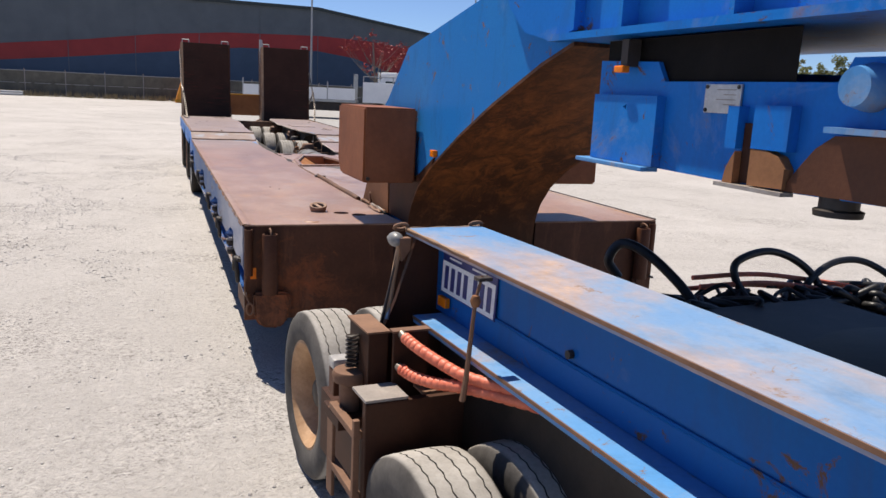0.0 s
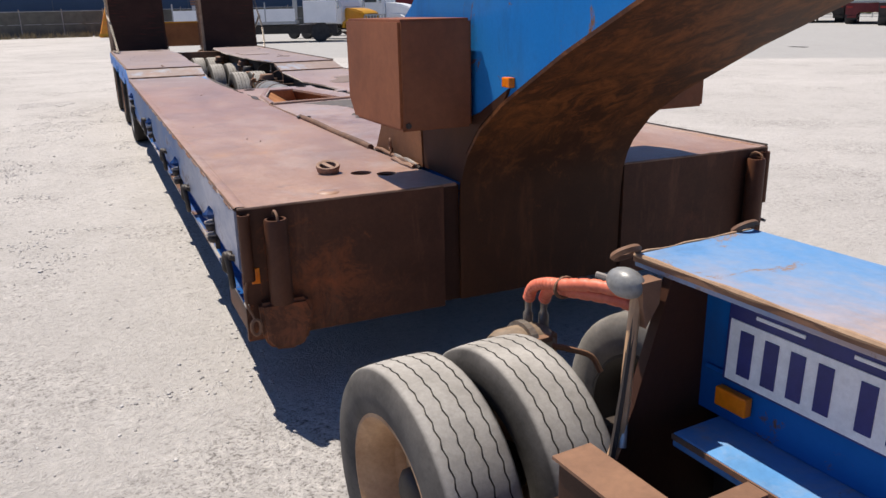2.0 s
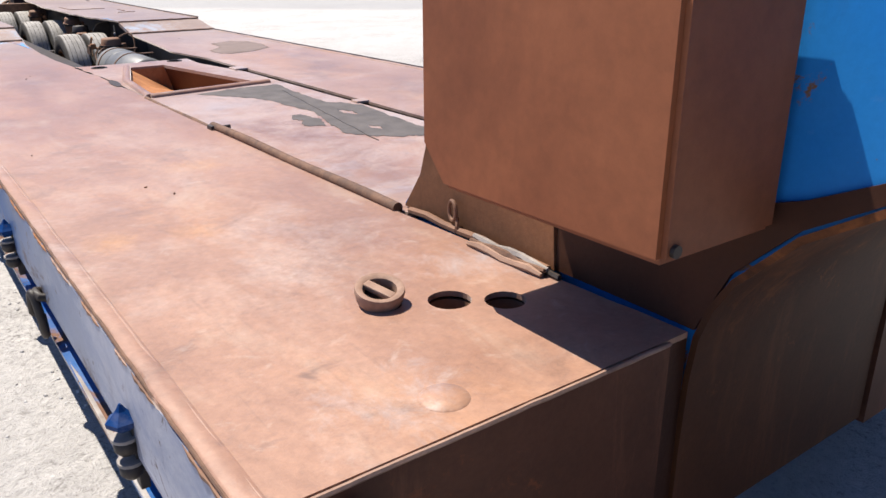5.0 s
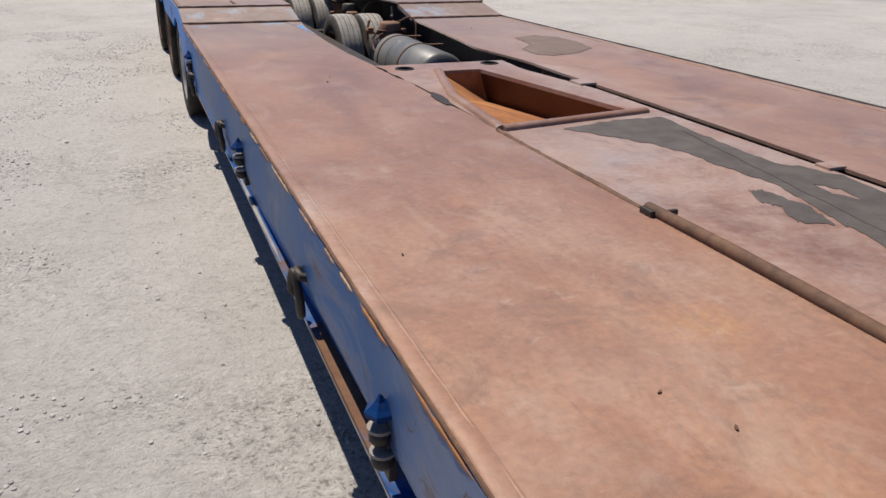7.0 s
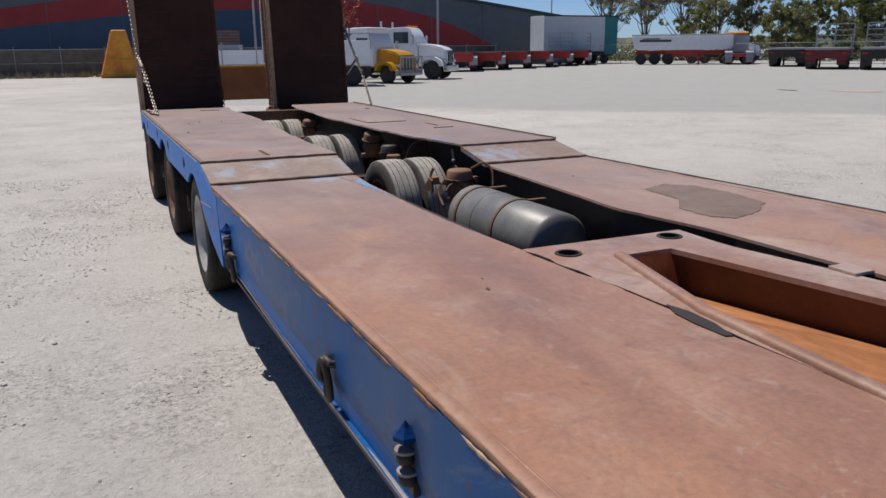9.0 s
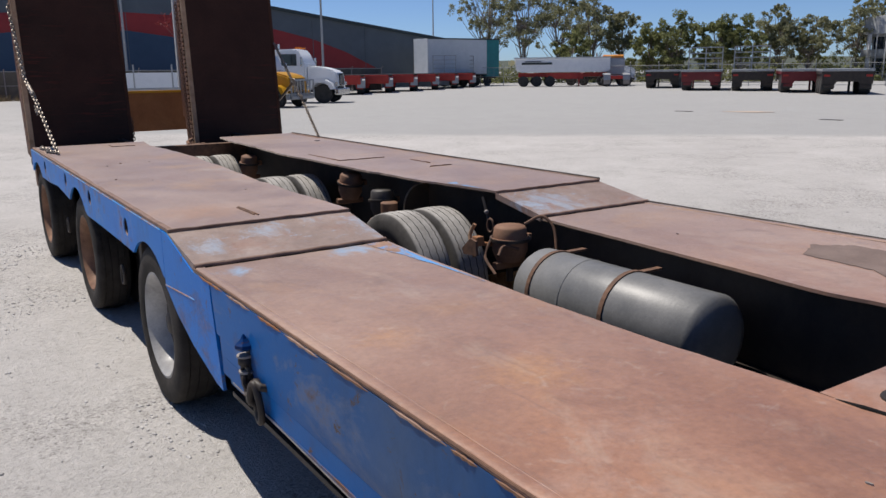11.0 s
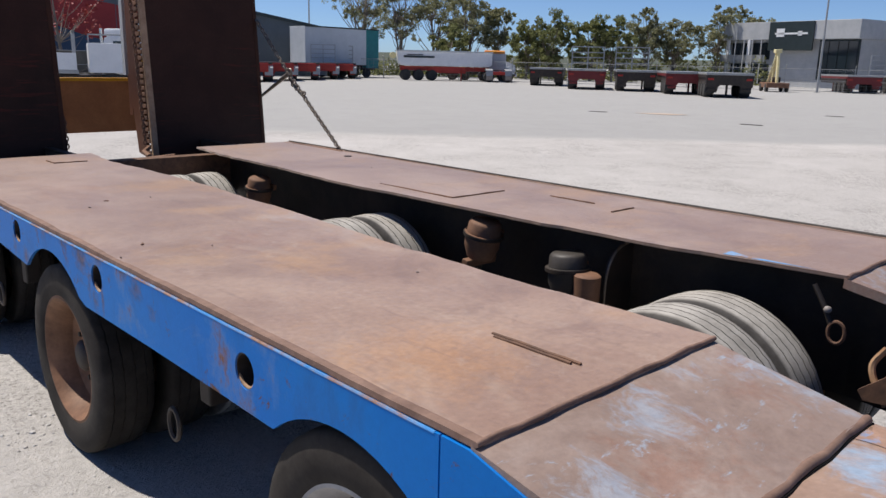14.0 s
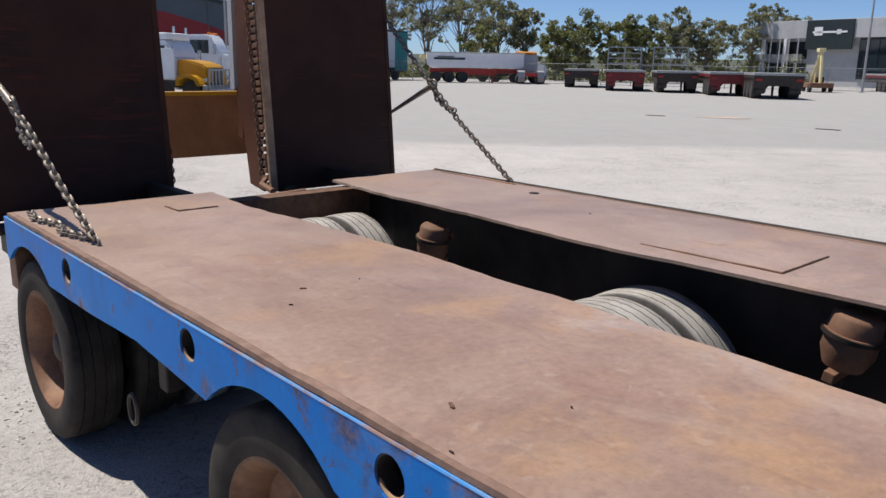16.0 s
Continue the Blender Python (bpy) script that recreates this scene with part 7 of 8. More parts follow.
pipes = thing("stacked_pipes", (-20, 64.8, 0), "pale pipes lying along the fence", "pipe")
for k, (y, z) in enumerate(((0, 0.10), (0.22, 0.10), (0.11, 0.27))):
    part("pipe", tube(bmesh.new(), [(-14, y, z), (10.0, y, z)], 0.10, 10), OFFWHITE, pipes, smooth=True)


def build_wedge():
    w = thing("orange_hopper", (2.45, 62.5, 0), "faded orange steel hopper panel standing by the fence", "hopper")
    bm = bmesh.new()
    base = [(-1.3, -0.7), (1.2, -0.7), (1.2, 0.7), (-1.3, 0.7)]
    head = [(-0.35, -0.25), (0.6, -0.25), (0.6, 0.3), (-0.35, 0.3)]
    lo = [bm.verts.new((x, y, 0)) for x, y in base]
    hi = [bm.verts.new((x, y, 3.2)) for x, y in head]
    for i in range(4):
        bm.faces.new((lo[i], lo[(i + 1) % 4], hi[(i + 1) % 4], hi[i]))
    bm.faces.new(hi)
    bm.faces.new(lo[::-1])
    bmesh.ops.bevel(bm, geom=list(bm.edges), offset=0.05, segments=1, affect="EDGES")
    part("shell", bm, ORANGE, w)
    part("rib", boxes((-1.32, 1.22, -0.76, -0.70, 0.1, 0.25), (-0.9, 0.95, -0.58, -0.5, 1.2, 1.3)), YELLOW, w)


build_wedge()


def pole(x, y, h, arm=0.0):
    p = thing("light_pole", (x, y, 0), "slender grey steel light pole", "light pole", "yard poles")
    part("shaft", tube(bmesh.new(), [(0, 0, 0), (0, 0, h * 0.5), (0, 0, h)], [0.11, 0.09, 0.06], 8), GALV, p, smooth=True)
    part("base_plate", boxes((-0.2, 0.2, -0.2, 0.2, 0, 0.03)), GALV, p)
    if arm:
        part("arm", tube(bmesh.new(), bend([(0, 0, h - 0.3), (-arm * 0.4, 0, h + 0.1), (-arm, 0, h + 0.2)]), 0.04, 6), GALV, p)
        part("lamp_head", boxes((-arm - 0.5, -arm, -0.12, 0.12, h + 0.13, h + 0.25), bevel=0.03), GALV, p)


pole(13.3, 69, 13)
pole(50, 82, 10.5, 0.8)
pole(69, 34.2, 9.5, 1.6)
pole(26.5, 62, 11)


def truck_wheel(parent, x, y, r=0.52, w=0.3, side=-1):
    wh = new("wheel")
    wh.parent = parent
    wh.matrix_basis = pose(x, y, r)
    h = w / 2
    part("tyre", lathe(bmesh.new(), [(-h, r * 0.55), (-h, r * 0.9), (-h * 0.8, r), (h * 0.8, r), (h, r * 0.9), (h, r * 0.55)], 24, (0, 0, 0), "y"), TYRE_FAR, wh, smooth=True)
    part("rim", lathe(bmesh.new(), [(-h * 0.9, r * 0.56), (-h * 0.5, r * 0.5), (-h * 0.5, 0.1), (-h * 0.8, 0.08), (-h * 0.8, 0.0)], 20, (0, 0, 0), "y"), CHROME, wh, smooth=True)


def bonnet_truck(name, at, rz, paint, label, bar=None, length=7.0, grille=CHROME, cab=None):
    """A bonneted prime mover, facing +x in its own axes."""
    t = thing(name, at, label, "truck", "parked trucks", rz)
    part("chassis", boxes((-length, 0.2, -0.45, 0.45, 0.62, 0.9)), DARK, t)
    bm = bmesh.new()
    prism(bm, [(-3.6, 1.0), (-3.6, 2.72), (-3.45, 2.92), (-2.2, 2.96), (-1.95, 2.85), (-1.55, 2.05), (-1.55, 1.0)], "y", -1.05, 1.05)
    bmesh.ops.bevel(bm, geom=list(bm.edges), offset=0.08, segments=2, affect="EDGES")
    part("cab", bm, cab or paint, t, smooth=True)
    bm = bmesh.new()
    prism(bm, [(-1.6, 0.95), (-1.6, 2.03), (-0.7, 1.95), (0.0, 1.75), (0.16, 1.55), (0.18, 0.85), (-0.1, 0.8)], "y", -0.82, 0.82)
    bmesh.ops.bevel(bm, geom=list(bm.edges), offset=0.09, segments=2, affect="EDGES")
    part("bonnet", bm, paint, t, smooth=True)
    for s in (-1, 1):
        bm = bmesh.new()
        prism(bm, [(-1.35, 0.75), (-1.3, 1.1), (-1.0, 1.28), (-0.4, 1.28), (-0.05, 1.1), (0.12, 0.75), (-0.1, 0.75), (-0.25, 1.0), (-0.5, 1.12), (-0.85, 1.12), (-1.1, 1.0), (-1.2, 0.75)], "y", s * 1.08 - 0.27, s * 1.08 + 0.18 if s < 0 else s * 1.08 + 0.1)
        part("guard", bm, paint, t, smooth=True)
        part("side_window", boxes((-2.95, -2.05, s * 1.055 - 0.004, s * 1.055 + 0.004, 2.05, 2.68)), GLASS, t)
        part("mirror", boxes((-1.75, -1.65, s * 1.32 - 0.1, s * 1.32 + 0.1, 2.0, 2.5), bevel=0.03), CHROME, t)
        part("exhaust_stack", tube(bmesh.new(), [(-3.75, s * 0.95, 0.9), (-3.75, s * 0.95, 3.3)], 0.08, 8), CHROME, t, smooth=True)
        part("fuel_tank", lathe(bmesh.new(), [(-3.3, 0.0), (-3.3, 0.3), (-2.1, 0.3), (-2.1, 0.0)], 18, (0, s * 0.85, 0.75), "x"), CHROME, t, smooth=True)
        part("headlight", boxes((0.1, 0.2, s * 0.95 - 0.14, s * 0.95 + 0.14, 0.95, 1.15), bevel=0.03), CHROME, t)
    bm = bmesh.new()
    vs = [bm.verts.new(p) for p in ((-1.60, -0.9, 2.08), (-1.60, 0.9, 2.08), (-1.93, 0.85, 2.74), (-1.93, -0.85, 2.74))]
    ex = bmesh.ops.extrude_face_region(bm, geom=[bm.faces.new(vs)])
    bmesh.ops.translate(bm, vec=(0.02, 0, 0.01), verts=[g for g in ex["geom"] if isinstance(g, bmesh.types.BMVert)])
    part("windscreen", bm, GLASS, t)
    g = part("grille", boxes((0.17, 0.23, -0.45, 0.45, 0.95, 1.62), bevel=0.03), DARK, t)
    for k in range(7):
        part("grille_bar", boxes((0.225, 0.245, -0.4 + 0.125 * k, -0.36 + 0.125 * k, 1.0, 1.58)), grille, g)
    part("bumper", boxes((0.1, 0.35, -1.2, 1.2, 0.45, 0.8), bevel=0.05), bar or CHROME, t)
    for yl in (-0.625, 0.0, 0.625):
        part("roof_lamp", boxes((-2.2, -2.05, yl - 0.075, yl + 0.075, 2.972, 3.06)), AMBER, t)
    for x in (-0.6, -5.0, -6.3):
        for s in (-1, 1):
            truck_wheel(t, x, s * 0.98)
    return t


bonnet_truck("prime_mover", (19.4, 45.2, 0), -42, WHITE, "white bonneted prime mover parked in the yard")
yt = bonnet_truck("yellow_truck", (15.1, 41.2, 0), -60, YELLOW, "yellow bonneted truck with a white cab and a steel bull bar", bar=GALV, cab=WHITE)
yt.scale = (0.86, 0.86, 0.86)
part("white_roof", boxes((-3.55, -2.0, -1.0, 1.0, 2.93, 3.3), bevel=0.12), WHITE, yt, "white cab roof", smooth=True)
bull = part("bull_bar", boxes((0.4, 0.46, -1.1, 1.1, 0.5, 0.62), (0.4, 0.46, -1.1, 1.1, 1.5, 1.58), (0.4, 0.46, -1.1, -1.02, 0.5, 1.58), (0.4, 0.46, 1.02, 1.1, 0.5, 1.58), bevel=0.01), GALV, yt)
for k in range(6):
    part("bar_upright", boxes((0.4, 0.45, -0.8 + 0.3 * k, -0.75 + 0.3 * k, 0.6, 1.52)), GALV, bull)


def tray_truck():
    t = thing("tray_truck", (12.85, 40.4, 0), "white flat tray truck with side boards and a toolbox", "truck", "parked trucks", -18)
    part("chassis", boxes((-8.6, 0.0, -0.9, 0.9, 0.45, 0.9)), DARK, t)
    part("end_box", boxes((-1.75, 0.0, -1.2, 0.6, 1.0, 2.15), bevel=0.03), WHITE, t, "white steel box on the tray end")
    part("box_rail", boxes((-1.75, -1.70, -1.2, -1.15, 2.15, 2.5), (-0.05, 0.0, -1.2, -1.15, 2.15, 2.5), (-1.75, 0.0, -1.2, -1.15, 2.45, 2.5)), GALV, t)
    part("tray", boxes((-8.6, -2.15, -1.2, 1.2, 0.95, 1.1), bevel=0.02), GALV, t)
    for k in range(4):
        part("side_board", boxes((-8.55 + 1.6 * k, -7.0 + 1.6 * k, -1.22, -1.17, 1.1, 1.75), bevel=0.01), WHITE, t)
        part("stake", boxes((-8.6 + 1.6 * k, -8.54 + 1.6 * k, -1.24, -1.16, 1.0, 2.1)), GALV, t)
    part("head_rack", boxes((-2.3, -2.2, -1.1, 1.1, 1.1, 1.2), (-2.3, -2.2, -1.1, 1.1, 2.5, 2.6), (-2.3, -2.2, -1.1, -1.0, 1.1, 2.6), (-2.3, -2.2, 1.0, 1.1, 1.1, 2.6), (-2.3, -2.2, -0.05, 0.05, 1.1, 2.6)), GALV, t)
    crate = part("pallet_crate", boxes((-7.6, -6.2, -0.9, 0.5, 1.12, 2.0), bevel=0.01), OFFWHITE, t)
    for k in range(5):
        part("crate_slat", boxes((-7.65, -6.15, -0.95, -0.9, 2.05 + 0.13 * k, 2.13 + 0.13 * k)), RUST, crate)
    for x in (-0.9, -6.6):
        for s in (-1, 1):
            truck_wheel(t, x, s * 0.95, 0.5)


tray_truck()


def flat_trailer(at, rz, paint, label, gate=False, name="flat_top_trailer", ln=8.0, group="parked flat trailers", deck=GALV):
    """A flat trailer whose rear looks towards -y in its own axes."""
    t = thing(name, at, label, "trailer", group, rz)
    if paint is not RED:
        t.matrix_basis = t.matrix_basis @ Matrix.Diagonal((1.14, 1, 1.05, 1))
    part("deck", boxes((-1.25, 1.25, 0, ln, 1.32, 1.46), bevel=0.02), deck, t, "weathered pale deck" if deck is GALV else "dark open deck")
    part("rear_beam", prism(bmesh.new(), [(-1.24, 1.31), (-1.2, 0.62), (-0.62, 0.56), (-0.5, 0.74), (0.5, 0.74), (0.62, 0.56), (1.2, 0.62), (1.24, 1.31)], "y", 0.0, 0.12), paint, t, "deep rear skirt with an arched gap")
    for s in (-1, 1):
        part("bumper_bar", boxes((s * 0.85 - 0.25, s * 0.85 + 0.25, 0.02, 0.12, 0.40, 0.55), bevel=0.02), paint, t)
    part("under_frame", boxes((-1.2, 1.2, 0.4, ln, 0.75, 1.15)), DARK, t)
    for s in (-1, 1):
        part("chassis_rail", boxes((s * 0.5 - 0.08, s * 0.5 + 0.08, 0.1, ln, 0.85, 1.3)), paint, t)
        part("side_rail", boxes((s * 1.2 - 0.05, s * 1.2 + 0.05, 0.1, ln, 1.15, 1.31)), paint, t)
        part("tail_light", boxes((s * 1.0 - 0.15, s * 1.0 + 0.15, -0.04, 0.0, 1.02, 1.14), bevel=0.01), RED, t)
        part("mud_flap", boxes((s * 0.9 - 0.3, s * 0.9 + 0.3, 0.35, 0.37, 0.3, 1.0)), HOSE_BLACK, t)
        part("landing_leg", boxes((s * 0.7 - 0.06, s * 0.7 + 0.06, ln - 2.2, ln - 2.08, 0.0, 1.0)), paint, t)
        for k in range(3):
            wh = new("wheel")
            wh.parent = t
            wh.matrix_basis = pose(s * 0.95, 1.1 + 1.2 * k, 0.48)
            part("tyre", lathe(bmesh.new(), [(-0.26, 0.26), (-0.26, 0.43), (-0.2, 0.48), (0.2, 0.48), (0.26, 0.43), (0.26, 0.26)], 20, (0, 0, 0), "x"), TYRE_FAR, wh, smooth=True)
            part("rim", lathe(bmesh.new(), [(s * 0.24, 0.27), (s * 0.1, 0.22), (s * 0.1, 0.0)], 16, (0, 0, 0), "x"), GALV, wh)
    if paint is RED:
        part("rear_panel", boxes((-0.95, 0.95, -0.3, -0.02, 0.75, 1.4), bevel=0.05), RED, t, "red rear panel")
        for s in (-1, 1):
            part("mudguard", prism(bmesh.new(), [(-0.25, 0.5), (-0.2, 1.05), (0.1, 1.3), (1.4, 1.3), (1.7, 1.0), (1.75, 0.5)], "x", s * 0.98 - 0.3, s * 0.98 + 0.3), RED if s < 0 else GALV, t)
    if gate:
        dims = [(-1.2, -1.12, ln - 0.1, ln, 1.46, 3.2), (1.12, 1.2, ln - 0.1, ln, 1.46, 3.2), (-0.04, 0.04, ln - 0.1, ln, 1.46, 3.2)]
        dims += [(-1.2, 1.2, ln - 0.09, ln - 0.02, z, z + 0.07) for z in (1.9, 2.3, 2.7, 3.13)]
        rack = new("head_gate")
        rack.parent = t
        tagged(rack, "pale steel head gate")
        for d in dims:
            part("gate_bar", boxes(d), GALV, rack)
    return t


ROW = [(52.5, 50.4, DARK, False), (48.35, 43.15, MAROON, True), (49.35, 39.45, DARK, True), (47.8, 34.5, MAROON, False), (45.9, 30.55, DARK, False), (72.0, 31.5, MAROON, False), (74.0, 28.0, DARK, True)]
for x, y, paint, gate in ROW:
    flat_trailer((x, y, 0), -54, paint, "flat trailer with pale deck and dark red chassis, parked tail out" if paint is MAROON else "flat trailer with pale deck and dark chassis, parked tail out", gate)
for k in range(6):
    f = k / 5
    flat_trailer((26.3 + 19.0 * f, 57.5 + 12.0 * f, 0), -28 - 7 * f, RED, "low red skeletal trailer parked in a row", k in (4, 5), "skeletal_trailer", 6.0, "red trailers in a row", DARK)


def tail_on_tractor(at, rz):
    """A prime mover seen from behind: bare red chassis, twin wheels under pale guards, white cab ahead."""
    t = thing("prime_mover", at, "prime mover with bare red chassis and pale mudguards, parked tail out", "truck", rz=rz)
    for q in (-1, 1):
        part("chassis_rail", boxes((q * 0.42 - 0.06, q * 0.42 + 0.06, 0.0, 5.6, 0.78, 1.02), bevel=0.01), RED, t)
        part("mudguard", prism(bmesh.new(), [(-0.1, 0.62), (0.0, 1.08), (0.25, 1.2), (0.9, 1.22), (1.15, 1.1), (1.2, 1.05), (1.15, 1.16), (0.92, 1.27), (0.22, 1.25), (-0.05, 1.12), (-0.15, 0.62)], "x", q * 0.92 - 0.33, q * 0.92 + 0.33), GALV, t, "pale metal mudguard")
        part("mud_flap", boxes((q * 0.92 - 0.31, q * 0.92 + 0.31, -0.12, -0.10, 0.22, 0.66)), CAP_STEEL, t, "dusty rubber mud flap")
        part("tail_light", boxes((q * 0.55 - 0.1, q * 0.55 + 0.1, -0.05, 0.0, 0.78, 0.9), bevel=0.01), RED, t)
        for y in (0.5, 1.8):
            truck_wheel(t, q * 0.92, y, 0.5, 0.58, q)
        truck_wheel(t, q * 0.98, 5.0, 0.5, 0.3, q)
    part("tail_beam", boxes((-0.6, 0.6, -0.06, 0.06, 0.72, 1.0), bevel=0.02), RED, t, "red rear crossbeam")
    part("coupling_plate", lathe(bmesh.new(), [(1.10, 0.0), (1.10, 0.5), (1.16, 0.52), (1.18, 0.46), (1.18, 0.0)], 24, (0, 1.15, 0), "z"), DARK, t, smooth=True)
    part("cab", boxes((-1.15, 1.15, 3.5, 5.4, 0.95, 2.75), bevel=0.12), OFFWHITE, t, "grey white cab back")
    part("roof_fairing", prism(bmesh.new(), [(3.5, 2.74), (3.5, 2.95), (3.8, 3.05), (5.0, 2.78), (5.0, 2.74)], "x", -1.0, 1.0), ORANGE, t, "orange roof fairing")


tail_on_tractor((56.0, 59.0, 0), -40)
bonnet_truck("prime_mover", (62.0, 62.5, 0), -45, WHITE, "white prime mover among the parked trailers")


def curtain_trailer():
    t = thing("curtain_trailer", (41.5, 73.5, 0), "tall curtain sided trailer in pale grey with a teal end", "trailer", rz=3)
    part("body", boxes((2.3, 10.2, 0, 2.5, 1.25, 4.9), bevel=0.03), CURTAIN, t, "pale grey curtain side")
    part("end_panel", boxes((10.2, 12.0, 0.05, 2.45, 1.0, 4.92), bevel=0.03), TEAL, t, "teal end panel")
    part("skirt", boxes((3.2, 5.0, -0.02, 0.02, 0.2, 1.25)), WHITE, t)
    part("top_rail", boxes((2.28, 12.0, -0.05, 0.0, 4.85, 4.98), (2.28, 10.2, -0.05, 0.0, 1.2, 1.3)), SIGN_DARK, t)
    part("chassis", boxes((2.3, 12, 0.6, 1.9, 0.8, 1.25)), DARK, t)
    for x in (6.0, 7.2, 8.4, 10.5):
        truck_wheel(t, x, 0.3, 0.5)
        truck_wheel(t, x, 2.2, 0.5)


curtain_trailer()


def tipper():
    t = thing("tipper_trailer", (49.0, 68.5, 0), "long white tipper trailer with a red subframe", "trailer", rz=-38)
    bm = prism(bmesh.new(), [(1.6, 2.75), (1.8, 1.55), (2.3, 1.4), (10.6, 1.4), (11.0, 1.55), (11.0, 2.75)], "y", -1.2, 1.2)
    bmesh.ops.bevel(bm, geom=list(bm.edges), offset=0.08, segments=2, affect="EDGES")
    part("tub", bm, WHITE, t, "white tipper tub", smooth=True)
    part("top_rail", boxes((1.55, 11.05, -1.26, -1.18, 2.72, 2.86), (1.55, 11.05, 1.18, 1.26, 2.72, 2.86)), ALU, t)
    part("name_stripe", boxes((2.3, 5.3, -1.245, -1.215, 2.15, 2.35), (2.6, 4.2, -1.245, -1.215, 2.4, 2.48)), SIGN_DARK, t, "dark lettering bars")
    part("subframe", boxes((2.0, 10.8, -0.5, -0.35, 0.95, 1.35), (2.0, 10.8, 0.35, 0.5, 0.95, 1.35), (4.8, 8.4, -1.0, -0.92, 0.75, 1.35)), RED, t, "red subframe")
    part("landing_leg", boxes((7.9, 8.05, -1.0, -0.85, 0.0, 1.2)), RED, t)
    part("tarp_roll", lathe(bmesh.new(), [(-0.6, 0.0), (-0.6, 0.3), (0.6, 0.3), (0.6, 0.0)], 16, (1.3, 0, 2.35), "y"), CREAM, t, smooth=True)
    for x in (2.5, 3.8, 5.1):
        truck_wheel(t, x, -0.95, 0.52)
        truck_wheel(t, x, 0.95, 0.52)


tipper()


def crane():
    c = thing("yard_crane", (66.4, 36.8, 0), "pale yellow A-frame yard crane on a dark base", "crane", rz=35)
    part("base", boxes((-1.6, 1.6, -0.9, 0.9, 0.35, 0.75), bevel=0.04), RUST, c)
    for s in (-1, 1):
        part("leg", tube(bmesh.new(), [(s * 0.95, 0, 0.7), (s * 0.35, 0, 3.3)], 0.13, 6), CREAM, c)
        truck_wheel(c, s * 1.1, -0.8, 0.35, 0.25)
        truck_wheel(c, s * 1.1, 0.8, 0.35, 0.25)
    part("boom", tube(bmesh.new(), [(0.7, 0.4, 0.8), (-0.2, 0, 3.4)], 0.12, 6), CREAM, c)
    part("head", boxes((-0.5, 0.5, -0.25, 0.25, 3.2, 3.5), bevel=0.04), CREAM, c)
    part("winch", lathe(bmesh.new(), [(-0.3, 0.0), (-0.3, 0.22), (0.3, 0.22), (0.3, 0.0)], 16, (-0.6, 0, 1.0), "y"), DARK, c, smooth=True)


crane()


def office():
    o = thing("office_building", (90, 42, 0), "two storey grey white office with a dark sign panel and glass", "building", rz=-12)
    part("wall", boxes((0, 14, -4, 12.5, 0, 5.2)), OFFWHITE, o)
    part("parapet", boxes((-0.8, 14, -4.2, 13.2, 5.2, 7.2), bevel=0.05), OFFWHITE, o, "pale parapet band")
    s = part("sign_panel", boxes((-0.95, -0.8, 1.0, 6.6, 4.0, 7.15)), SIGN_DARK, o, "dark sign panel with pale script shapes")
    part("script_shapes", boxes((-0.99, -0.955, 1.7, 5.8, 5.75, 5.95), (-0.99, -0.955, 4.6, 5.6, 5.5, 6.4), (-0.99, -0.955, 2.4, 2.9, 5.6, 6.1)), WHITE, s)
    for k in range(4):
        for z0, z1 in ((0.4, 2.5), (3.0, 4.9)):
            y0 = 6.9 + 1.35 * k
            wdw = new("window")
            wdw.parent = o
            part("frame", boxes((-0.06, 0.0, y0, y0 + 1.25, z0, z1)), SIGN_DARK, wdw)
            part("pane", boxes((-0.08, -0.062, y0 + 0.06, y0 + 1.19, z0 + 0.06, z1 - 0.06)), GLASS, wdw)
    for y in (12.0, 9.0):
        part("column", boxes((-1.0, -0.7, y, y + 0.35, 0, 5.2)), WHITE, o)
    part("balcony_rail", boxes((-1.1, -1.04, 6.8, 13.0, 2.7, 3.5)), GALV, o)
    w2 = thing("grey_shed", (92, 20, 0), "grey and white metal shed beside the office", "shed", rz=-12)
    part("wall", boxes((0, 16, -14, 16, 0, 5.0)), OFFWHITE, w2)
    part("roof", prism(bmesh.new(), [(-14.5, 5.0), (16.4, 5.0), (16.0, 6.0), (8, 7.4), (-2, 7.9), (-14.5, 6.5)], "x", -0.3, 16), ROOF, w2)
    part("door_panel", boxes((-0.05, 0.0, 4, 12, 0, 4.2)), SHED_GREY, w2, "dark roller door")
    for k in range(4):
        part("wall_pane", boxes((-0.30, -0.12, -3.85 + 1.1 * k, -2.85 + 1.1 * k, 1.0, 5.0)), GLASS, o)
    part("glass_frame", boxes((-0.20, -0.02, -3.98, 0.6, 0.9, 5.15)), SIGN_DARK, o)
    for k in range(5):
        part("sun_blade", boxes((-1.3, -1.2, 7.2 + 1.2 * k, 7.3 + 1.2 * k, 0.0, 5.2)), OFFWHITE, o)


office()


def drain_cover(x, y, rz):
    d = thing("drain_cover", (x, y, ground_z(y)), "dark steel drain grate set in the yard", "drain", "yard drains", rz)
    part("frame", boxes((-0.35, 0.35, -0.12, -0.09, 0.0, 0.012), (-0.35, 0.35, 0.09, 0.12, 0.0, 0.012), (-0.35, -0.32, -0.09, 0.09, 0.0, 0.012), (0.32, 0.35, -0.09, 0.09, 0.0, 0.012)), DARK, d)
    for k in range(9):
        part("grate_bar", boxes((-0.30 + 0.068 * k, -0.262 + 0.068 * k, -0.09, 0.09, 0.0, 0.010)), DARK, d)


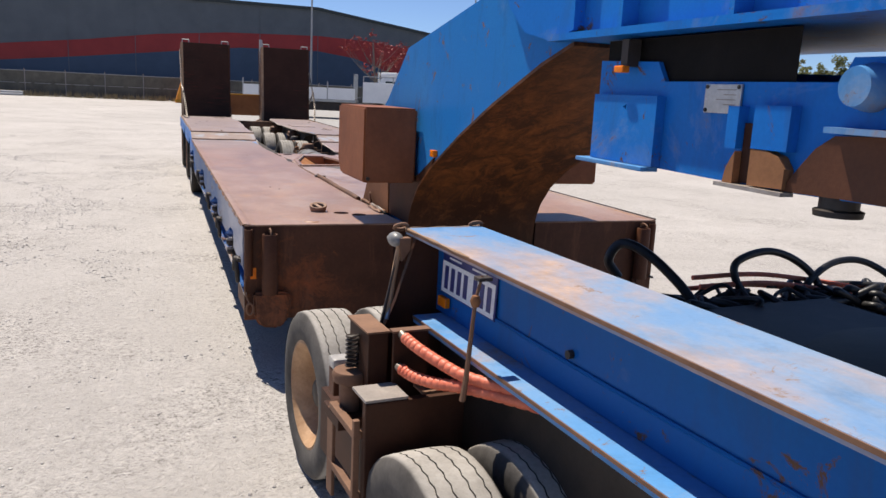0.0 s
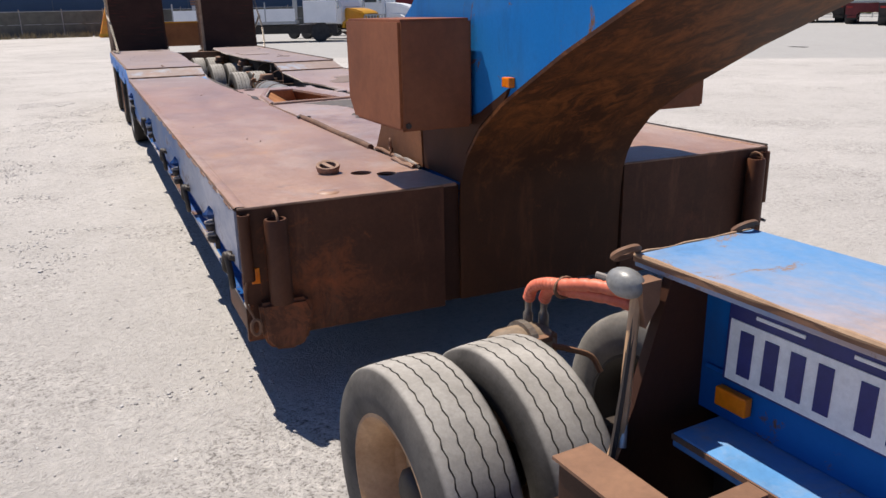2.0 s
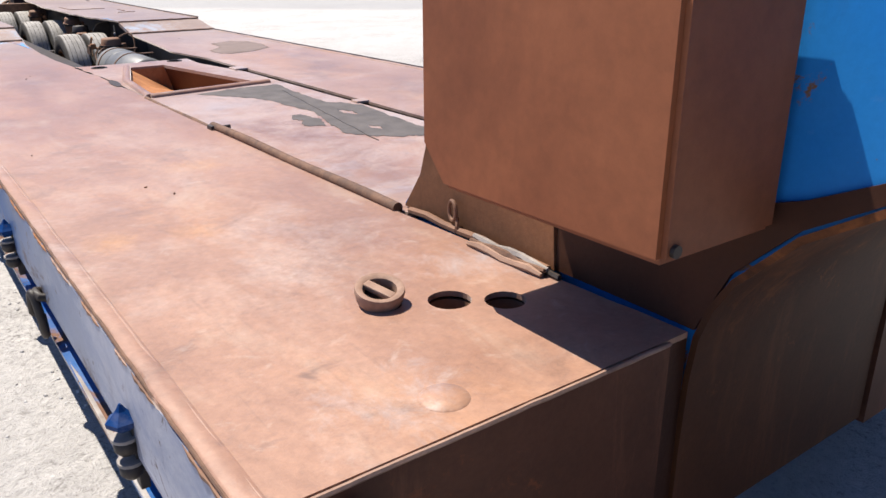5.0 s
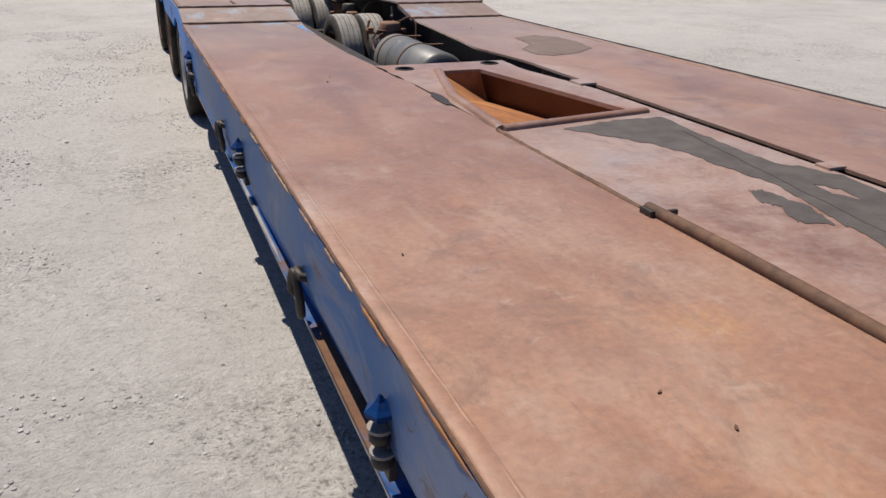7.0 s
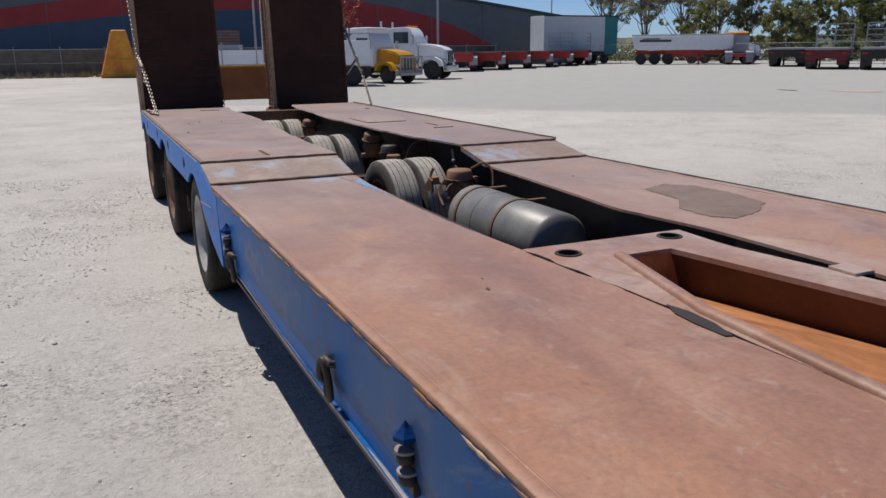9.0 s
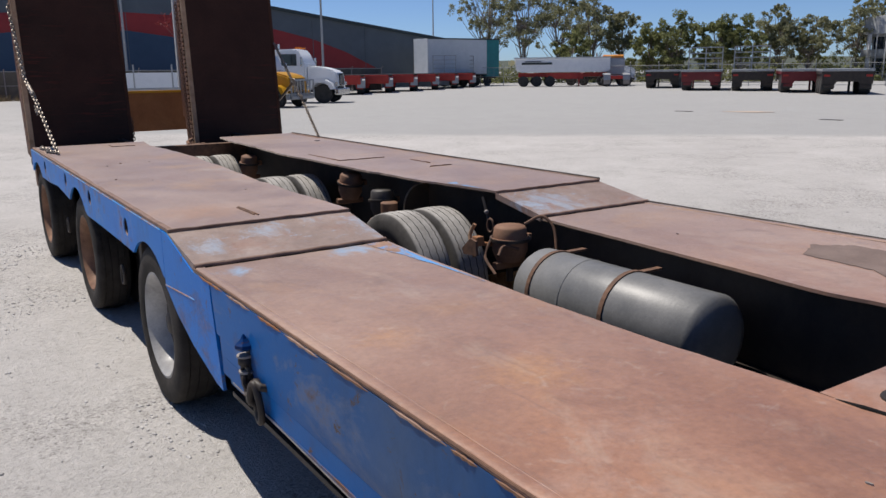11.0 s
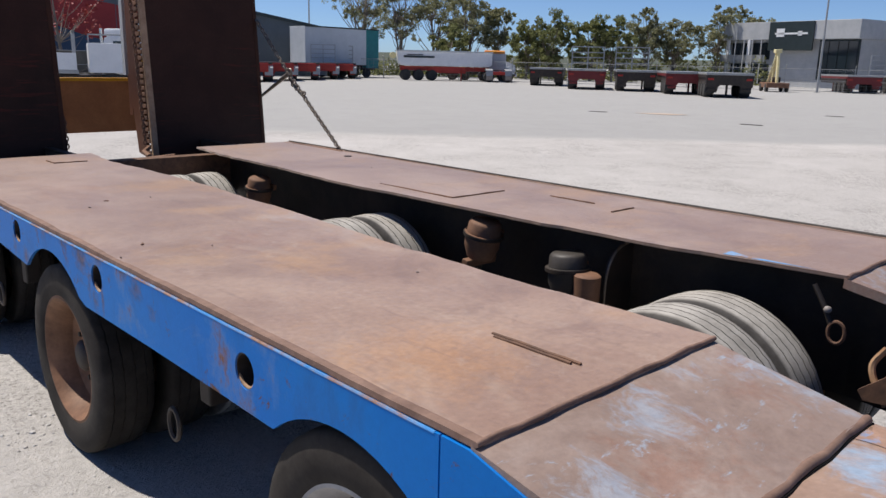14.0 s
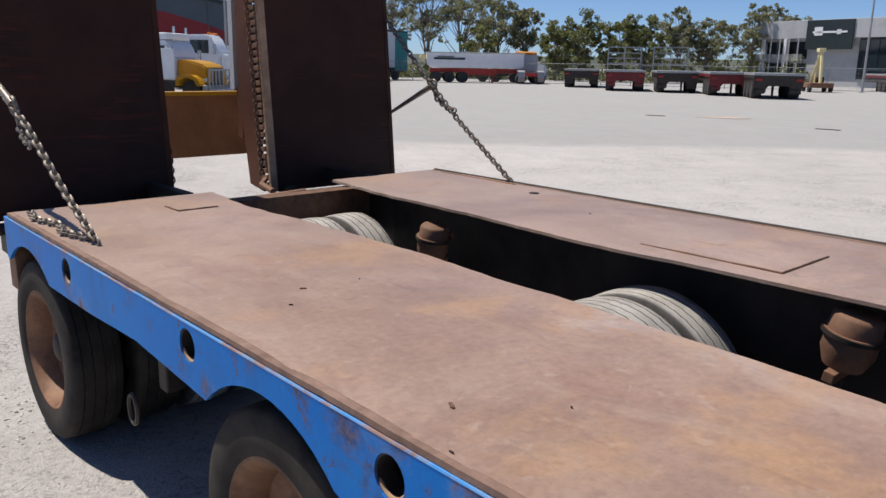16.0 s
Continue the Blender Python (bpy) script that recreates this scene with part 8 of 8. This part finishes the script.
for mx, my, mz in ((24.76, 25.3, -75), (24.15, 18.8, -82), (32.6, 19.3, -80)):
    drain_cover(mx, my, mz)
paint = thing("paint_mark", (26.1, 23.3, 0), "faded orange paint patch on the yard surface", "paint mark", rz=-55)
rng_p = random.Random(6)
part("patch", prism(bmesh.new(), [(0.95 * math.cos(a) * rng_p.uniform(0.6, 1.1), 0.45 * math.sin(a) * rng_p.uniform(0.6, 1.1)) for a in [2 * math.pi * k / 22 for k in range(22)]], "z", 0.0, 0.005), PATCH, paint)

# ---------------------------------------------------------------- trees
def leaves(rng, centres, per, spread, size, squash=0.75):
    verts, faces = [], []
    for cx, cy, cz, r in centres:
        tufts = []
        for _ in range(6):
            d = Vector((rng.gauss(0, 1), rng.gauss(0, 1), rng.gauss(0, 1))).normalized() * (r * rng.uniform(0.35, 1.0))
            tufts.append((cx + d.x, cy + d.y, cz + d.z * squash, r * rng.uniform(0.28, 0.5)))
        for _ in range(per * 2):
            tx, ty, tz, tr = rng.choice(tufts)
            d = Vector((rng.gauss(0, 1), rng.gauss(0, 1), rng.gauss(0, 1)))
            d = d.normalized() * (tr * rng.random() ** 0.5)
            p = Vector((tx + d.x, ty + d.y, tz + d.z * 0.8))
            a = Vector((rng.gauss(0, 1), rng.gauss(0, 1), rng.gauss(0, 0.8) - 0.5)).normalized()
            b = a.cross(Vector((rng.gauss(0, 1), rng.gauss(0, 1), rng.gauss(0, 1)))).normalized()
            s = size * rng.uniform(0.5, 1.15)
            i = len(verts)
            verts += [p - a * s, p + b * s * 0.42, p + a * s, p - b * s * 0.42]
            faces.append((i, i + 1, i + 2, i + 3))
    return [tuple(v) for v in verts], faces


def tree(x, y, h, crown, seed, leaf=LEAF, label="tall gum tree with sparse grey green crown", clumps=26, per=70, size=0.22, trunk_h=0.45, name="gum_tree", r_clump=0.16, stems=1):
    """Forked stems, limbs out to clumps that fill a loose dome, and leaves in tufts round the clumps."""
    rng = random.Random(seed)
    t = thing(name, (x, y, 0), label, "tree", "trees behind the yard")
    bm = bmesh.new()
    lines = []
    turn = rng.uniform(0, 6.283)
    for k in range(stems):
        a = turn + 6.283 * k / stems + rng.uniform(-0.4, 0.4)
        out = crown * (rng.uniform(0.15, 0.5) if stems > 1 else rng.uniform(0.0, 0.2))
        bow = rng.uniform(-0.03, 0.03) * h
        line = [Vector((out * f ** 1.4 * math.cos(a) + bow * math.sin(3 * f), out * f ** 1.4 * math.sin(a), h * f * 0.86)) for f in (0, 0.2, 0.4, 0.6, 0.8, 1.0)]
        tube(bm, line, [h * (0.024 if stems == 1 else 0.012) * (1 - 0.82 * f) for f in (0, 0.2, 0.4, 0.6, 0.8, 1.0)], 8)
        lines.append(line)
    zc, rz = 0.5 * h * (1 + trunk_h), 0.5 * h * (1 - trunk_h)
    centres = []
    for k in range(clumps):
        d = Vector((rng.gauss(0, 1), rng.gauss(0, 1), rng.gauss(0, 1) + 0.15)).normalized() * rng.uniform(0.45, 1.0)
        wide = crown * (1.0 + 0.25 * math.sin(3 * math.atan2(d.y, d.x) + seed))
        tip = Vector((d.x * wide, d.y * wide, zc + d.z * rz * (0.85 + 0.3 * rng.random())))
        stem = rng.choice(lines)
        b0 = stem[min(4, max(1, int(5 * tip.z / h * 0.75)))]
        mid = b0.lerp(tip, 0.55) + Vector((0, 0, -0.03 * h))
        tube(bm, [b0, mid, tip], [h * 0.005, h * 0.003, h * 0.001], 5)
        centres.append((tip.x, tip.y, tip.z, h * r_clump * rng.uniform(0.5, 1.15)))
    part("trunk", bm, BARK, t, smooth=True)
    v, f = leaves(rng, centres, per, 1, size)
    me = bpy.data.meshes.new("crown")
    me.from_pydata(v, [], f)
    me.materials.append(leaf)
    c = new("crown", me)
    c.parent = t
    return t


def place_tree(az, d, *a, **k):
    tree(-1 + d * math.sin(radians(az)), 5.7 + d * math.cos(radians(az)), *a, **k)


GUM = dict(clumps=46, per=84, size=0.20, r_clump=0.095, trunk_h=0.34, stems=3)
ROUND = dict(clumps=46, per=80, size=0.20, r_clump=0.105, trunk_h=0.24, stems=2, label="broad olive green tree behind the parked trailers")
DENSE = dict(leaf=LEAF_DEEP, label="dense dark green tree behind the parked trailers", clumps=54, per=80, size=0.20, trunk_h=0.14, name="broad_tree", r_clump=0.115, stems=2)
for az, far, high, wide, seed in ((37.5, 112, 14.2, 5.0, 11), (40.2, 108, 13.0, 4.6, 12), (42.6, 115, 14.0, 5.0, 13), (44.9, 108, 11.6, 4.0, 14), (46.8, 110, 9.4, 2.8, 15)):
    place_tree(az, far, high, wide, seed, **GUM)
for az, far, high, wide, seed in ((43.6, 100, 6.5, 2.8, 21), (49.0, 100, 7.0, 2.6, 22), (50.6, 98, 7.9, 2.9, 23), (53.4, 98, 7.6, 2.9, 24), (54.9, 97, 7.4, 2.6, 25)):
    place_tree(az, far, high, wide, seed, **DENSE)
for az, far, high, wide, seed in ((57.2, 104, 8.8, 3.0, 26), (59.0, 104, 8.2, 2.7, 27), (61.8, 106, 9.6, 3.2, 28), (63.4, 108, 9.2, 3.0, 29)):
    place_tree(az, far, high, wide, seed, **ROUND)
for k in range(6):
    place_tree(47 + 3.1 * k, 122 + 6 * (k % 2), 3.2 + 0.5 * (k % 3), 3.0, 40 + k, **DENSE)
tree(19.8, 69.5, 7.2, 3.6, 50, LEAF_RED, "sparse tree with dark red flowers in front of the warehouse", 26, 26, 0.13, 0.4, "flowering_tree", 0.12)


def build_hedge():
    """Scrub along the far fence, a ragged low line behind the parked trailers."""
    rng = random.Random(77)
    centres = []
    for k in range(260):
        az, d = radians(34 + 32 * (k + rng.random()) / 260), rng.uniform(101, 108)
        top = 0.7 + 1.2 * rng.random() ** 2 + 0.5 * math.sin(k * 0.21)
        centres.append((-1 + d * math.sin(az), 5.7 + d * math.cos(az), max(0.3, top * 0.6), max(0.5, top)))
    v, f = leaves(rng, centres, 40, 1, 0.24, 0.8)
    me = bpy.data.meshes.new("scrub")
    me.from_pydata([(x, y, max(z, 0.02)) for x, y, z in v], [], f)
    me.materials.append(LEAF_DEEP)
    tagged(new("scrub", me), "ragged olive scrub growing along the far fence", "scrub", kind="stuff")


build_hedge()


def build_weeds():
    rng = random.Random(9)
    verts, faces = [], []
    for _ in range(1500):
        x, y = rng.uniform(-22, 12), 65.5 + rng.uniform(-0.7, 0.4)
        h = rng.uniform(0.15, 0.6)
        dx, dy = rng.uniform(-0.2, 0.2), rng.uniform(-0.2, 0.2)
        i = len(verts)
        verts += [(x - 0.03, y, 0), (x + 0.03, y, 0), (x + dx, y + dy, h)]
        faces.append((i, i + 1, i + 2))
    me = bpy.data.meshes.new("dry_weeds")
    me.from_pydata(verts, [], faces)
    me.materials.append(DRY)
    tagged(new("dry_weeds", me), "dry weeds growing along the fence", "weeds", kind="stuff")


build_weeds()


def build_hills():
    bm = bmesh.new()
    n = 90
    a, b = [], []
    for i in range(n + 1):
        az = radians(-60 + 190 * i / n)
        d = 620
        h = 7.5 + 3.5 * noise.noise((i * 0.13, 0.3, 0)) + 1.6 * noise.noise((i * 0.7, 2.0, 0))
        a.append(bm.verts.new((d * math.sin(az), d * math.cos(az), -1)))
        b.append(bm.verts.new((d * 1.04 * math.sin(az), d * 1.04 * math.cos(az), h)))
    for i in range(n):
        bm.faces.new((a[i], a[i + 1], b[i + 1], b[i]))
    tagged(part("backdrop", bm, EARTH), "low hazy hills on the horizon", "hills", kind="structure")


build_hills()
